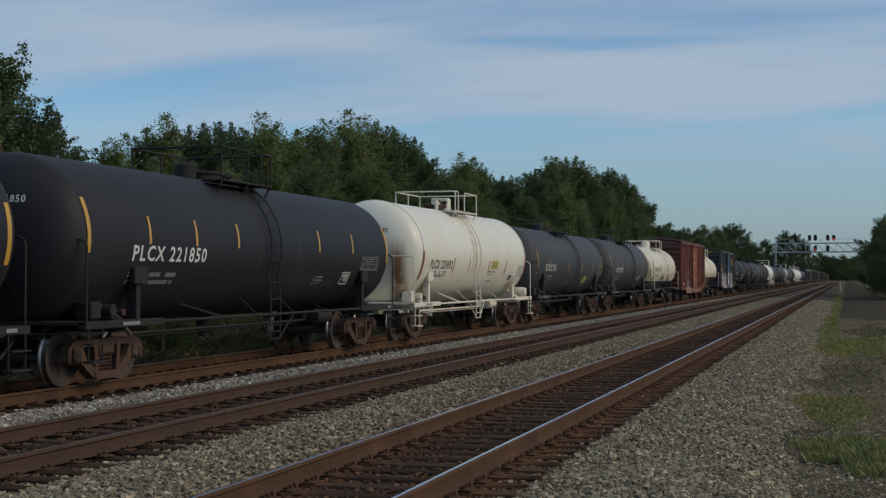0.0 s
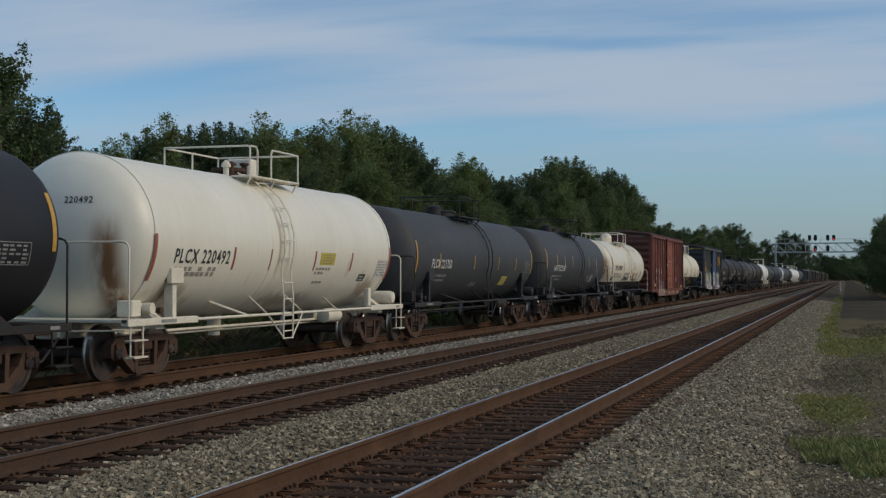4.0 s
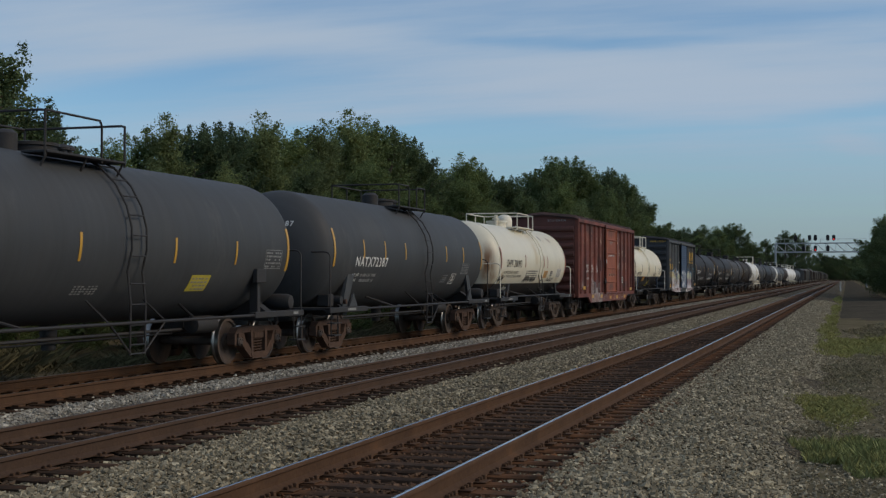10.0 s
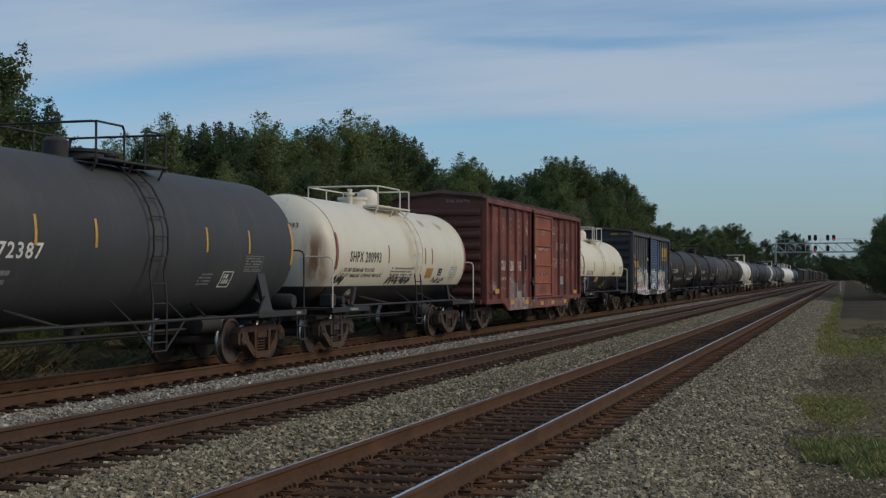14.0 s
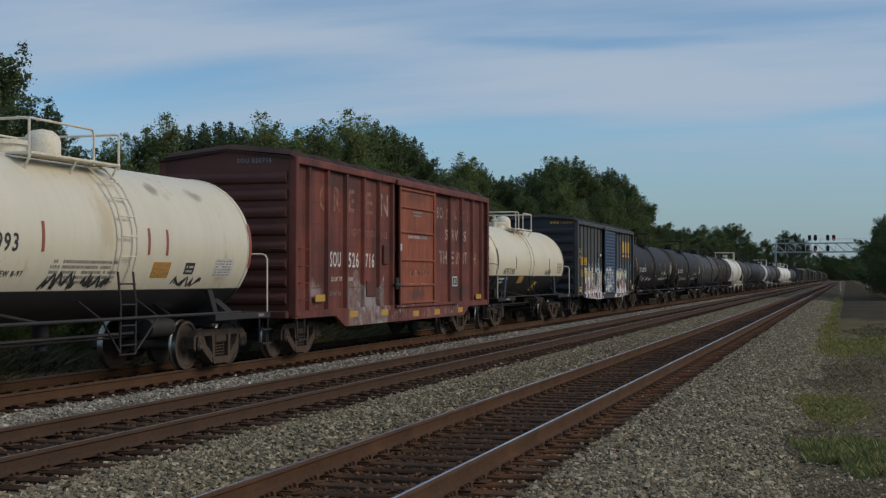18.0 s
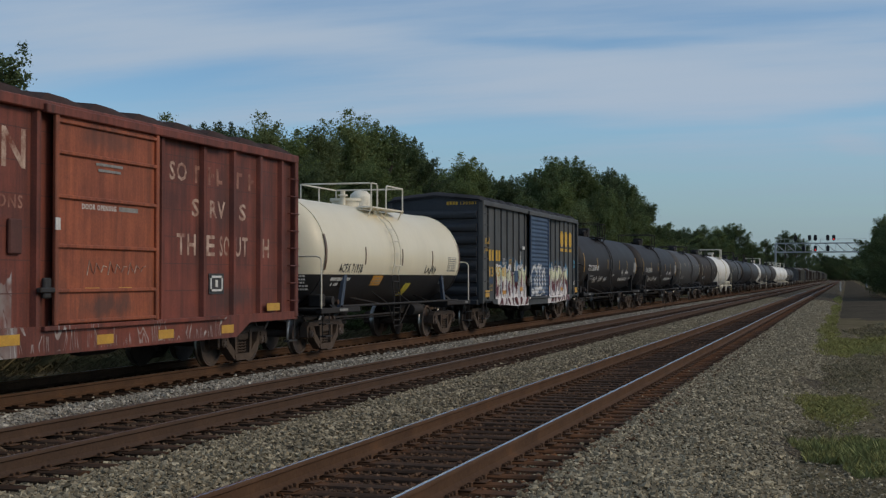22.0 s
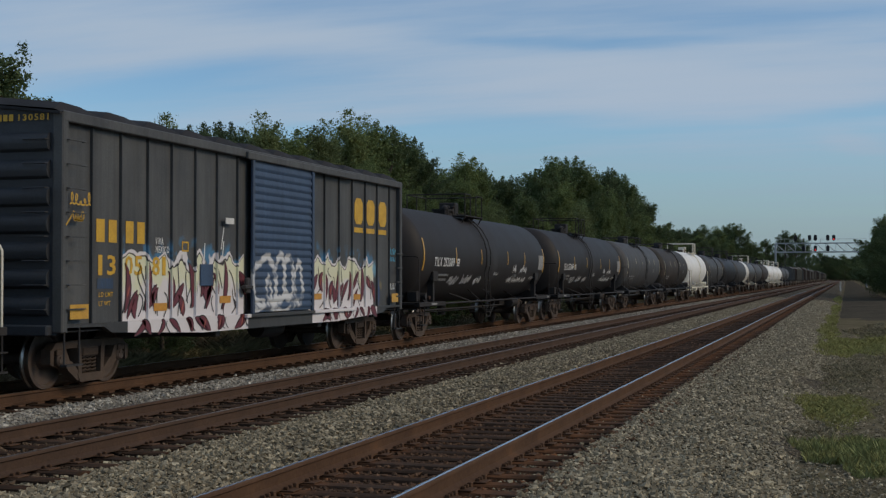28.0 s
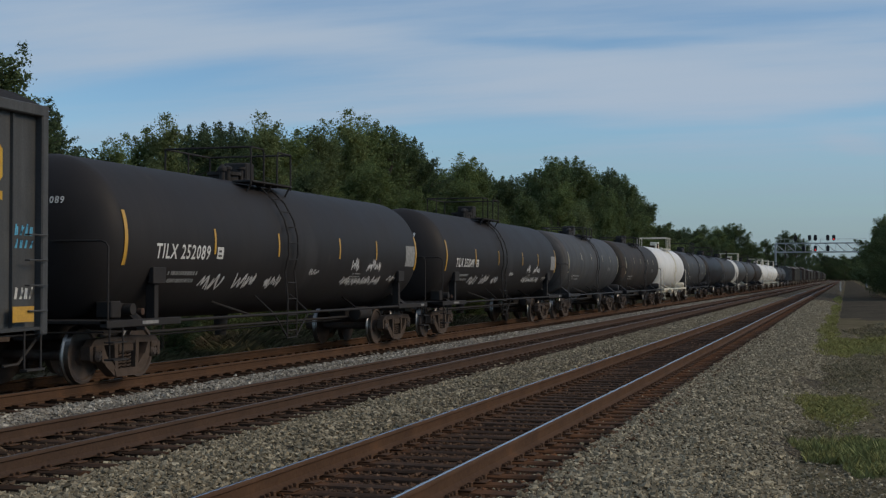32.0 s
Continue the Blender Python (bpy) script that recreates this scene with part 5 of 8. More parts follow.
        s.lathe([(0.0, 0.52), (0.12, 0.52), (0.12, 0.62), (0.18, 0.63), (0.18, 0.72), (0.14, 0.74), (0.16, zc - R + 0.05)], "z", 16, (0, ladder_y - 0.35, 0))
        part("bottom_outlet", s, metal, car)
        s = Shape()
        s.lathe([(0, -0.45), (0.16, -0.42), (0.17, -0.3), (0.17, 0.3), (0.16, 0.42), (0, 0.45)], "y", 18, (0.75, tc - 1.9, 0.82))
        part("brake_cylinder", s, metal, car)
        s = Shape()
        s.rod((0.55, -tc, 0.74), (0.55, tc, 0.74), 0.03, 6).rod((0.35, -tc + 1, 0.66), (0.35, tc - 1.4, 0.66), 0.018, 6)
        part("brake_pipe", s, metal, car)
        s = Shape()
        s.lathe([(0, -0.42), (0.14, -0.39), (0.17, -0.3), (0.17, 0.3), (0.14, 0.39), (0, 0.42)], "x", 20, (0.98, end - 0.35, 1.21))
        if legs != "slant" and metal is not BLACK_METAL:
            part("air_reservoir", s, sill_mat, car)
    if detail >= 2:
        # bolster legs on the near side with placard holder
        for q in (-1, 1):
            s = Shape()
            a = radians(-42)
            y = q * (tc - 0.55)
            if legs == "wedge":
                b = q * (tc - 0.15)
                s.prism([(b - 0.18, 1.04), (b + 0.18, 1.04), (b - q * 0.5 + 0.19, 1.98), (b - q * 0.5 - 0.19, 2.06)], 1.22, 1.30)
                s.prism([(b - q * 0.1, 1.04), (b - q * 0.62, 1.04), (b - q * 0.36, 1.36)], 1.34, 1.38)
            else:
                if legs == "slant":
                    s.prism([(y - 0.09, 1.02), (y + 0.09, 1.02), (y - q * 0.28 + 0.09, leg_top), (y - q * 0.28 - 0.09, leg_top)], 1.18, 1.26)
                elif legs == "front" and q > 0:
                    s.box(1.14, 1.28, y - 0.09, y + 0.09, 1.0, 1.46, 0, 0.02)
                else:
                    s.box(1.16, 1.34, y - 0.07, y + 0.07, 1.0, 1.72, 0, 0.01)
                    s.box(1.30, 1.40, y - 0.22, y + 0.22, 1.62, 1.90, 0, 0.01)
            part("placard_holder", s, shell if legs == "wedge" else metal if tank_lower is None else tank_lower, car)
        s = Shape()
        s.box(0.95, 1.25, -tc - 0.75, -tc - 0.45, 1.06, 1.34, 0, 0.02).lathe([(0, -0.08), (0.10, -0.08), (0.10, 0.08), (0, 0.08)], "x", 14, (1.30, -tc - 0.3, 1.2))
        part("brake_valve", s, metal, car)
        part("valve_cover", Shape().lathe([(0, -0.05), (0.05, -0.05), (0.06, 0.04), (0, 0.06)], "x", 14, (1.36, -tc - 0.02, 1.16)), TRUCK_RUST, car, "rust-red valve cover")
        # uncoupling lever
        s = Shape()
        s.tube([(1.45, -end + 0.02, 0.86), (0.5, -end - 0.04, 0.84), (0.12, -end - 0.3, 0.95)], 0.014, 5)
        part("uncoupling_lever", s, sill_mat, car)
        part("stencil", Shape().box(1.525, 1.53, -tc - 0.25, -tc + 0.28, 0.955, 1.01), LETTER_GREY, car)
        part("stencil", Shape().box(1.525, 1.53, tc + 0.75, tc + 1.0, 0.955, 1.01), LETTER_GREY, car)
    for y, a0, a1 in strips:
        part("reflector_strip", Shape().arc(y - 0.035, y + 0.035, a0, a1, R + 0.003, zc, 0.005, 5), strip, car)
    if end_strips:
        for q in (-1, 1):
            part("reflector_strip", Shape().arc(q * half - 0.05, q * half + 0.05, *(strip_span or (-18, 19)), R + (0.024 if jacket else 0.003), zc, 0.005, 8), strip, car)
    if number:
        words = wrap_words(number, num_y[0], num_y[1] - num_y[0], num_deg, num_h, R, zc, 0.06)
        if len(words) > 1:
            part("owner_mark", words[0], letter, car)
        part("car_number", words[-1], letter, car)
    if end_number and detail >= 2:
        # number on the front head, laid on the dished plate
        vs, fs = letters(end_number, 0.50, 0.12)
        out = []
        for u, v in vs:
            x, z = 0.12 + u, 0.55 + v
            rr = min(0.999, math.hypot(x, z) / R)
            out.append((x, -half - head * math.sqrt(1 - rr * rr) - 0.008, zc + z))
        s = Shape()
        s.add(out, fs)
        part("end_number", s, letter, car)
    if extra:
        extra(car, R, zc)
    return car


def data_panel(car, R, zc, y0, y1, d0, d1, m, lines=0, ink=None, name="label_panel"):
    """A label on the tank: a plate with lines of print, or, on dark tanks, bare stencilled lines or an outlined stencil."""
    rim = 0.012
    turn = math.degrees(rim / R)
    if m is GREY_PANEL:
        s = Shape()
        for a, b, c, d in ((y0, y1, d0, d0 + turn), (y0, y1, d1 - turn, d1), (y0, y0 + rim, d0, d1), (y1 - rim, y1, d0, d1)):
            if lines > 4:
                s.arc(a, b, c, d, R + 0.003, zc, 0.004, 2)
        step = (d1 - d0) / (lines + 0.6)
        bars_on(s, [(y0 + 0.04, y1 - 0.04, d0 + step * (i + 0.45), math.radians(step) * R * 0.5, 7) for i in range(lines)], R + 0.003, zc)
        part("stencil_block", s, LETTER_GREY, car)["kind"] = "stuff"
        return
    if m is PLACARD_WHITE and ink is GREY_PANEL:
        s = Shape()
        for a, b, c, d in ((y0, y1, d0, d0 + 1.6 * turn), (y0, y1, d1 - 1.6 * turn, d1), (y0, y0 + 0.03, d0, d1), (y1 - 0.03, y1, d0, d1)):
            s.arc(a, b, c, d, R + 0.003, zc, 0.004, 2)
        bars_on(s, [(y0 + 0.08, y1 - 0.08, d0 + (d1 - d0) * q, 0.09, 3) for q in (0.25, 0.58)], R + 0.003, zc)
        part("outlined_stencil", s, LETTER_WHITE, car)["kind"] = "stuff"
        return
    part(name, Shape().arc(y0, y1, d0, d1, R + 0.003, zc, 0.004, 3), m, car)
    if lines:
        s = Shape()
        step = (d1 - d0) / (lines + 0.6)
        bars_on(s, [(y0 + 0.05, y1 - 0.05, d0 + step * (i + 0.45), math.radians(step) * R * 0.45, 5) for i in range(lines)], R + 0.005, zc)
        part("lettering", s, ink or LETTER_BLACK, car)["kind"] = "stuff"


def ribbon(s, pts, wide, place, lens=None):
    """A flat brush stroke through pts (along, up); wide at the middle, thin at the ends if lens is given; place maps (along, up) to space."""
    n = len(pts)
    vs = []
    for i in range(n):
        a, b = pts[max(i - 1, 0)], pts[min(i + 1, n - 1)]
        dx, dy = b[0] - a[0], b[1] - a[1]
        q = math.hypot(dx, dy) or 1.0
        h = wide / 2 * (1.0 if lens is None else max(0.06, math.sin(math.pi * (0.04 + 0.92 * i / (n - 1))) ** lens))
        vs += [place(pts[i][0] - dy / q * h, pts[i][1] + dx / q * h), place(pts[i][0] + dy / q * h, pts[i][1] - dx / q * h)]
    return s.add(vs, [(2 * i, 2 * i + 1, 2 * i + 3, 2 * i + 2) for i in range(n - 1)])


def scrawl(s, y0, y1, d0, d1, R, zc, seed, w=0.03, n=26):
    """Sprayed handwriting that loops along a patch of the tank."""
    rnd = random.Random(seed)

    def place(y, v):
        a = v / R
        return ((R + 0.007) * math.cos(a), y, zc + (R + 0.007) * math.sin(a))
    lo, hi = radians(d0) * R, radians(d1) * R
    words = max(1, n // 9)
    turns = max(5, round(1.5 * n / words))
    for k in range(words):
        a, b = y0 + (y1 - y0) * (k + 0.04) / words, y0 + (y1 - y0) * (k + 0.90) / words
        step = (b - a) / turns
        knots = [(a + step * i + rnd.uniform(-1.1, 1.1) * step + (0.5 * step if i % 2 else 0), lo + (hi - lo) * (rnd.uniform(0.55, 1.0) if i % 2 else rnd.uniform(0.0, 0.38))) for i in range(turns + 1)]
        pts = []
        for i in range(turns):
            p0, p1, p2, p3 = (knots[min(max(i + q, 0), turns)] for q in (-1, 0, 1, 2))
            for t in (0.0, 0.33, 0.67):
                pts.append(tuple(0.5 * (2 * p1[c] + (p2[c] - p0[c]) * t + (2 * p0[c] - 5 * p1[c] + 4 * p2[c] - p3[c]) * t * t + (3 * p1[c] - p0[c] - 3 * p2[c] + p3[c]) * t ** 3) for c in (0, 1)))
        ribbon(s, pts, w * 0.75, place)
    return s


def marks_dark(y_small, far_panel, ink=LETTER_GREY):
    """Small data lettering of the dark cars: below the number, and panels towards the far end."""
    def put(car, R, zc):
        s = Shape()
        bars_on(s, [(y_small + 0.55, y_small + 1.65, -25.0, 0.075, 20), (y_small + 0.62, y_small + 1.6, -31.0, 0.075, 18)], R, zc)
        part("load_lettering", wrap_letters(Shape(), "LD LMT", y_small, 0.44, -25.0, 0.085, R, zc), LETTER_WHITE, car)["kind"] = "stuff"
        part("load_lettering", wrap_letters(Shape(), "LT WT", y_small, 0.36, -31.0, 0.085, R, zc), LETTER_WHITE, car)["kind"] = "stuff"
        part("data_lettering", s, ink, car)["kind"] = "stuff"
        for y0, y1, d0, d1, m, n, i in far_panel:
            data_panel(car, R, zc, y0, y1, d0, d1, m, n, i)
    return put


BUILT = []


def placed(car, S):
    BUILT.append((car, S))
    return car


GREY_PANEL = mat("worn_stencil_panel", (0.13, 0.13, 0.13), (0.09, 0.09, 0.09), 0.6, scale=8)
LIGHT_STRIP = mat("pale_reflector", (0.50, 0.44, 0.28), (0.38, 0.33, 0.22), 0.45, scale=6, bump=0.02)


def mids(ys, a0=6, a1=19):
    return [(y, a0, a1) for y in ys]


def build_near_cars():
    # the car just past the camera
    placed(tank_car(9.05, 6.0, 1.39, 2.33, 7.0, BLACK_TANK, BLACK_METAL, "black tank car with yellow reflector strips"), 9.05)
    placed(tank_car(25.07, 5.92, 1.39, 2.33, 6.97, BLACK_TANK, BLACK_METAL, "black tank car with white numbers and yellow reflector strips", strip_span=(-9, 28),
                    strips=mids((-5.07, -3.39, -1.66, 2.46, 4.54), -1.5, 18), number="PLCX 221850", num_y=(-5.62, -3.0), num_deg=-13.7, num_h=0.27, ladder_y=-0.08, plat=(-1.6, 0.72), rail_h=0.58, end_number="221850",
                    extra=marks_dark(-5.62, [(2.4, 3.0, -34, -22, GREY_PANEL, 3, LETTER_GREY), (4.1, 4.6, -33, -20, PLACARD_WHITE, 2, GREY_PANEL), (5.2, 6.4, -18, -4, GREY_PANEL, 5, LETTER_GREY)])), 25.07)

    rust_run(WHITE_TANK, -5.95, 0.85, 2.95, 1.0, 0.98)
    for y, z, ry, rz, c, k in ((-5.0, 1.45, 1.3, 0.50, (0.30, 0.21, 0.13), 0.75), (5.0, 1.50, 1.1, 0.55, (0.24, 0.15, 0.09), 0.8), (0.6, 1.25, 3.2, 0.36, (0.34, 0.27, 0.19), 0.7),
                               (-0.75, 2.5, 0.35, 1.6, (0.48, 0.38, 0.24), 0.55), (3.3, 2.0, 0.25, 0.6, (0.45, 0.36, 0.26), 0.5)):
        soil(WHITE_TANK, y, z, ry, rz, c, k, 3.0)
    for y, z, ry, rz, k in ((0.7, 2.2, 0.8, 1.5, 0.45), (-3.6, 2.9, 2.5, 0.6, 0.25), (4.2, 1.8, 2.2, 0.7, 0.3)):
        soil(GREY_TANK, y, z, ry, rz, (0.095, 0.097, 0.10), k, 4.0, 2.2)
    for y, z, ry, rz, k in ((0.2, 2.2, 1.0, 1.2, 0.25), (4.5, 1.8, 2.6, 0.7, 0.2)):
        soil(JET_TANK, y, z, ry, rz, (0.085, 0.082, 0.082), k, 5.0, 2.6)
    soil(BLACK_TANK, 2.2, 1.6, 4.0, 0.6, (0.06, 0.056, 0.052), 0.35, 3.0, 2.0)

    def white_marks(car, R, zc):
        s = Shape()
        bars_on(s, [(-5.2, -3.5, -23, 0.08, 9), (-5.1, -3.5, -27, 0.08, 8), (-5.3, -4.6, -31.5, 0.08, 4)], R, zc)
        part("data_lettering", s, LETTER_DIM, car)["kind"] = "stuff"
        data_panel(car, R, zc, 1.45, 2.3, -16, -5.5, YELLOW_LABEL, 4, LETTER_DIM)
        s = Shape()
        bars_on(s, [(1.3, 2.2, -21, 0.06, 5), (1.3, 2.0, -25, 0.06, 4), (1.2, 2.0, -34, 0.06, 4)], R, zc)
        part("data_lettering", s, LETTER_DIM, car)["kind"] = "stuff"
        data_panel(car, R, zc, 4.15, 4.6, -32, -24.5, LETTER_BLACK, 2, PLACARD_WHITE)
        data_panel(car, R, zc, 5.2, 6.0, -27, -9.5, PLACARD_WHITE, 6, LETTER_DIM)
    placed(tank_car(40.90, 5.62, 1.47, 2.42, 6.0, WHITE_TANK, WHITE_METAL, "cream-white tank car with rust streaks and white railings", strip=RED_STRIP, strip_span=(-30, 2),
                    strips=mids((-2.9, -1.2, 1.15, 3.4), -21.5, -4.5), number="PLCX 220492", num_y=(-5.25, -3.1), num_deg=-17.5, num_h=0.27, letter=LETTER_BLACK, ladder_y=-0.55, plat=(-1.25, 1.22), rail_h=0.54,
                    jacket=True, fittings="box", legs="front", seams=(-1.15, 0.05), end_number="220492", extra=white_marks), 40.90)
    placed(tank_car(56.35, 6.14, 1.40, 2.34, 6.9, GREY_TANK, DARK_METAL, "dark grey tank car with yellow reflector strips and yellow label", strip_span=(-20, 17),
                    strips=mids((-4.72, -1.0, 2.03, 4.45), -15, 3.4), number="PLCX 221750", num_y=(-5.5, -3.55), num_deg=-14.3, num_h=0.27, ladder_y=0.6, plat=(-1.35, 0.98), rail_h=0.55, end_number="221750",
                    extra=marks_dark(-5.5, [(-0.9, -0.1, -40, -31, GREY_PANEL, 4, LETTER_GREY), (2.85, 3.6, -38, -24, YELLOW_LABEL, 4, LETTER_DIM), (5.8, 6.6, -18, -2, GREY_PANEL, 5, LETTER_GREY)])), 56.35)
    placed(tank_car(72.3, 5.62, 1.41, 2.35, 6.4, GREY_TANK, DARK_METAL, "dark grey tank car with bold white number and yellow reflector strips", strip_span=(-15, 21.5),
                    strips=mids((-4.46, -2.9, -1.27, 2.5, 4.3), -6.3, 12.2), number="NATX72387", num_y=(-4.98, -2.7), num_deg=-14.6, num_h=0.245, ladder_y=0.62, plat=(-0.6, 1.7), rail_h=0.52, end_number="72387", legs="wedge",
                    extra=marks_dark(-5.0, [(2.4, 3.0, -34, -21, GREY_PANEL, 4, LETTER_GREY), (3.35, 3.8, -35, -21, PLACARD_WHITE, 2, GREY_PANEL), (4.2, 5.0, -21, -8, GREY_PANEL, 5, LETTER_GREY)])), 72.3)

    cream = two_tone("cream_over_black_tank", (0.715, 0.675, 0.545), (0.022, 0.022, 0.024), 1.52, (0.40, 0.26, 0.13))

    rust_run(cream, -5.35, 0.98, 3.1, 1.5, 0.98)
    for y, z, ry, rz, c, k in ((0.1, 2.6, 0.6, 1.4, (0.50, 0.39, 0.21), 0.6), (2.2, 3.28, 0.5, 0.22, (0.25, 0.20, 0.16), 0.8), (3.7, 3.25, 0.6, 0.22, (0.28, 0.20, 0.14), 0.75), (-4.9, 1.75, 0.45, 0.35, (0.42, 0.30, 0.16), 0.7),
                               (4.3, 1.75, 0.4, 0.35, (0.42, 0.30, 0.16), 0.7)):
        soil(cream, y, z, ry, rz, c, k, 2.5, 4.0)

    def cream_marks(car, R, zc):
        s = Shape()
        for text, y0, wd, deg in (("LD LMT 203200 LBS  92150 KGS", -4.75, 2.1, -19.5), ("LT WT  59600 LBS  27150 KGS  NEW 8-97", -4.8, 2.75, -25.5)):
            part("data_lettering", wrap_letters(Shape(), text, y0, wd, deg, 0.10, R, zc, 0.03) or s, LETTER_BLACK, car)
        bars_on(s, [(-1.4, 0.5, -16 - 3.6 * i, 0.05, 30) for i in range(5)], R, zc)
        part("data_lettering", s, LETTER_DIM, car)["kind"] = "stuff"
        data_panel(car, R, zc, 1.65, 2.25, -26, -14, ORANGE_LABEL, 4, LETTER_DIM)
        data_panel(car, R, zc, 2.8, 3.15, -23, -14, LETTER_BLACK, 2, PLACARD_WHITE)
        data_panel(car, R, zc, 3.95, 4.7, -25, -10, PLACARD_WHITE, 6, LETTER_DIM)
        s = Shape()
        scrawl(s, -5.25, -4.55, -34, -22, R, zc, 3, 0.07, 9)
        scrawl(s, -1.5, 0.5, -35, -22, R, zc, 4, 0.075, 20)
        scrawl(s, 2.4, 3.7, -34, -25, R, zc, 5, 0.05, 12)
        part("sprayed_tag", s, LETTER_BLACK, car, "black sprayed scribble")["kind"] = "stuff"
        s = Shape()
        scrawl(s, -3.9, -3.1, -52, -38, R, zc, 6, 0.04, 16)
        part("sprayed_tag", s, LETTER_WHITE, car, "white sprayed scribble")["kind"] = "stuff"
    placed(tank_car(86.77, 4.68, 1.36, 2.32, 5.35, cream, DARK_METAL, "cream tank car with black lower half and white railings", strip=RED_STRIP, gear=GEAR_DARK, strip_span=(-17, 19),
                    strips=mids((-1.68, 1.42, 2.05), -9, 10), number="SHPX 200993", num_y=(-4.48, -2.3), num_deg=-9.5, letter=LETTER_BLACK, num_h=0.27, ladder_y=0.62, plat=(-1.5, 1.05), rail_h=0.44,
                    rail_mat=WHITE_METAL, sill_mat=DARK_METAL, jacket=True, fittings="dome", side_rail=1.06, legs="slant", leg_top=1.50, end_number="200993", extra=cream_marks), 86.77)
    white = two_tone("white_over_black_tank", (0.77, 0.71, 0.545), (0.018, 0.018, 0.020), 1.80)

    blue_leg = mat("dark_blue_bracket_paint", (0.045, 0.062, 0.095), (0.035, 0.048, 0.075), 0.6, scale=3)

    def white_over_marks(car, R, zc):
        s = Shape()
        rnd = random.Random(17)
        for k in range(5):                               # stencils on the black part of the front head
            x = 0.66 + rnd.uniform(0, 0.1)
            while x < 0.97:
                wide = rnd.uniform(0.02, 0.055)
                pts = []
                for u, v in ((x, 0), (x + wide, 0), (x + wide, 0.038), (x, 0.038)):
                    z = -0.54 - 0.075 * k + v
                    pts.append((u, -5.4 - 0.70 * math.sqrt(1 - min(0.999, math.hypot(u, z) / R) ** 2) - 0.008, zc + z))
                s.add(pts, [(0, 1, 2, 3)])
                x += wide + 0.014
        part("data_lettering", s, LETTER_WHITE, car)["kind"] = "stuff"
        s = Shape()
        bars_on(s, [(-4.75, -3.5, -28, 0.085, 15), (-4.6, -3.6, -34, 0.085, 11)], R, zc)
        part("data_lettering", s, LETTER_WHITE, car)["kind"] = "stuff"
        data_panel(car, R, zc, -1.95, -1.2, -34, -22, ORANGE_LABEL, 3, LETTER_DIM)
        data_panel(car, R, zc, 0.85, 1.35, -51, -32, YELLOW_LABEL, 0)
        data_panel(car, R, zc, 4.3, 5.1, -16, 2, GREY_PANEL, 6, PLACARD_WHITE)
        data_panel(car, R, zc, 3.9, 4.2, -33, -25, PLACARD_WHITE, 2, LETTER_BLACK)
        s = Shape()
        scrawl(s, 2.1, 3.3, -21, -8, R, zc, 9, 0.045, 11)
        part("sprayed_tag", s, LETTER_BLACK, car, "black sprayed scribble")["kind"] = "stuff"
    placed(tank_car(117.15, 4.74, 1.34, 2.28, 5.4, white, BLACK_METAL, "clean white tank car with black lower half and white railings", strip=BROWN_STRIP, gear=GEAR_DARK, strip_span=(-16, 19),
                    strips=mids((-2.75, 0.08, 2.75), -10, 8.6), number="ACFX 71938", num_y=(-4.45, -2.9), num_deg=-19, letter=LETTER_BLACK, num_h=0.22, ladder_y=-0.6, plat=(-1.4, 1.1), rail_h=0.54,
                    rail_mat=WHITE_METAL, sill_mat=BLACK_METAL, jacket=True, fittings="dome", side_rail=1.06, legs="slant", tank_lower=blue_leg, extra=white_over_marks), 117.15)

    def tagged_marks(car, R, zc):
        marks_dark(-6.55, [(6.75, 7.5, -14, 8, LETTER_GREY, 0, None), (2.9, 3.6, -34, -20, GREY_PANEL, 4, LETTER_GREY)])(car, R, zc)
        s = Shape()
        for y0, y1, a0, a1, seed, wd, n in ((-4.7, -3.6, -38, -22, 21, 0.06, 10), (-3.3, -2.2, -37, -23, 22, 0.065, 11), (-1.9, -1.0, -38, -22, 23, 0.06, 9), (0.3, 0.9, -26, -18, 24, 0.035, 7),
                                            (2.4, 5.2, -36, -25, 25, 0.055, 36), (2.8, 3.3, -20, -7, 26, 0.06, 6), (3.9, 5.0, -21, -8, 28, 0.055, 12), (5.6, 6.6, -33, -22, 27, 0.045, 8)):
            scrawl(s, y0, y1, a0, a1, R, zc, seed, wd, n)
        part("sprayed_tag", s, LETTER_PALE, car, "pale sprayed scribbles")["kind"] = "stuff"
        data_panel(car, R, zc, -4.3, -4.05, -12, -3, PLACARD_WHITE, 2, LETTER_BLACK)
    for S, num, tag in ((150.1, "TILX 252089", tagged_marks), (168.25, "TILX 252049", tagged_marks)):
        placed(tank_car(S, 7.0, 1.42, 2.37, 7.6, JET_TANK, BLACK_METAL, "long black tank car with yellow strips and pale scribbles", gear=GEAR_DARK, strip_span=(-18, 19),
                        strips=mids((-4.4, -1.5, 1.95, 4.45), -8.5, 10.6), number=num, num_y=(-6.6, -4.6), num_deg=-13, num_h=0.27, ladder_y=-0.98, plat=(-1.95, 0.08), end_number=num[-6:], extra=tag, fittings="box"), S)


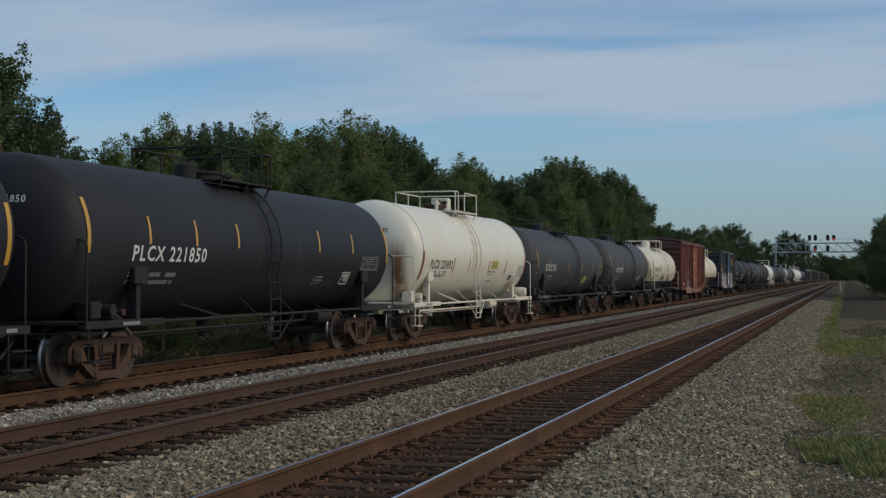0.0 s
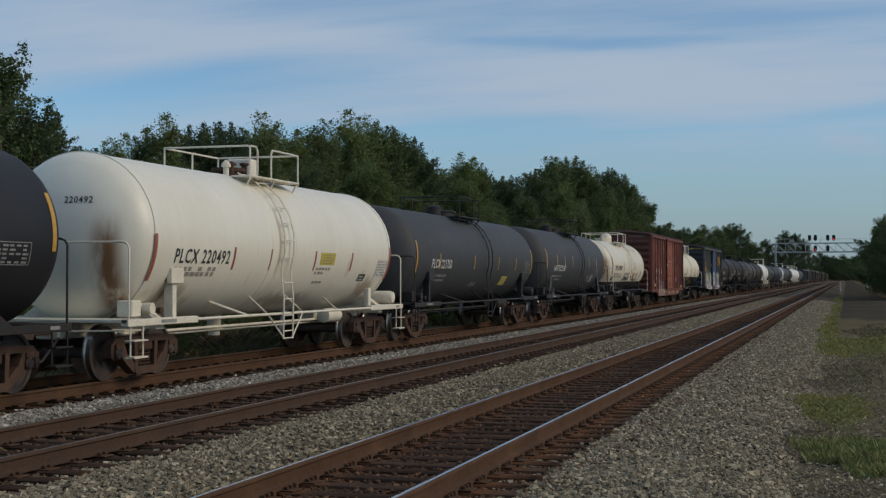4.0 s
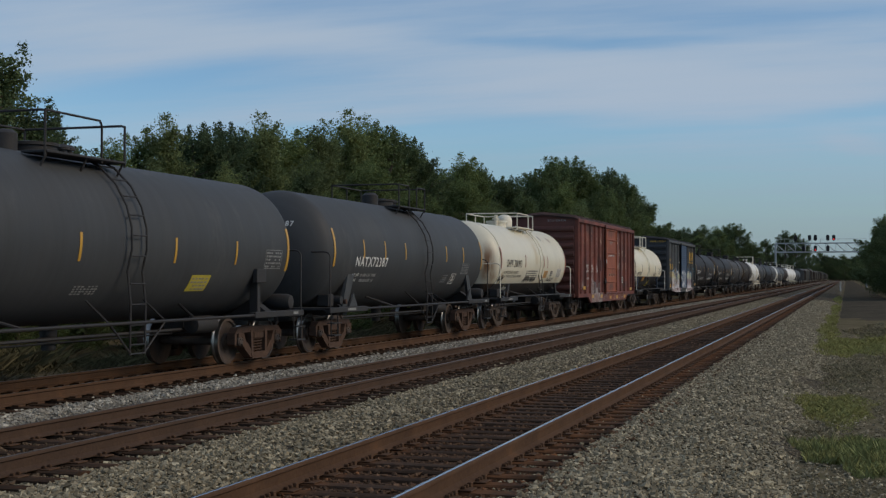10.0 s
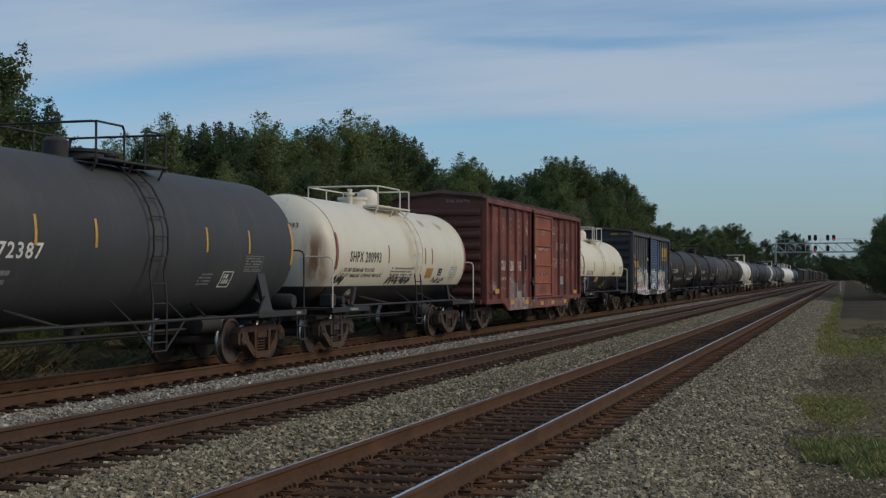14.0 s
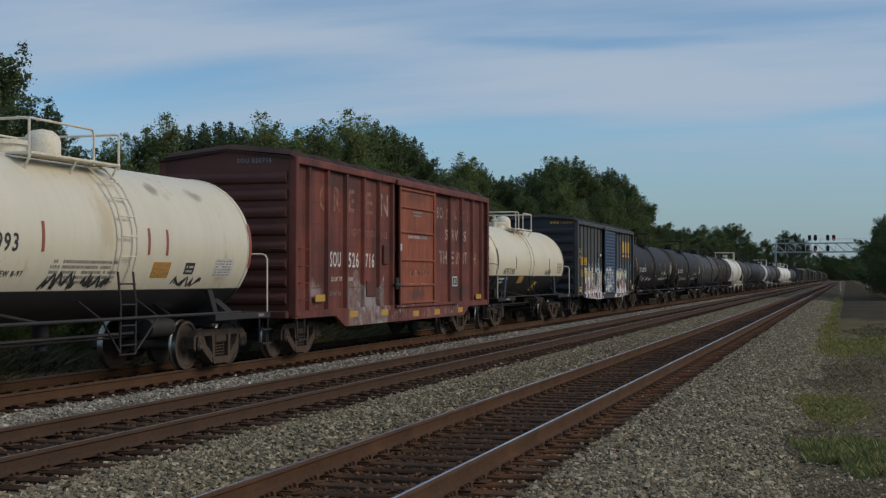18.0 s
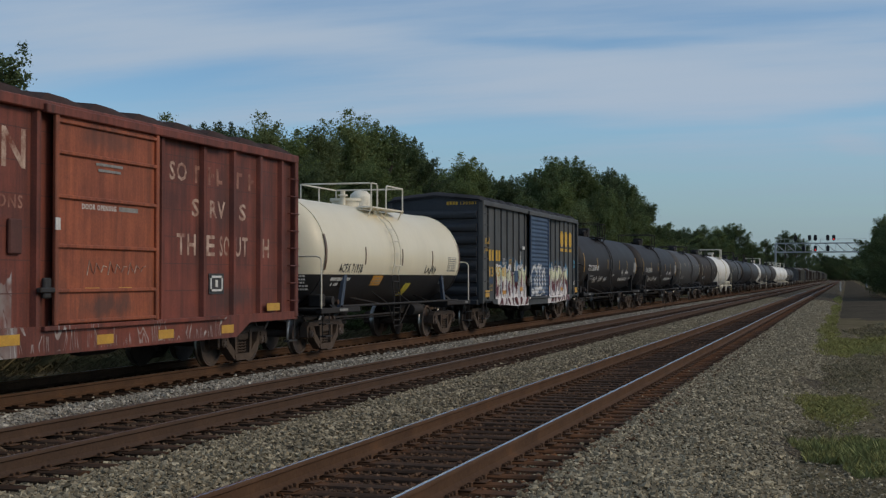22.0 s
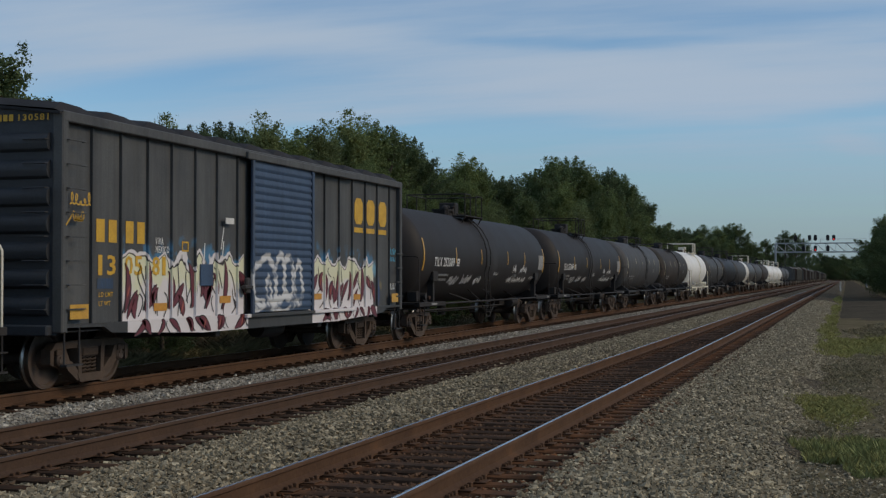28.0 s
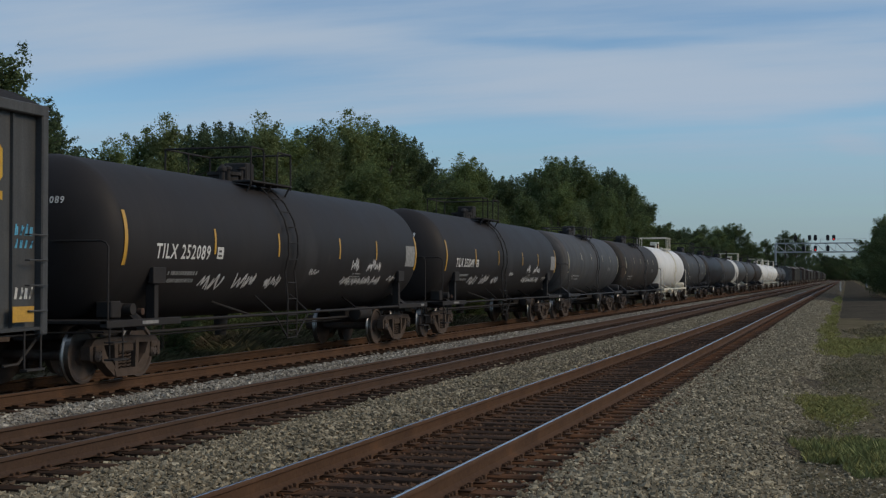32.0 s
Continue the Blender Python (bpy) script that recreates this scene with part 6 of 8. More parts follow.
# shades and paints of the cars further back: centre, half truck spacing, tank half length, radius, paint, railing
def build_far_cars():
    band = banded("black_tank_with_white_end", (0.05, 0.05, 0.052), (0.66, 0.66, 0.64), -4.6)
    far = (
        (185.0, 5.6, 6.3, 1.40, DUSTY_TANK, DARK_METAL, "weathered pale grey tank car"), (200.3, 5.6, 6.3, 1.40, BROWN_TANK, DARK_METAL, "brown-stained dark grey tank car"),
        (214.6, 4.8, 5.6, 1.40, FAR_WHITE, WHITE_METAL, "white tank car with tall white railing"), (229.6, 5.6, 6.2, 1.40, GREY_TANK, DARK_METAL, "plain dark grey tank car"),
        (245.0, 5.6, 6.2, 1.40, BLACK_TANK, DARK_METAL, "plain black tank car"), (260.4, 5.6, 6.2, 1.40, GREY_TANK, DARK_METAL, "plain dark grey tank car"),
        (275.8, 5.6, 6.2, 1.40, band, WHITE_METAL, "black tank car with one white end"), (291.2, 5.6, 6.2, 1.40, GREY_TANK, DARK_METAL, "plain dark grey tank car"),
        (306.6, 5.6, 6.2, 1.40, BROWN_TANK, DARK_METAL, "brown-stained dark grey tank car"), (321.4, 5.0, 5.6, 1.40, FAR_WHITE, WHITE_METAL, "white tank car with tall white railing"),
        (336.2, 5.0, 5.6, 1.40, FAR_WHITE, WHITE_METAL, "white tank car with tall white railing"), (351.2, 5.0, 5.6, 1.40, FAR_WHITE, WHITE_METAL, "white tank car with tall white railing"),
        (366.6, 5.6, 6.2, 1.40, DUSTY_TANK, DARK_METAL, "weathered pale grey tank car"), (382.0, 5.6, 6.2, 1.40, GREY_TANK, DARK_METAL, "plain dark grey tank car"))
    for S, tc, half, R, paint, metal, lab in far:
        dark = metal is DARK_METAL
        near = S < 235
        placed(tank_car(S, tc, R, 2.36, half, paint, metal, lab, gear=GEAR_DARK, strips=mids((-3.4, -1.0, 1.9, 4.0)) if near and dark else (), strip=LIGHT_STRIP, end_strips=near and dark,
                        ladder_y=0.2, plat=(-1.0, 1.1), rolling=near, detail=1 if near else 0, rail_h=0.30 if dark and S < 204 else 0.68, fittings="box",
                        extra=marks_dark(-5.2, [(3.2, 4.0, -14, -4, GREY_PANEL, 3, LETTER_GREY)]) if near and dark else None), S)
    hopper_mats = [mat("rust_brown_car_paint", (0.075, 0.046, 0.033), (0.055, 0.038, 0.030), 0.8, scale=0.8), mat("grey_car_paint", (0.11, 0.105, 0.098), (0.075, 0.073, 0.067), 0.7, scale=0.8),
                   mat("tan_car_paint", (0.19, 0.165, 0.125), (0.14, 0.125, 0.098), 0.7, scale=0.8)]
    S, i = 399.0, 0
    rnd = random.Random(77)
    while S < 900:
        L = rnd.choice((14.6, 16.6, 17.4))
        placed(far_box(S + L / 2, L / 2, rnd.choice(hopper_mats), rnd.uniform(4.0, 4.6)), S + L / 2)
        S += L
        i += 1


def far_box(S, half, m, top):
    """A freight car far down the train: body with posts, sloped hopper bays, trucks."""
    car = thing("hopper_car", "covered hopper car far along the freight train", "hopper car", "cars of the freight train", pose(TRACK_3, S, 0))
    h = half - 0.9
    s = Shape()
    s.prism([(-1.55, 1.2), (1.55, 1.2), (1.55, top - 0.4), (0.9, top), (-0.9, top), (-1.55, top - 0.4)], -h, h, plane="xz")
    part("body", s, m, car)
    for j in range(9):
        y = -h + 2 * h * j / 8
        part("side_post", Shape().box(1.55, 1.63, y - 0.06, y + 0.06, 1.1, top - 0.42), m, car)
    for q in (-1, 0, 1):
        part("hopper_bay", Shape().prism([(q * h * 0.45 - 1.6, 1.2), (q * h * 0.45 + 1.6, 1.2), (q * h * 0.45 + 0.4, 0.4), (q * h * 0.45 - 0.4, 0.4)], -1.1, 1.1), m, car)
    for q in (-1, 1):
        truck(car, q * (h - 1.0), GEAR_DARK, False)
        coupler(car, q * h, q, TRUCK_DARK)
    return car


# ---------------------------------------------------------------- box cars
def box_paint(name, a, b, patches, graffiti=(), rough=0.65, fills=(), rings=(), runs=0.16):
    """Weathered car-side paint with rust, worn patches, and sprayed graffiti where graffiti = (y0, y1, z0, z1, ...)."""
    m = mat(name, a, b, rough, scale=0.9, fine=30, bump=0.08, stain=patches, stain_amount=0.45, streak=0.8, runs=runs)
    if not (graffiti or fills or rings):
        return m
    nt = m.node_tree
    N, L = nt.nodes.new, nt.links.new
    p = nt.nodes["Principled BSDF"]
    base = p.inputs["Base Color"].links[0].from_socket
    co, sep = N("ShaderNodeTexCoord"), N("ShaderNodeSeparateXYZ")
    L(co.outputs["Object"], sep.inputs[0])

    def ramp(src, a0, a1, lo=0.0, hi=1.0):
        r = N("ShaderNodeMapRange")
        r.inputs[1].default_value, r.inputs[2].default_value, r.inputs[3].default_value, r.inputs[4].default_value = a0, a1, lo, hi
        L(src, r.inputs[0])
        return r.outputs[0]

    def times(x, y, op="MULTIPLY"):
        q = N("ShaderNodeMath"); q.operation = op
        L(x, q.inputs[0])
        if isinstance(y, (int, float)):
            q.inputs[1].default_value = y
        else:
            L(y, q.inputs[1])
        return q.outputs[0]
    flat = N("ShaderNodeMapping"); flat.inputs["Scale"].default_value = (0, 1.0, 0.42)
    L(co.outputs["Object"], flat.inputs[0])
    for y0, y1, z0, z1, fill, second, edge, sc, seed in graffiti:
        off = N("ShaderNodeMapping"); off.inputs["Location"].default_value = (0, seed * 3.7, seed * 1.9)
        L(flat.outputs[0], off.inputs[0])
        wob = N("ShaderNodeTexNoise"); wob.inputs["Scale"].default_value = 2.3; wob.inputs["Detail"].default_value = 1.5
        L(off.outputs[0], wob.inputs["Vector"])
        wv = N("ShaderNodeVectorMath"); wv.operation = "MULTIPLY_ADD"; wv.inputs[1].default_value = (0, 1.15, 0.5)
        L(wob.outputs["Color"], wv.inputs[0]); L(off.outputs[0], wv.inputs[2])
        sy = N("ShaderNodeSeparateXYZ"); L(wv.outputs[0], sy.inputs[0])
        ph = times(times(sy.outputs["Y"], sc), times(sy.outputs["Z"], sc * 0.55), "ADD")
        wave = N("ShaderNodeMath"); wave.operation = "SINE"; L(times(ph, 6.283), wave.inputs[0])
        blot = N("ShaderNodeTexNoise"); blot.inputs["Scale"].default_value = 2.4; blot.inputs["Detail"].default_value = 1.5
        L(off.outputs[0], blot.inputs["Vector"])
        v = times(wave.outputs[0], ramp(blot.outputs[0], 0.3, 0.7, -0.75, 0.75), "ADD")
        pale = N("ShaderNodeMix"); pale.data_type = "RGBA"; pale.inputs["A"].default_value, pale.inputs["B"].default_value = (0.66, 0.62, 0.60, 1) if edge[2] < 0.3 and fill[2] > 0.45 else (*fill, 1), (*fill, 1)
        L(ramp(sep.outputs["Z"], z0 + 0.45 * (z1 - z0), z0 + 0.6 * (z1 - z0)), pale.inputs["Factor"])
        low = times(ramp(sep.outputs["Z"], z0, z1, -0.10, 0.45), v, "ADD")
        c1 = N("ShaderNodeMix"); c1.data_type = "RGBA"; c1.inputs["B"].default_value = (*second, 1)
        L(pale.outputs["Result"], c1.inputs["A"]); L(ramp(low, -0.54, -0.58), c1.inputs["Factor"])
        line = N("ShaderNodeMath"); line.operation = "ABSOLUTE"; L(times(low, 0.50, "ADD"), line.inputs[0])
        c2 = N("ShaderNodeMix"); c2.data_type = "RGBA"; c2.inputs["B"].default_value = (*edge, 1)
        L(ramp(line.outputs[0], 0.15, 0.10), c2.inputs["Factor"]); L(c1.outputs["Result"], c2.inputs["A"])
        top = N("ShaderNodeTexNoise"); top.inputs["Scale"].default_value = 2.2; top.inputs["Detail"].default_value = 2
        tm = N("ShaderNodeMapping"); tm.inputs["Scale"].default_value = (0, 1, 0.15); tm.inputs["Location"].default_value = (0, seed, 0)
        L(co.outputs["Object"], tm.inputs[0]); L(tm.outputs[0], top.inputs["Vector"])
        lift = times(ramp(top.outputs[0], 0.3, 0.7, -0.30, 0.30), sep.outputs["Z"], "ADD")
        mask = times(times(ramp(lift, z1 + 0.01, z1 - 0.01), ramp(sep.outputs["Z"], z0, z0 + 0.02)), times(ramp(sep.outputs["Y"], y0, y0 + 0.03), ramp(sep.outputs["Y"], y1, y1 - 0.03)))
        mask = times(mask, ramp(sep.outputs["X"], 1.40, 1.45))
        worn = N("ShaderNodeTexNoise"); worn.inputs["Scale"].default_value = 3.2; worn.inputs["Detail"].default_value = 6
        L(co.outputs["Object"], worn.inputs["Vector"])
        mask = times(mask, ramp(worn.outputs[0], 0.36, 0.60, 0.2, 0.95))
        if edge[2] > 0.3:       # outline style: only the outlines are sprayed
            mask = times(mask, ramp(line.outputs[0], 0.26, 0.16))
        mx = N("ShaderNodeMix"); mx.data_type = "RGBA"
        L(mask, mx.inputs["Factor"]); L(base, mx.inputs["A"]); L(c2.outputs["Result"], mx.inputs["B"])
        base = mx.outputs["Result"]

    def over(colour, factor):
        q = N("ShaderNodeMix"); q.data_type = "RGBA"; q.inputs["B"].default_value = (*colour, 1)
        L(base, q.inputs["A"]); L(factor, q.inputs["Factor"])
        return q.outputs["Result"]
    near_side = ramp(sep.outputs["X"], 1.40, 1.45)
    wob = N("ShaderNodeTexNoise"); wob.inputs["Scale"].default_value = 1.9; wob.inputs["Detail"].default_value = 2
    L(co.outputs["Object"], wob.inputs["Vector"])
    cen = N("ShaderNodeVectorMath"); cen.operation = "SUBTRACT"; cen.inputs[1].default_value = (0.5, 0.5, 0.5)
    L(wob.outputs["Color"], cen.inputs[0])
    bent = N("ShaderNodeVectorMath"); bent.operation = "MULTIPLY_ADD"; bent.inputs[1].default_value = (0, 0.34, 0.30)
    L(cen.outputs[0], bent.inputs[0]); L(co.outputs["Object"], bent.inputs[2])
    cloudy = N("ShaderNodeTexNoise"); cloudy.inputs["Scale"].default_value = 2.6; cloudy.inputs["Detail"].default_value = 3
    L(co.outputs["Object"], cloudy.inputs["Vector"])
    # filled pieces: blue mist above, white rim, cream letters that turn white below
    for y0, y1, z0, z1 in fills:
        span = times(ramp(sep.outputs["Y"], y0 - 0.01, y0 + 0.01), ramp(sep.outputs["Y"], y1 + 0.01, y1 - 0.01))
        span = times(span, near_side)
        teeth = N("ShaderNodeMath"); teeth.operation = "PINGPONG"; teeth.inputs[1].default_value = 0.31
        L(times(sep.outputs["Y"], 20.0, "ADD"), teeth.inputs[0])
        bump_z = times(times(teeth.outputs[0], 0.5), ramp(wob.outputs[0], 0.35, 0.65, 0.0, 0.26), "ADD")
        lift = times(sep.outputs["Z"], bump_z, "ADD")
        mist = times(times(ramp(lift, z1 + 0.66, z1 + 0.36), ramp(cloudy.outputs[0], 0.49, 0.60)), span)
        base = over((0.055, 0.19, 0.34), times(times(mist, ramp(lift, z1 + 0.05, z1 + 0.2)), 0.85))
        body = times(times(ramp(lift, z1 + 0.31, z1 + 0.29), ramp(sep.outputs["Z"], z0, z0 + 0.01)), span)
        base = over((0.64, 0.61, 0.62), body)
        base = over((0.64, 0.64, 0.46), times(times(body, ramp(lift, z1 + 0.23, z1 + 0.21)), ramp(lift, 1.72, 1.9)))
        base = over((0.03, 0.022, 0.025), times(body, times(ramp(lift, z1 + 0.235, z1 + 0.22), ramp(lift, z1 + 0.19, z1 + 0.205))))
    for y, z, ra, rb, wide in rings:
        sub = N("ShaderNodeVectorMath"); sub.operation = "SUBTRACT"; sub.inputs[1].default_value = (0, y, z)
        L(bent.outputs[0], sub.inputs[0])
        sq = N("ShaderNodeVectorMath"); sq.operation = "MULTIPLY"; sq.inputs[1].default_value = (0, 1 / ra, 1 / rb)
        L(sub.outputs[0], sq.inputs[0])
        ln = N("ShaderNodeVectorMath"); ln.operation = "LENGTH"; L(sq.outputs[0], ln.inputs[0])
        off = N("ShaderNodeMath"); off.operation = "ABSOLUTE"; L(times(ln.outputs["Value"], -1.0, "ADD"), off.inputs[0])
        k = wide / min(ra, rb)
        base = over((0.56, 0.57, 0.58), times(times(ramp(off.outputs[0], k, k * 0.45), near_side), ramp(cloudy.outputs[0], 0.34, 0.46, 0.1, 0.95)))
    L(base, p.inputs["Base Color"])
    return m


def box_car(S, half, tc, eave, peak, side_mat, end_mat, door_mat, roof_mat, door_y, posts, label, style, extra, post_mat=None):
    car = thing("box_car", label, "box car", "cars of the freight train", pose(TRACK_3, S, 0))
    w, floor = 1.50, 1.02
    # inner shell walls
    d0, d1 = door_y
    for sx in (1, -1):
        part("side_wall", Shape().box(*sorted((sx * (w - 0.05), sx * w)), -half + 0.02, half - 0.02, floor - 0.1, eave, 0), side_mat, car)
        if style == "red":
            for k in range(1, 7):
                part("sheet_seam", Shape().box(*sorted((sx * (w - 0.01), sx * (w + 0.003))), -half + 0.1, half - 0.1, floor + 0.47 * k, floor + 0.47 * k + 0.016), end_mat, car)
        part("top_chord", Shape().box(*sorted((sx * (w - 0.02), sx * (w + 0.125))), -half + 0.006, half - 0.006, eave - 0.16, eave, 0, 0.015), side_mat, car)
        if style == "red":
            s = Shape()
            e = half - 0.006
            s.prism([(-e, floor - 0.16), (-e, floor), (e, floor), (e, floor - 0.16), (half - 2.3, floor - 0.16), (half - 2.9, 0.60), (-half + 2.9, 0.60), (-half + 2.3, floor - 0.16)],
                    *sorted((sx * (w + 0.02), sx * (w + 0.10))))
        else:
            s = Shape()
            e = half - 0.006
            s.prism([(-e, floor - 0.04), (-e, floor), (e, floor), (e, floor - 0.04), (half - 1.2, floor - 0.06), (half - 1.42, 0.86), (half - 4.5, 0.74), (-half + 4.5, 0.74), (-half + 1.42, 0.86), (-half + 1.2, floor - 0.06)],
                    *sorted((sx * (w + 0.02), sx * (w + 0.10))))
        part("side_sill", s, side_mat if style == "red" else post_mat, car)
        for y in posts:
            s = Shape()
            hw = 0.085 if style == "red" else 0.024
            deep = 0.085 if style == "red" else 0.045
            s.prism([(sx * w, y - hw), (sx * (w + deep), y - hw * 0.6), (sx * (w + deep), y + hw * 0.6), (sx * w, y + hw)], floor - 0.02, eave - 0.15, plane="xy")
            part("side_post", s, side_mat if style == "red" else post_mat, car)
        for q in (-1, 1):
            part("corner_post", Shape().box(*sorted((sx * (w - 0.06), sx * (w + 0.12))), *sorted((q * half, q * (half - 0.16))), floor - 0.12, eave - 0.02, 0, 0.02), side_mat, car)
    # doors
    for sx in (1, -1):
        x = sx * (w + 0.09)
        s = Shape()
        s.box(*sorted((x, x + sx * 0.03)), d0, d1, floor + 0.02, eave - 0.17, 0, 0.01)
        door = part("door", s, door_mat, car)
        h = eave - 0.19 - floor
        if style == "red":
            for z in (1.04, 1.50, 2.16, 2.89, 3.54, 4.0):
                part("door_rib", Shape().box(*sorted((x + sx * 0.03, x + sx * 0.075)), d0 + 0.02, d1 - 0.02, z, z + 0.06, 0, 0.012), door_mat, door)
        else:
            n = 19
            for i in range(n):
                z = floor + 0.06 + (h - 0.1) * i / n
                s = Shape()
                s.prism([(x + sx * 0.028, z), (x + sx * 0.058, z + 0.05), (x + sx * 0.058, z + 0.075), (x + sx * 0.028, z + 0.15)], d0 + 0.05, d1 - 0.05, plane="xz")
                part("door_corrugation", s, door_mat, door)
        for y in (d0, d1):
            part("door_stile", Shape().box(*sorted((x + sx * 0.02, x + sx * 0.08)), y - 0.05, y + 0.05, floor, eave - 0.17, 0, 0.012), door_mat, door)
        part("lock_handle", Shape().box(*sorted((x, x + sx * 0.10)), d0 - 0.42, d0 - 0.06, 1.50, 1.58, 0, 0.02).box(*sorted((x, x + sx * 0.07)), d0 - 0.30, d0 - 0.12, 1.42, 1.72, 0, 0.02), DARK_METAL, door)
        part("door_track", Shape().box(*sorted((sx * (w + 0.1), sx * (w + 0.19))), d0 - 0.3, d1 + 2.6, eave - 0.19, eave - 0.05, 0, 0.015), side_mat, car)
        part("door_track", Shape().box(*sorted((sx * (w + 0.1), sx * (w + 0.17))), d0 - 0.3, d1 + 2.6, floor - 0.07, floor + 0.0, 0, 0.01), side_mat if style == "red" else post_mat, car)
    # corrugated ends
    for q in (-1, 1):
        y = q * half
        part("end_wall", Shape().prism([(-w, floor - 0.15), (w, floor - 0.15), (w, eave), (0, peak - 0.04), (-w, eave)], *sorted((y - q * 0.06, y - q * 0.01)), plane="xz"), end_mat, car)
        n = 8 if style == "red" else 7
        top = eave - 0.35
        for i in range(n):
            z = floor + 0.08 + (top - floor - 0.1) * i / (n - 0.3)
            dz = (top - floor) / n
            s = Shape()
            prof = [(0.0, 0.12), (0.07, 0.22), (0.10, 0.40), (0.10, 0.55), (0.07, 0.72), (0.0, 0.84)]
            s.prism([(y - q * 0.01 + q * d, z + dz * t) for d, t in prof], -w + 0.1, w - 0.1)
            part("end_corrugation", s, end_mat, car)
        truck(car, q * tc, GEAR_DARK, True, 0.864)
        coupler(car, q * (half + 0.05), q, TRUCK_DARK)
        part("end_sill", Shape().box(-1.45, 1.45, *sorted((y - q * 0.05, y + q * 0.14)), 0.86, 1.02, 0, 0.02), end_mat, car)
        for sx in (-1, 1):
            s = Shape()
            for yy in (y - q * 0.12, y - q * 0.52):
                s.rod((sx * 1.58, yy, 1.0), (sx * 1.58, yy, 0.42), 0.016, 6)
            s.box(sx * 1.58 - 0.06, sx * 1.58 + 0.06, *sorted((y - q * 0.1, y - q * 0.54)), 0.40, 0.43)
            part("stirrup_step", s, DARK_METAL, car)
            for i in range(9 if (q < 0) == (style == "blue") else 4):
                z = 1.25 + i * 0.36
                if z > eave - 0.2:
                    break
                part("grab_iron", Shape().tube([(sx * (w + 0.10), y - q * 0.10, z), (sx * (w + 0.17), y - q * 0.10, z), (sx * (w + 0.17), y - q * 0.54, z), (sx * (w + 0.10), y - q * 0.54, z)], 0.013, 5), side_mat, car)
                part("grab_iron", Shape().tube([(sx * 1.02, y + q * 0.05, z), (sx * 1.02, y + q * 0.13, z), (sx * 1.40, y + q * 0.13, z), (sx * 1.40, y + q * 0.05, z)], 0.013, 5), end_mat, car)
    # roof with cross ribs
    s = Shape()
    s.prism([(-w - 0.1, eave - 0.02), (0, peak), (w + 0.1, eave - 0.02), (w + 0.1, eave - 0.06), (0, peak - 0.05), (-w - 0.1, eave - 0.06)], -half - 0.06, half + 0.06, plane="xz")
    part("roof", s, roof_mat, car)
    n = 12
    wide = 2 * half / n
    for i in range(n):
        y = -half + wide * i
        s = Shape()
        rows = ((0.0, 0.0), (0.22, 0.12), (wide - 0.6, 0.10), (wide, 0.0))
        for dy, up in rows:
            s.v += [(-w - 0.06, y + dy, eave - 0.01), (-w * 0.97, y + dy, eave + 0.03 + up), (0, y + dy, peak + 0.01 + up), (w * 0.97, y + dy, eave + 0.03 + up), (w + 0.06, y + dy, eave - 0.01)]
        for r in range(3):
            for c in range(4):
                q = r * 5 + c
                s.f.append((q, q + 1, q + 6, q + 5))
                s.m.append(0)
        part("roof_panel", s, roof_mat, car)
    # floor, centre sill, brake gear
    part("floor", Shape().box(-w, w, -half + 0.1, half - 0.1, floor - 0.12, floor - 0.02), DARK_METAL, car)
    part("centre_sill", Shape().box(-0.3, 0.3, -half, half, 0.62, 0.92, 0, 0.02), DARK_METAL, car)
    part("brake_reservoir", Shape().lathe([(0, -0.6), (0.2, -0.55), (0.22, -0.4), (0.22, 0.4), (0.2, 0.55), (0, 0.6)], "y", 18, (0.7, 1.4, 0.66)), DARK_METAL, car)
    for y in (-2.4, 2.6):
        part("cross_bearer", Shape().box(-1.45, 1.45, y - 0.1, y + 0.1, 0.62, 0.92, 0, 0.02), DARK_METAL, car)
    s = Shape()
    s.lathe([(0.25, -0.015), (0.28, 0), (0.25, 0.015), (0.22, 0), (0.25, -0.015)], "y", 20, (-0.7, -half - 0.2, 2.1))
    s.rod((-0.7, -half - 0.02, 2.1), (-0.7, -half - 0.2, 2.1), 0.03, 6).rod((-0.95, -half - 0.2, 2.1), (-0.45, -half - 0.2, 2.1), 0.014, 6).rod((-0.7, -half - 0.2, 1.85), (-0.7, -half - 0.2, 2.35), 0.014, 6)
    part("brake_wheel", s, DARK_METAL, car)
    s = Shape()
    s.box(-1.25, -0.15, -half - 0.45, -half - 0.08, 1.10, 1.14, 0, 0.01)
    part("brakeman_step", s, DARK_METAL, car)
    extra(car, w, half, eave)
    return car


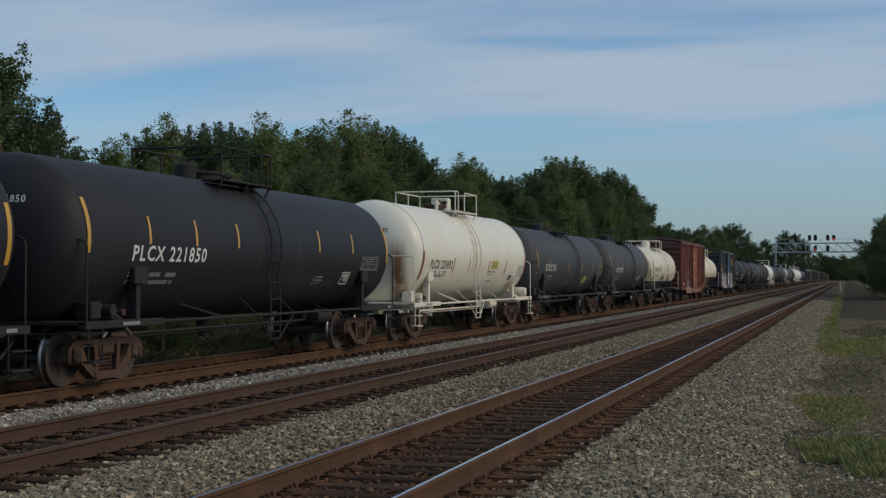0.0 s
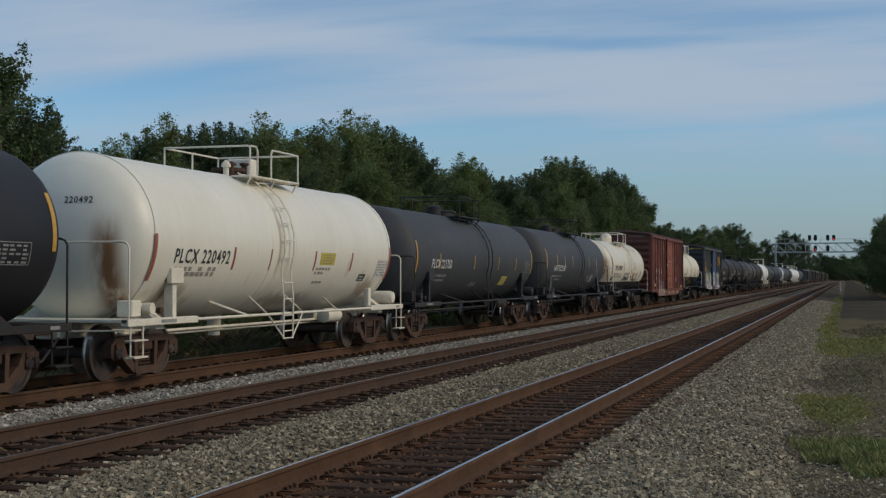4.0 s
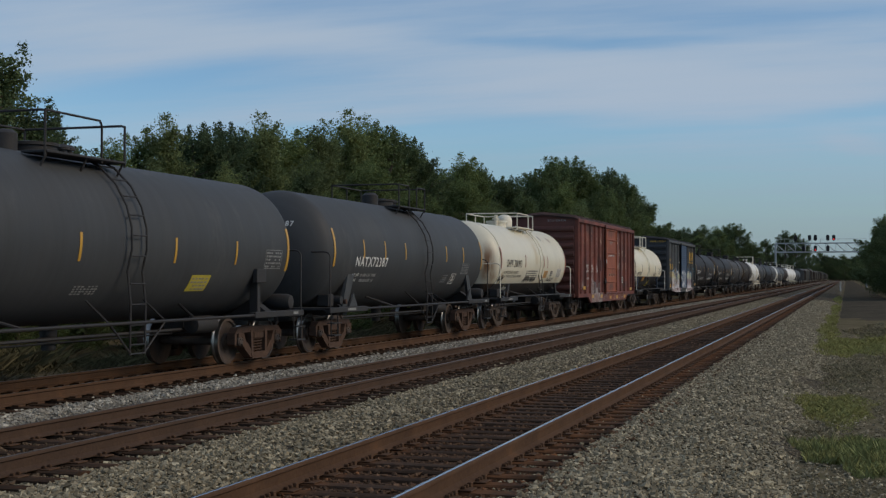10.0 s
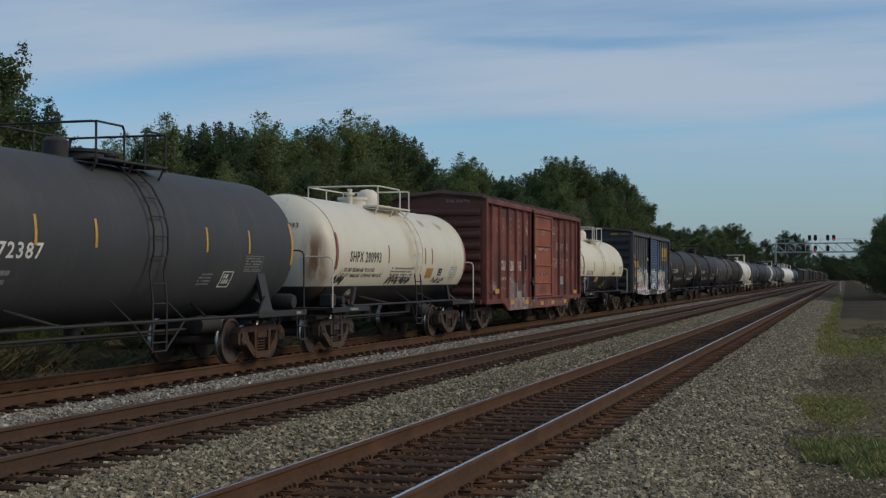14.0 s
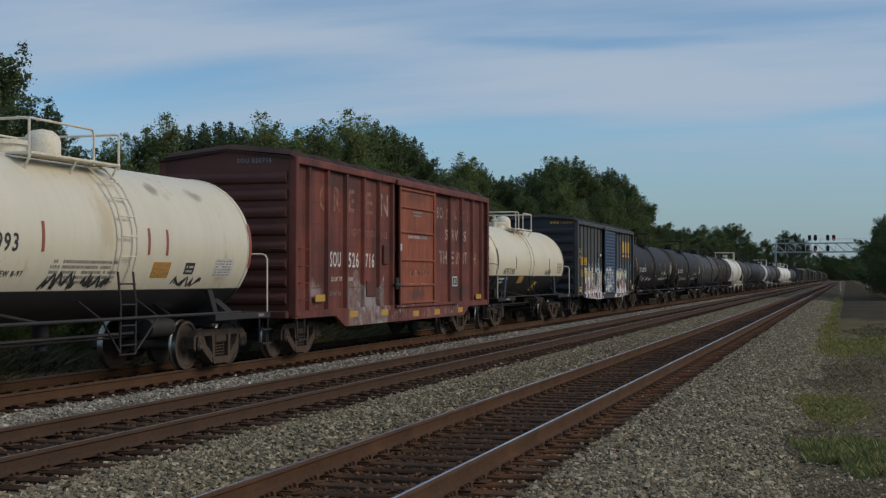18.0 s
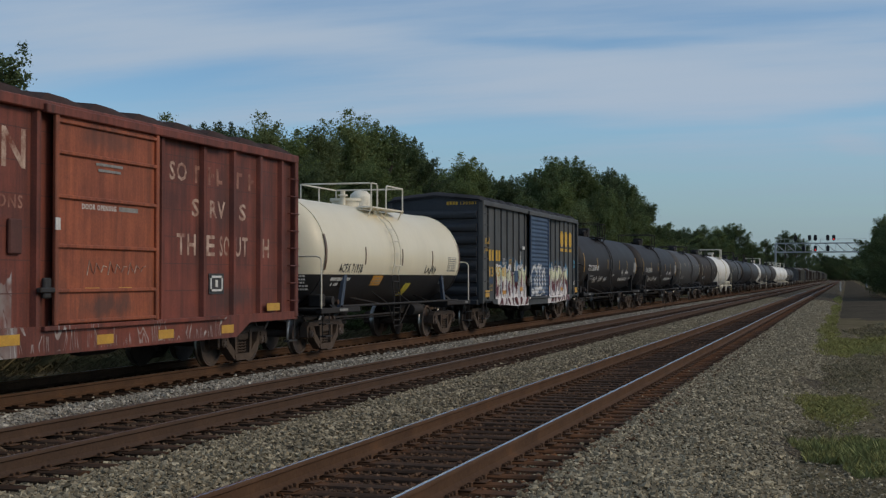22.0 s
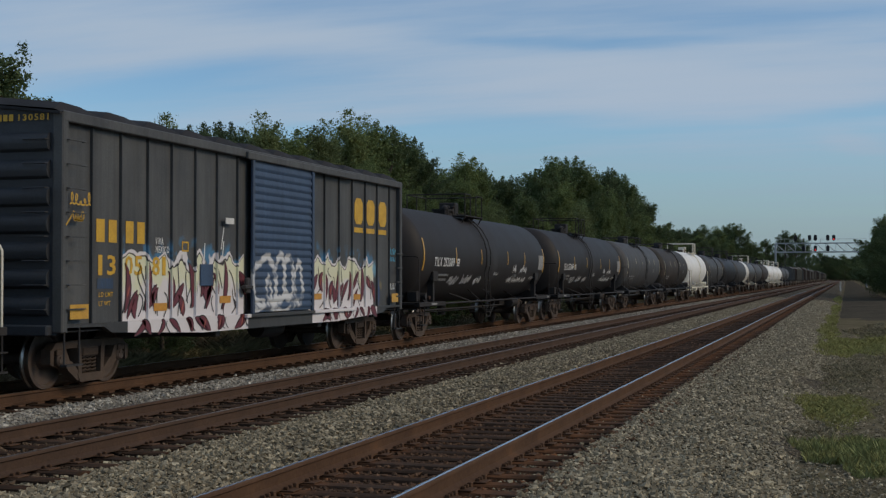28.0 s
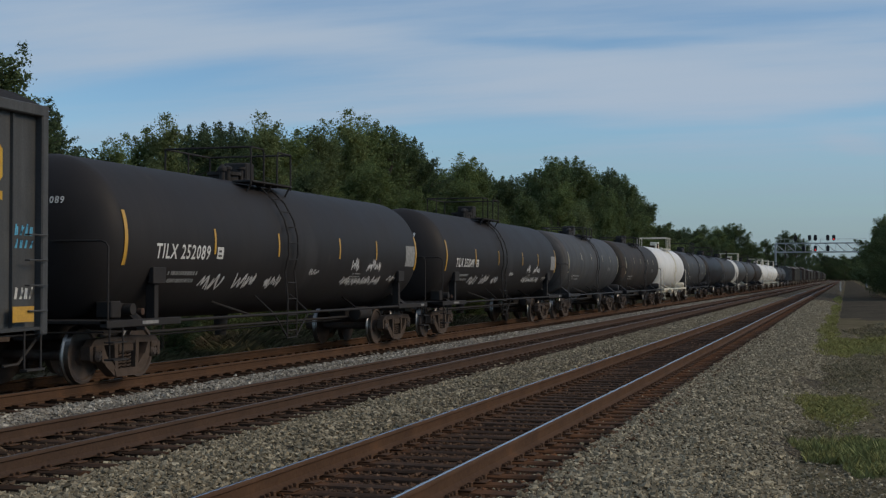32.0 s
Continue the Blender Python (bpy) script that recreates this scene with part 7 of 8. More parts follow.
def sprayed_letters(car, x, y0, y1, count, seed, fill, light, ink):
    """The strokes of a sprayed piece on a car side: maroon shades with black edges, black letter outlines, some dull red glints."""
    rnd = random.Random(seed)
    edge, shade, glint, lines = Shape(), Shape(), Shape(), Shape()

    def curve(a, b, c, n=9):
        return [tuple(a[k] * (1 - t) ** 2 + 2 * b[k] * t * (1 - t) + c[k] * t * t for k in (0, 1)) for t in (i / n for i in range(n + 1))]

    def stroke(pts, wide, at):
        ribbon(edge, pts, wide + 0.05, lambda y, z: (at, y, z), 0.8)
        ribbon(shade, pts, wide, lambda y, z: (at + 0.003, y, z), 1.1)
        if wide > 0.13 and rnd.random() < 0.5:
            p = pts[len(pts) // 2]
            ribbon(glint, curve((p[0] - 0.05, p[1] - 0.10), (p[0], p[1]), (p[0] + 0.03, p[1] + 0.10)), wide * 0.3, lambda y, z: (at + 0.006, y, z), 0.8)
    wide = (y1 - y0) / count
    flat = lambda y, z: (x + 0.003, y, z)
    for k in range(count):
        a = y0 + wide * k
        lean = rnd.uniform(-0.15, 0.18)
        # a stem between letters, its long curved shade, and shades that cross the letter
        top, foot = rnd.uniform(1.80, 2.05), rnd.uniform(1.05, 1.2)
        ribbon(lines, curve((a + 0.02, top), (a + 0.16 + lean, 1.6), (a - 0.06 + lean, foot)), 0.036, flat)
        stroke(curve((a + 0.05, top - 0.03), (a + 0.22 + lean, 1.55), (a + 0.0 + lean, foot)), rnd.uniform(0.13, 0.22), x + 0.002)
        for m in range(2):
            b, up = a + wide * rnd.uniform(0.35, 0.95), rnd.uniform(1.35, 1.95)
            drop, way = rnd.uniform(0.28, 0.55), rnd.choice((-1, 1))
            stroke(curve((b, up), (b + way * rnd.uniform(0.1, 0.3), up - drop * 0.4), (b + way * rnd.uniform(0.0, 0.5), max(1.05, up - drop))), rnd.uniform(0.08, 0.20), x + 0.002)
        for m in range(4):
            b, up = a + wide * rnd.uniform(0.1, 0.95), rnd.uniform(1.30, 2.0)
            ribbon(lines, curve((b, up), (b + rnd.uniform(-0.25, 0.25), up - 0.1), (b + rnd.uniform(-0.3, 0.3), max(1.05, up - rnd.uniform(0.2, 0.6)))), 0.026, flat)
        # feet of the letters, on the sill that stands proud
        for m in range(2):
            b = a + wide * rnd.uniform(0.0, 0.9)
            stroke(curve((b, 1.01), (b + 0.20, 0.97), (b + rnd.uniform(-0.35, 0.6), 0.77)), rnd.uniform(0.08, 0.20), x + 0.101)
            ribbon(lines, curve((b + 0.2, 0.99), (b + rnd.uniform(0.0, 0.3), 0.9), (b + 0.3, 0.78)), 0.024, lambda y, z: (x + 0.102, y, z))
    part("sprayed_outline", edge, ink, car, "black sprayed outlines")["kind"] = "stuff"
    part("sprayed_outline", lines, ink, car, "black sprayed letter lines")["kind"] = "stuff"
    part("sprayed_shade", shade, fill, car, "maroon sprayed shading")["kind"] = "stuff"
    if glint.v:
        part("sprayed_glint", glint, light, car, "dull red sprayed glints")["kind"] = "stuff"


def build_box_cars():
    red = box_paint("faded_red_oxide_paint", (0.200, 0.047, 0.026), (0.092, 0.027, 0.020), (0.052, 0.030, 0.026),
                    [(-4.75, -2.0, 0.55, 1.72, (0.24, 0.20, 0.19), (0.36, 0.35, 0.35), (0.13, 0.085, 0.078), 4.2, 8.0), (-2.0, 4.4, 0.64, 0.95, (0.36, 0.34, 0.33), (0.30, 0.28, 0.27), (0.42, 0.40, 0.39), 5.0, 2.0)], runs=0.38)
    red_end = box_paint("dark_red_oxide_paint", (0.110, 0.032, 0.023), (0.075, 0.027, 0.021), (0.06, 0.03, 0.026))
    red_door = box_paint("orange_red_door_paint", (0.310, 0.082, 0.032), (0.170, 0.046, 0.025), (0.080, 0.040, 0.030), runs=0.36)
    for y, z, ry, rz, c, k in ((-6.6, 1.4, 1.0, 0.5, (0.40, 0.36, 0.34), 0.6), (-3.2, 1.25, 1.2, 0.6, (0.36, 0.34, 0.33), 0.7), (5.2, 1.35, 2.2, 0.5, (0.055, 0.030, 0.026), 0.7), (-5.0, 3.9, 3.0, 0.5, (0.05, 0.026, 0.022), 0.6), (4.8, 3.2, 2.4, 1.2, (0.07, 0.030, 0.024), 0.5)):
        soil(red, y, z, ry, rz, c, k, 3.5, 4.5)
    soil(red_door, 0.3, 1.3, 1.8, 0.5, (0.07, 0.035, 0.027), 0.8, 2.0, 4.0)
    soil(red_door, 0.3, 3.9, 1.8, 0.4, (0.09, 0.037, 0.026), 0.6, 2.0, 4.0)
    roof = mat("sooty_roof_steel", (0.062, 0.036, 0.032), (0.038, 0.027, 0.025), 0.85, spec=0.15, scale=1.0, bump=0.15)
    ghost = mat("faded_white_paint_on_red", (0.58, 0.45, 0.36), (0.17, 0.050, 0.032), 0.8, scale=4.5, bump=0.05)
    faint = mat("nearly_lost_paint_on_red", (0.36, 0.19, 0.14), (0.14, 0.042, 0.028), 0.8, scale=4.0, bump=0.05)

    def red_extra(car, w, half, eave):
        x = w + 0.004
        for text, y, wd in (("SOU", -5.66, 0.66), ("526", -4.5, 0.68), ("716", -3.36, 0.62)):
            part("car_number", flat_letters(Shape(), text, y, 1.96, wd, 0.36, x), LETTER_WHITE, car)
        # worn large lettering
        for text, y, z, wd, hg in (("G", -6.3, 3.22, 0.42, 0.56), ("R", -5.45, 3.24, 0.42, 0.55), ("E", -4.5, 3.26, 0.36, 0.54), ("E", -3.42, 3.27, 0.55, 0.54), ("N", -2.27, 3.27, 0.56, 0.56)):
            part("faded_lettering", flat_letters(Shape(), text, y, z, wd, hg, x), ghost if text == "N" else faint, car, "faded pale lettering, nearly worn away")
        for text, y, wd in (("LIGHT", -4.47, 0.82), ("INNOV", -3.43, 0.78), ("ONS", -2.37, 0.6)):
            part("faded_lettering", flat_letters(Shape(), text, y, 2.70, wd, 0.19, x), faint, car, "faded pale lettering, nearly worn away")
        for text, y, z, wd, hg in (("S", 3.30, 2.82, 0.28, 0.32), ("RV", 4.0, 2.82, 0.62, 0.32), ("S", 5.22, 2.82, 0.3, 0.32), ("TH", 2.75, 2.12, 0.70, 0.38), ("E", 3.86, 2.12, 0.34, 0.38), ("SO", 4.40, 2.12, 0.40, 0.38), ("UT", 5.05, 2.12, 0.55, 0.38), ("H", 6.3, 2.12, 0.3, 0.38)):
            part("faded_lettering", flat_letters(Shape(), text, y, z, wd, hg, x), ghost, car, "faded pale lettering, partly worn away")
        part("faded_lettering", flat_letters(Shape(), "SO", 2.48, 3.42, 0.62, 0.33, x), ghost, car, "faded pale lettering, partly worn away")
        s = Shape()
        for k, y in enumerate((3.40, 3.92, 4.25, 5.1, 5.62)):
            s.box(x, x + 0.003, y, y + 0.09, 3.42, 3.74).box(x, x + 0.003, y + 0.095, y + 0.24, 3.66 - 0.1 * (k % 3), 3.73 - 0.1 * (k % 3))
        part("faded_lettering", s, faint, car, "faded pale lettering worn to strokes")["kind"] = "stuff"
        for text, y, z, wd in (("LD LMT 155", -5.58, 1.64, 0.66), ("200", -4.53, 1.64, 0.3), ("LT WT 64", -5.66, 1.31, 0.66), ("800", -4.55, 1.31, 0.3)):
            part("data_lettering", flat_letters(Shape(), text, y, z, wd, 0.10, x + 0.002), LETTER_WHITE if z > 1.6 else LETTER_GREY, car)["kind"] = "stuff"
        part("latch_box", Shape().box(x, x + 0.06, -2.15, -1.85, 2.05, 2.55, 0, 0.02), red_end, car)
        for y, z, wd in ((-6.75, 1.20, 0.55), (-4.66, 0.80, 0.5), (-2.46, 0.78, 0.5), (0.04, 0.69, 0.48), (1.95, 0.69, 0.52), (4.3, 0.69, 0.50), (6.3, 1.06, 0.62)):
            part("reflector", Shape().box(x + 0.09, x + 0.1, y, y + wd, z, z + 0.15), YELLOW, car, "yellow reflector")
        part("inspection_panel", Shape().box(x, x + 0.02, -3.3, -2.63, 1.26, 1.64), red_end, car)
        s = Shape()
        s.box(x, x + 0.012, 3.95, 4.55, 1.42, 1.80)
        part("data_plate", s, LETTER_BLACK, car)
        s = Shape()
        s.box(x + 0.013, x + 0.018, 4.0, 4.5, 1.47, 1.51).box(x + 0.013, x + 0.018, 4.0, 4.5, 1.72, 1.76).box(x + 0.013, x + 0.018, 4.0, 4.05, 1.47, 1.76).box(x + 0.013, x + 0.018, 4.45, 4.5, 1.47, 1.76).box(x + 0.013, x + 0.018, 4.2, 4.3, 1.55, 1.68)
        part("data_lettering", s, LETTER_WHITE, car)["kind"] = "stuff"
        s = Shape()
        s.box(x + 0.15, x + 0.17, -1.2, -1.08, 2.42, 2.60)
        part("door_tag", s, PLACARD_WHITE, car)
        s = Shape()
        s.box(x + 0.125, x + 0.13, -0.06, 0.72, 3.45, 3.49).box(x + 0.125, x + 0.13, 0.0, 0.66, 3.36, 3.40)
        part("door_lettering", s, LETTER_GREY, car)
        part("door_lettering", flat_letters(Shape(), "DOOR OPENING", -0.44, 2.76, 0.98, 0.085, x + 0.122), LETTER_WHITE, car)
        part("door_lettering", Shape().box(x + 0.12, x + 0.123, 0.62, 1.21, 2.77, 2.84), LETTER_GREY, car)
        s = Shape()
        for k in range(9):
            y, a = -0.3 + k * 0.2, (k * 37 % 11) / 11
            s.tube([(x + 0.122, y, 1.76 + 0.06 * a), (x + 0.122, y + 0.07, 1.98 - 0.1 * a), (x + 0.122, y + 0.16, 1.80 + 0.12 * a)], 0.011, 4)
        part("sprayed_tag", s, ghost, car, "pale scribbled tag")["kind"] = "stuff"
        for y in (-0.35, 0.62):
            part("reflector", Shape().box(x + 0.125, x + 0.13, y, y + 0.40, 1.50, 1.57), YELLOW, car, "yellow reflector")
        s = Shape()
        end_letters(s, "SOU 526716", 0.25, eave - 0.13, 0.80, 0.10, -half - 0.012)
        part("end_number", s, LETTER_GREY, car)
    placed(box_car(101.70, 7.84, 6.3, 4.29, 4.47, red, red_end, red_door, roof, (-1.15, 1.8), (-7.0, -5.92, -4.76, -3.6, -2.5, -1.5, 2.12, 3.66, 4.88, 6.07, 7.1),
                   "faded red-brown box car with worn lettering and sliding door", "red", red_extra), 101.70)

    dark = box_paint("dark_blue_grey_paint", (0.074, 0.075, 0.074), (0.050, 0.053, 0.057), (0.066, 0.063, 0.056), runs=0.22,
                     fills=((-5.9, -1.42, 0.66, 1.98), (1.80, 5.92, 0.70, 2.02)))
    soil(dark, 6.25, 1.45, 0.34, 0.75, (0.030, 0.065, 0.17), 0.95, 1.5, 2.5)
    soil(dark, 6.0, 1.95, 0.30, 0.40, (0.16, 0.36, 0.50), 0.8, 1.0, 3.0)
    soil(dark, 6.45, 1.55, 0.22, 0.28, (0.22, 0.17, 0.07), 0.7, 1.0, 5.0)
    soil(dark, -7.3, 1.6, 0.5, 0.9, (0.12, 0.115, 0.11), 0.45, 2.0, 4.0)
    # base darker than the sides: the posts' shade lines are put into this colour
    post_paint = box_paint("shade_toned_post_paint", (0.046, 0.048, 0.050), (0.034, 0.036, 0.039), (0.04, 0.038, 0.034), fills=((-5.9, -1.42, 0.66, 1.98), (1.80, 5.92, 0.70, 2.02)))
    dark_end = box_paint("dark_end_paint", (0.026, 0.030, 0.038), (0.020, 0.024, 0.030), (0.04, 0.045, 0.05))
    blue_door = box_paint("blue_door_paint", (0.036, 0.068, 0.130), (0.027, 0.052, 0.100), (0.05, 0.058, 0.072),
                          rings=((-0.72, 1.60, 0.58, 0.50, 0.085), (-0.52, 1.45, 0.11, 0.26, 0.06), (0.02, 1.70, 0.24, 0.44, 0.07), (0.46, 1.72, 0.24, 0.42, 0.07), (0.98, 1.62, 0.20, 0.44, 0.065), (0.22, 1.20, 0.48, 0.17, 0.07), (-0.95, 1.15, 0.2, 0.12, 0.05)))
    maroon = mat("maroon_spray_paint", (0.150, 0.030, 0.042), (0.105, 0.022, 0.034), 0.6, scale=5, bump=0.02)
    rose = mat("dull_red_spray_paint", (0.34, 0.085, 0.055), (0.25, 0.07, 0.06), 0.6, scale=6, bump=0.02)
    ink = mat("black_spray_paint", (0.022, 0.018, 0.02), (0.035, 0.03, 0.03), 0.6, scale=6, bump=0.02)
    roof2 = mat("dark_roof_steel", (0.034, 0.034, 0.038), (0.024, 0.025, 0.028), 0.85, scale=1.0, spec=0.15)
    blue_spray = mat("blue_spray_paint", (0.09, 0.36, 0.56), (0.12, 0.42, 0.60), 0.6, scale=6)

    def dark_extra(car, w, half, eave):
        x = w + 0.004
        # road emblem: three plain blocks with bars beneath
        for k, y in enumerate((4.60, 5.43, 6.30)):
            part("emblem_bar", Shape().box(x + 0.001, x + 0.006, y - 0.02, y + 0.55, 2.80, 2.92), LETTER_YELLOW, car, "yellow emblem bar")
            s = Shape()
            c = 0.12
            s.prism([(y + c, 3.0), (y + 0.55 - c, 3.0), (y + 0.55, 3.0 + c), (y + 0.55, 3.62 - c), (y + 0.55 - c, 3.62), (y + c, 3.62), (y, 3.62 - c), (y, 3.0 + c)], x + 0.001, x + 0.006)
            part("emblem_block", s, LETTER_YELLOW, car, "yellow emblem block")
        for y in (-6.70, -6.34, -5.82, -5.46):
            part("reporting_mark", Shape().box(x + 0.001, x + 0.005, y, y + 0.24, 2.28, 2.64), LETTER_YELLOW, car, "yellow lettering bar")
        for text, y, wd in (("1", -6.64, 0.12), ("3", -6.38, 0.26), ("0", -5.84, 0.25), ("5", -5.54, 0.26), ("8", -4.96, 0.26), ("1", -4.62, 0.12)):
            part("car_number", flat_letters(Shape(), text, y, 1.76, wd, 0.32, x + 0.003), LETTER_YELLOW, car)
        part("lettering_patch", Shape().box(x, x + 0.003, -6.67, -6.2, 1.55, 1.71), blue_door, car)
        for text, z, wd in (("LD LMT", 1.42, 0.42), ("LT WT", 1.28, 0.34)):
            part("data_lettering", flat_letters(Shape(), text, -6.62, z, wd, 0.075, x + 0.003), LETTER_YELLOW, car)
        part("label_frame", Shape().frame_plate([(-3.92, 2.18), (-3.68, 2.18), (-3.68, 2.36), (-3.92, 2.36)], [(-3.89, 2.21), (-3.71, 2.21), (-3.71, 2.33), (-3.89, 2.33)], x + 0.001, x + 0.004), LETTER_YELLOW, car)
        for y, wd, hg in ((-7.62, 0.5, 0.22), (6.92, 0.5, 0.22)):
            part("reflector", Shape().box(x + 0.13, x + 0.136, y, y + wd, 1.10, 1.10 + hg), YELLOW, car, "yellow reflector")
        for y, z in ((-4.90, 1.16), (-2.45, 1.25), (2.1, 1.24), (4.55, 1.20)):
            part("reflector", Shape().box(x + 0.001, x + 0.006, y, y + 0.45, z, z + 0.13), ORANGE_LABEL, car, "orange reflector")
        part("tack_board", Shape().box(x, x + 0.03, -3.25, -2.76, 1.57, 1.97, 0, 0.01), blue_door, car)
        part("route_card", Shape().box(x + 0.09, x + 0.1, -2.4, -2.05, 2.73, 2.84), PLACARD_WHITE, car)
        sprayed_letters(car, x, -5.85, -1.55, 6, 12, maroon, rose, ink)
        sprayed_letters(car, x, 1.98, 5.80, 5, 21, maroon, rose, ink)
        rnd = random.Random(8)
        for z, wd, m, kind, sh in ((2.32, 0.030, blue_spray, "blue spray scribble", 0.18), (2.14, 0.022, blue_spray, "blue spray scribble", 0.13), (1.42, 0.030, LETTER_WHITE, "white spray scribble", 0.17)):
            s = Shape()
            y = 7.08
            for i in range(9):
                e, h = rnd.uniform(0.02, 0.09), sh * rnd.uniform(0.6, 1.0)
                y2, z2 = y + e * (1 if i % 2 else -0.6), z + (h if i % 2 else 0)
                s.prism([(y, z + (0 if i % 2 else h)), (y + wd, z + (0 if i % 2 else h)), (y2 + wd, z2), (y2, z2)], x + 0.001, x + 0.005)
                y += 0.058
            part("sprayed_tag", s, m, car, kind)["kind"] = "stuff"
        s = Shape()
        for z, ya, yb, tall in ((2.82, -7.62, -7.05, 0.20), (2.58, -7.52, -7.25, 0.14)):
            pts = [(ya + (yb - ya) * i / 40 + 0.05 * math.sin(i * 0.78), z + tall * (0.5 - 0.5 * math.cos(i * 0.78)) * (0.6 + 0.4 * math.sin(i * 0.21))) for i in range(41)]
            ribbon(s, pts, 0.026, lambda y, z: (x + 0.123, y, z))
        ribbon(s, [(-7.72, 2.50), (-7.6, 2.62), (-7.52, 2.72)], 0.026, lambda y, z: (x + 0.123, y, z))
        part("sprayed_tag", s, LETTER_YELLOW, car, "yellow scribble")["kind"] = "stuff"
        for text, y, z, wd in (("VIVA", -4.86, 2.28, 0.28), ("MEXICO", -4.85, 2.14, 0.47)):
            part("sprayed_tag", flat_letters(Shape(), text, y, z, wd, 0.12, x + 0.004), LETTER_WHITE, car, "white sprayed words")
        s = Shape()
        for y, z, dy, dz in ((-2.42, 2.25, 0.12, 0.42), (-2.36, 2.10, 0.05, 0.3), (-3.1, 2.05, 0.03, 0.3)):
            s.prism([(y, z), (y + 0.035, z), (y + dy + 0.03, z + dz), (y + dy, z + dz)], x + 0.001, x + 0.004)
        part("sprayed_tag", s, LETTER_WHITE, car, "white spray strokes")["kind"] = "stuff"
        s = Shape()
        for k in range(4):
            s.box(0.40 + k * 0.10, 0.47 + k * 0.10, -half - 0.015, -half - 0.011, eave - 0.14, eave - 0.04)
        end_letters(s, "130581", 0.86, eave - 0.14, 0.52, 0.10, -half - 0.013)
        part("end_number", s, LETTER_YELLOW, car)
    placed(box_car(132.2, 7.80, 6.15, 4.20, 4.37, dark, dark_end, blue_door, roof2, (-1.3, 1.7), (-6.86, -6.0, -5.14, -4.32, -3.45, -2.6, -1.74, 2.68, 3.56, 4.40, 5.28, 6.13, 7.05),
                   "dark blue-grey box car with blue door and graffiti", "blue", dark_extra, post_paint), 132.2)


# ---------------------------------------------------------------- roadside
def build_roadside():
    for x, y, h in ((3.9, 205, 4.2), (-0.95, 230, 1.7)):
        p = thing("marker_post", "pale post beside the service road", "post", "", pose(x, y, -0.6))
        part("post", Shape().rod((0, 0, 0), (0, 0, h), 0.12, 8), GALV, p)
        if h > 3:
            part("board", Shape().box(-0.25, 0.25, -0.16, -0.125, h * 0.55, h * 0.72, 0, 0.02), PLACARD_WHITE, p)


def grass_tufts(name, material, label, patches, seed):
    """Blades in ragged patches: centre x, y, half width, half length, count, height, how far the blades lean over."""
    rng = np.random.default_rng(seed)
    V, F, o = [], [], 0
    for cx, cy, rx, ry, n, hgt, limp in patches:
        a = rng.uniform(0, 2 * np.pi, n)
        edge = 0.78 + 0.16 * np.sin(3 * a + cy) + 0.12 * np.sin(7 * a + cx * 5)
        q = rng.uniform(0, 1, n) ** 0.55 * edge
        x, y = cx + np.cos(a) * q * rx, cy + np.sin(a) * q * ry
        tuft = 0.55 + 0.45 * np.sin(x * 9.0 + np.sin(y * 4.1) * 2) * np.sin(y * 5.3 + np.sin(x * 6.0) * 2)
        h = hgt * rng.uniform(0.35, 1.25, n) * (1.1 - 0.65 * q) * (0.5 + 0.7 * tuft)
        a = rng.uniform(0, 2 * np.pi, n)
        z0 = np.interp(x, [-30, -18, -16.2, -2.1, -1.6, -1.1, -0.6, 0.4, 3], [0.25, -0.55, -0.74, -0.26, -0.33, -0.42, -0.59, -0.62, -0.58]) - 0.01
        w = rng.uniform(0.0022, 0.005, n) * (1 + y / 35)
        lean = rng.normal(0, limp, (n, 2)) * h[:, None]
        dx, dy = np.cos(a) * w, np.sin(a) * w
        p = np.stack([np.stack([x - dx, y - dy, z0], -1), np.stack([x + dx, y + dy, z0], -1),
                      np.stack([x + dx * 0.6 + lean[:, 0] * 0.4, y + dy * 0.6 + lean[:, 1] * 0.4, z0 + h * 0.6], -1),
                      np.stack([x + lean[:, 0], y + lean[:, 1], z0 + h], -1)], 1)
        V.append(p.reshape(-1, 3))
        F.append(o + np.arange(4 * n).reshape(-1, 4))
        o += 4 * n
    leaf_mesh(name, np.concatenate(V), np.concatenate(F), material, label, "grass")


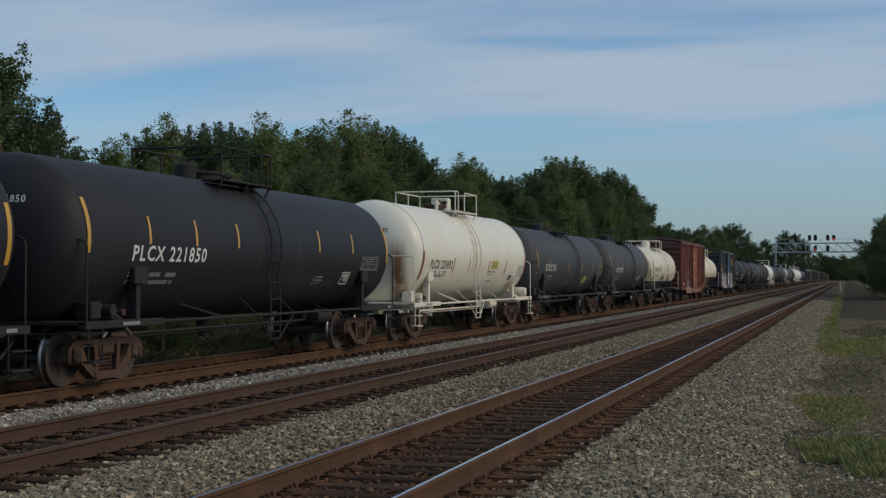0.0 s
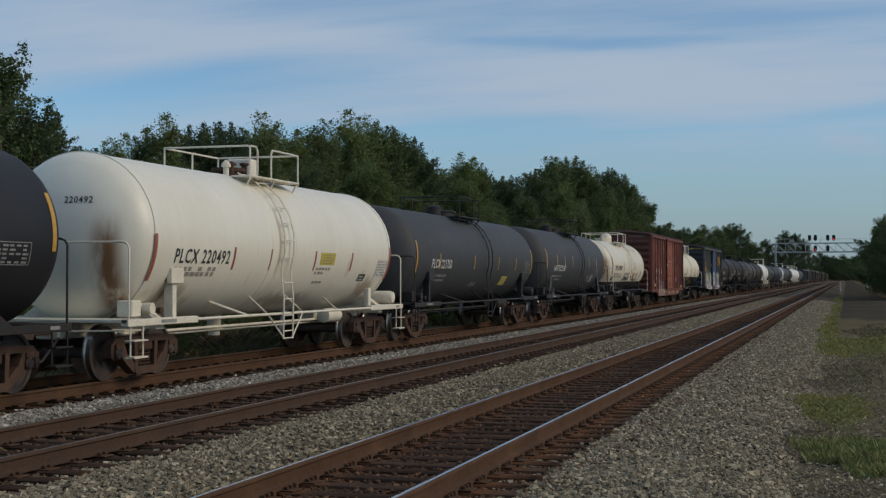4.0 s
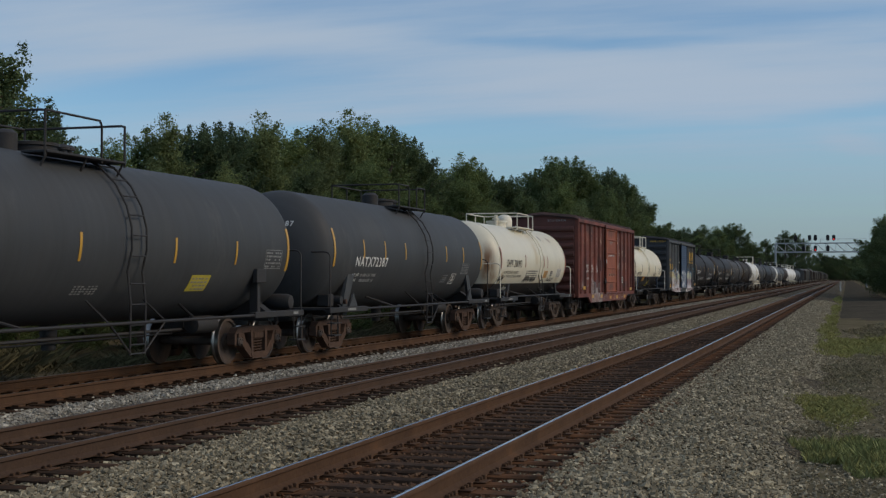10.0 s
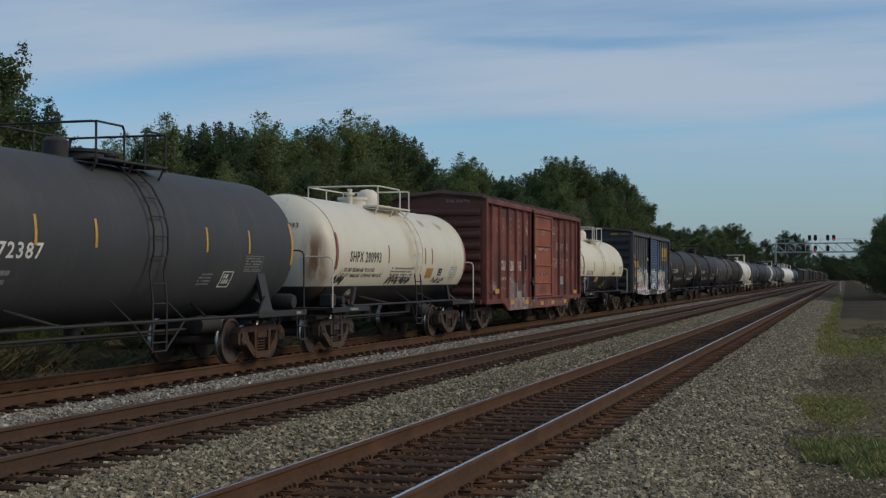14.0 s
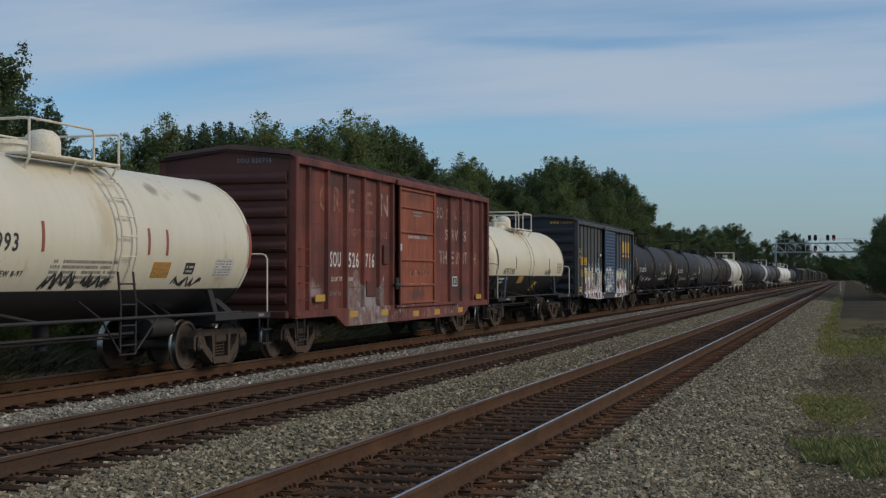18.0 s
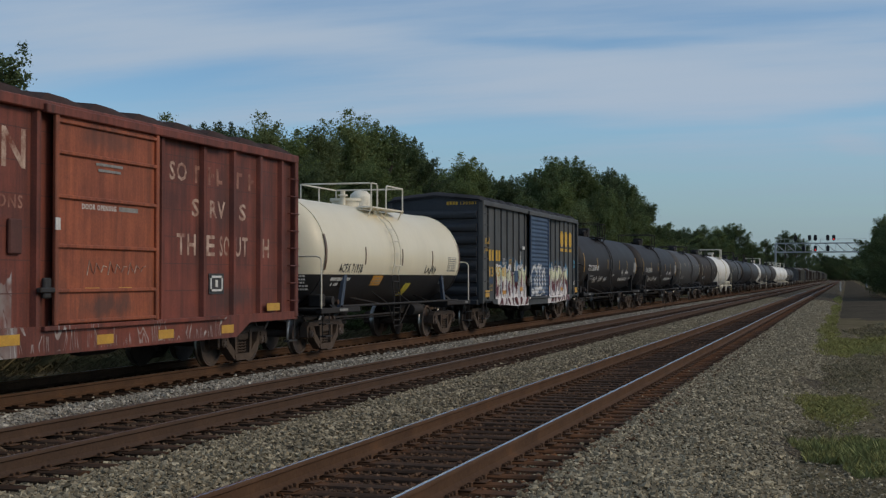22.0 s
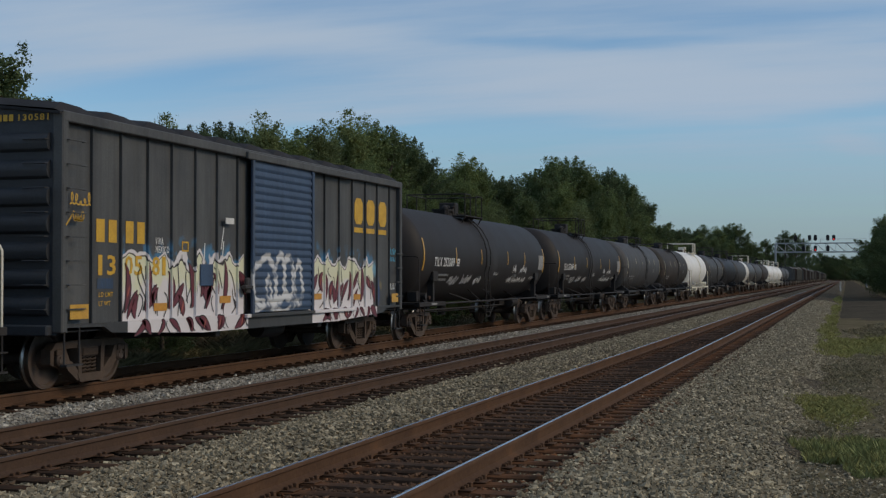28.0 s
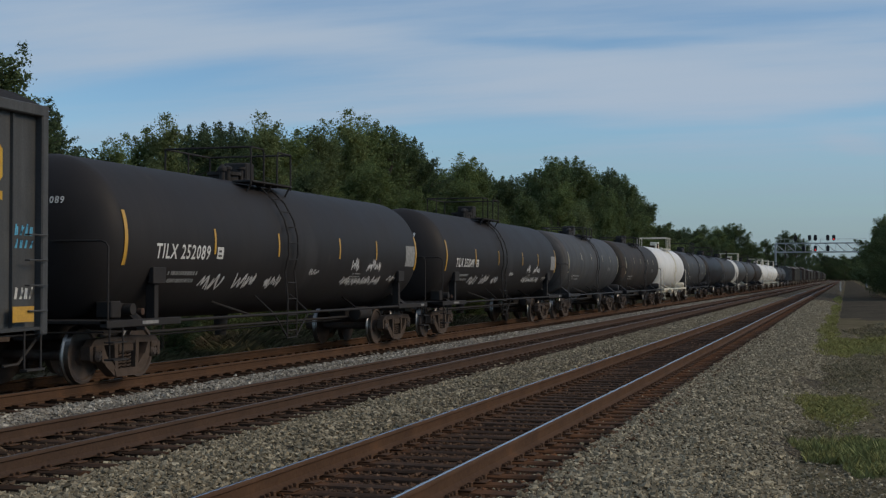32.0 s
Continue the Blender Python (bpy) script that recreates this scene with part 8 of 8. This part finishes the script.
def build_grass():
    rnd = random.Random(3)
    grass_tufts("undergrowth", UNDERGROWTH, "dull brown and green weeds at the foot of the wood", [
        (rnd.uniform(-19.6, -17.2), 12 + 3.0 * k + rnd.uniform(-1, 1), rnd.uniform(1.2, 2.0), rnd.uniform(2.5, 4.0), 3200, rnd.uniform(0.22, 0.55), 0.9) for k in range(34)], 12)
    grass_tufts("green_grass", GRASS, "fresh green grass tufts on the verge beside the ballast", (
        (0.30, 18.1, 1.10, 2.1, 12000, 0.20, 0.4), (0.75, 17.6, 0.7, 1.7, 5000, 0.20, 0.4), (-0.2, 24.4, 0.55, 2.2, 2600, 0.11, 0.5), (0.9, 46, 0.9, 6.0, 2200, 0.10, 0.5)), 9)
    grass_tufts("yellowing_grass", GRASS_YELLOW, "low yellow-green grass along the edge of the ballast", (
        (-0.20, 24.6, 0.95, 3.6, 6500, 0.10, 0.6), (0.0, 46.5, 1.35, 8.0, 9000, 0.13, 0.5), (-0.75, 58, 0.55, 10.0, 3600, 0.12, 0.5), (1.9, 52, 2.2, 9.0, 13000, 0.14, 0.5),
        (-0.75, 74, 0.45, 13, 2600, 0.13, 0.5), (-0.75, 100, 0.45, 20, 2400, 0.14, 0.5), (-0.8, 142, 0.5, 28, 1800, 0.16, 0.5)), 10)
    grass_tufts("withered_grass", GRASS_DRY, "withered grey-brown grass and stalks on the verge", (
        (0.3, 33, 1.25, 7.0, 5200, 0.09, 0.9), (0.9, 25, 0.8, 5.0, 3600, 0.06, 1.1), (0.4, 14.2, 0.9, 2.2, 2600, 0.06, 1.3), (-0.3, 20.5, 0.9, 3.0, 1200, 0.06, 1.2),
        (1.0, 40, 1.3, 9.0, 3600, 0.08, 0.9), (2.2, 60, 2.4, 10.0, 11000, 0.26, 0.7), (2.6, 44, 1.5, 9.0, 5200, 0.14, 0.9), (3.4, 76, 1.0, 12.0, 3000, 0.25, 0.8), (1.0, 20.5, 0.9, 5.0, 3000, 0.06, 1.1)), 11)


# ---------------------------------------------------------------- how the train rolls
def motions():
    for car, S in BUILT:
        walk(car, [(t, pose(TRACK_3, S - run(t), 0)) for t in (0.0, 4.0, 8.0, 12.0, 16.0, 20.0, 24.0, 28.0, 32.0)])
    steps_t = 256
    for w, place, r in TURNING:
        rows = []
        for i in range(steps_t + 1):
            t = 32.0 * i / steps_t
            rows.append((t, pose(*place, math.degrees(run(t) / r), 0, 0)))
        walk(w, rows)


build_trees()
build_gantry()
build_roadside()
build_grass()
build_near_cars()
build_box_cars()
build_far_cars()
scatter_stones("ballast_stones", STONE, [(-7.48, -5.06, 8.5, 130, 68000, 0, 0, 0.030), (-2.84, -0.6, 8.5, 120, 108000, 0, 0, 0.030), (-3.20, -2.80, 8.5, 60, 4500, 0, 0, 0.024), (-0.75, 1.6, 9, 60, 20000, 0, 0, 0.024)], "loose grey-brown crushed ballast stones", 1)
scatter_stones("fresh_ballast_stones", STONE_FRESH, [(-11.66, -9.42, 11, 150, 48000, 0, 0, 0.034)], "loose pale grey crushed ballast stones", 2)
scatter_stones("rusty_ballast_stones", STONE_RUSTY, [(-5.06, -2.80, 8.5, 90, 40000, 0, 0, 0.025), (-2.90, -2.45, 8.5, 60, 3500, 0, 0, 0.027), (-15.0, -11.7, 11, 70, 16000, 0, 0, 0.027)], "rust-stained ballast stones between the sleepers", 3)
scatter_stones("rust_red_stones", STONE_RED, [(-3.36, -2.95, 8.5, 70, 6500, 0, 0, 0.024), (-5.0, -4.6, 8.5, 60, 2500, 0, 0, 0.022)], "bright rust-red stones along the near rail", 6)
scatter_stones("grimy_ballast_stones", STONE_GRIME, [(-9.45, -7.46, 10, 80, 24000, 0, 0, 0.027)], "grimy brown ballast stones between the sleepers", 4)
motions()
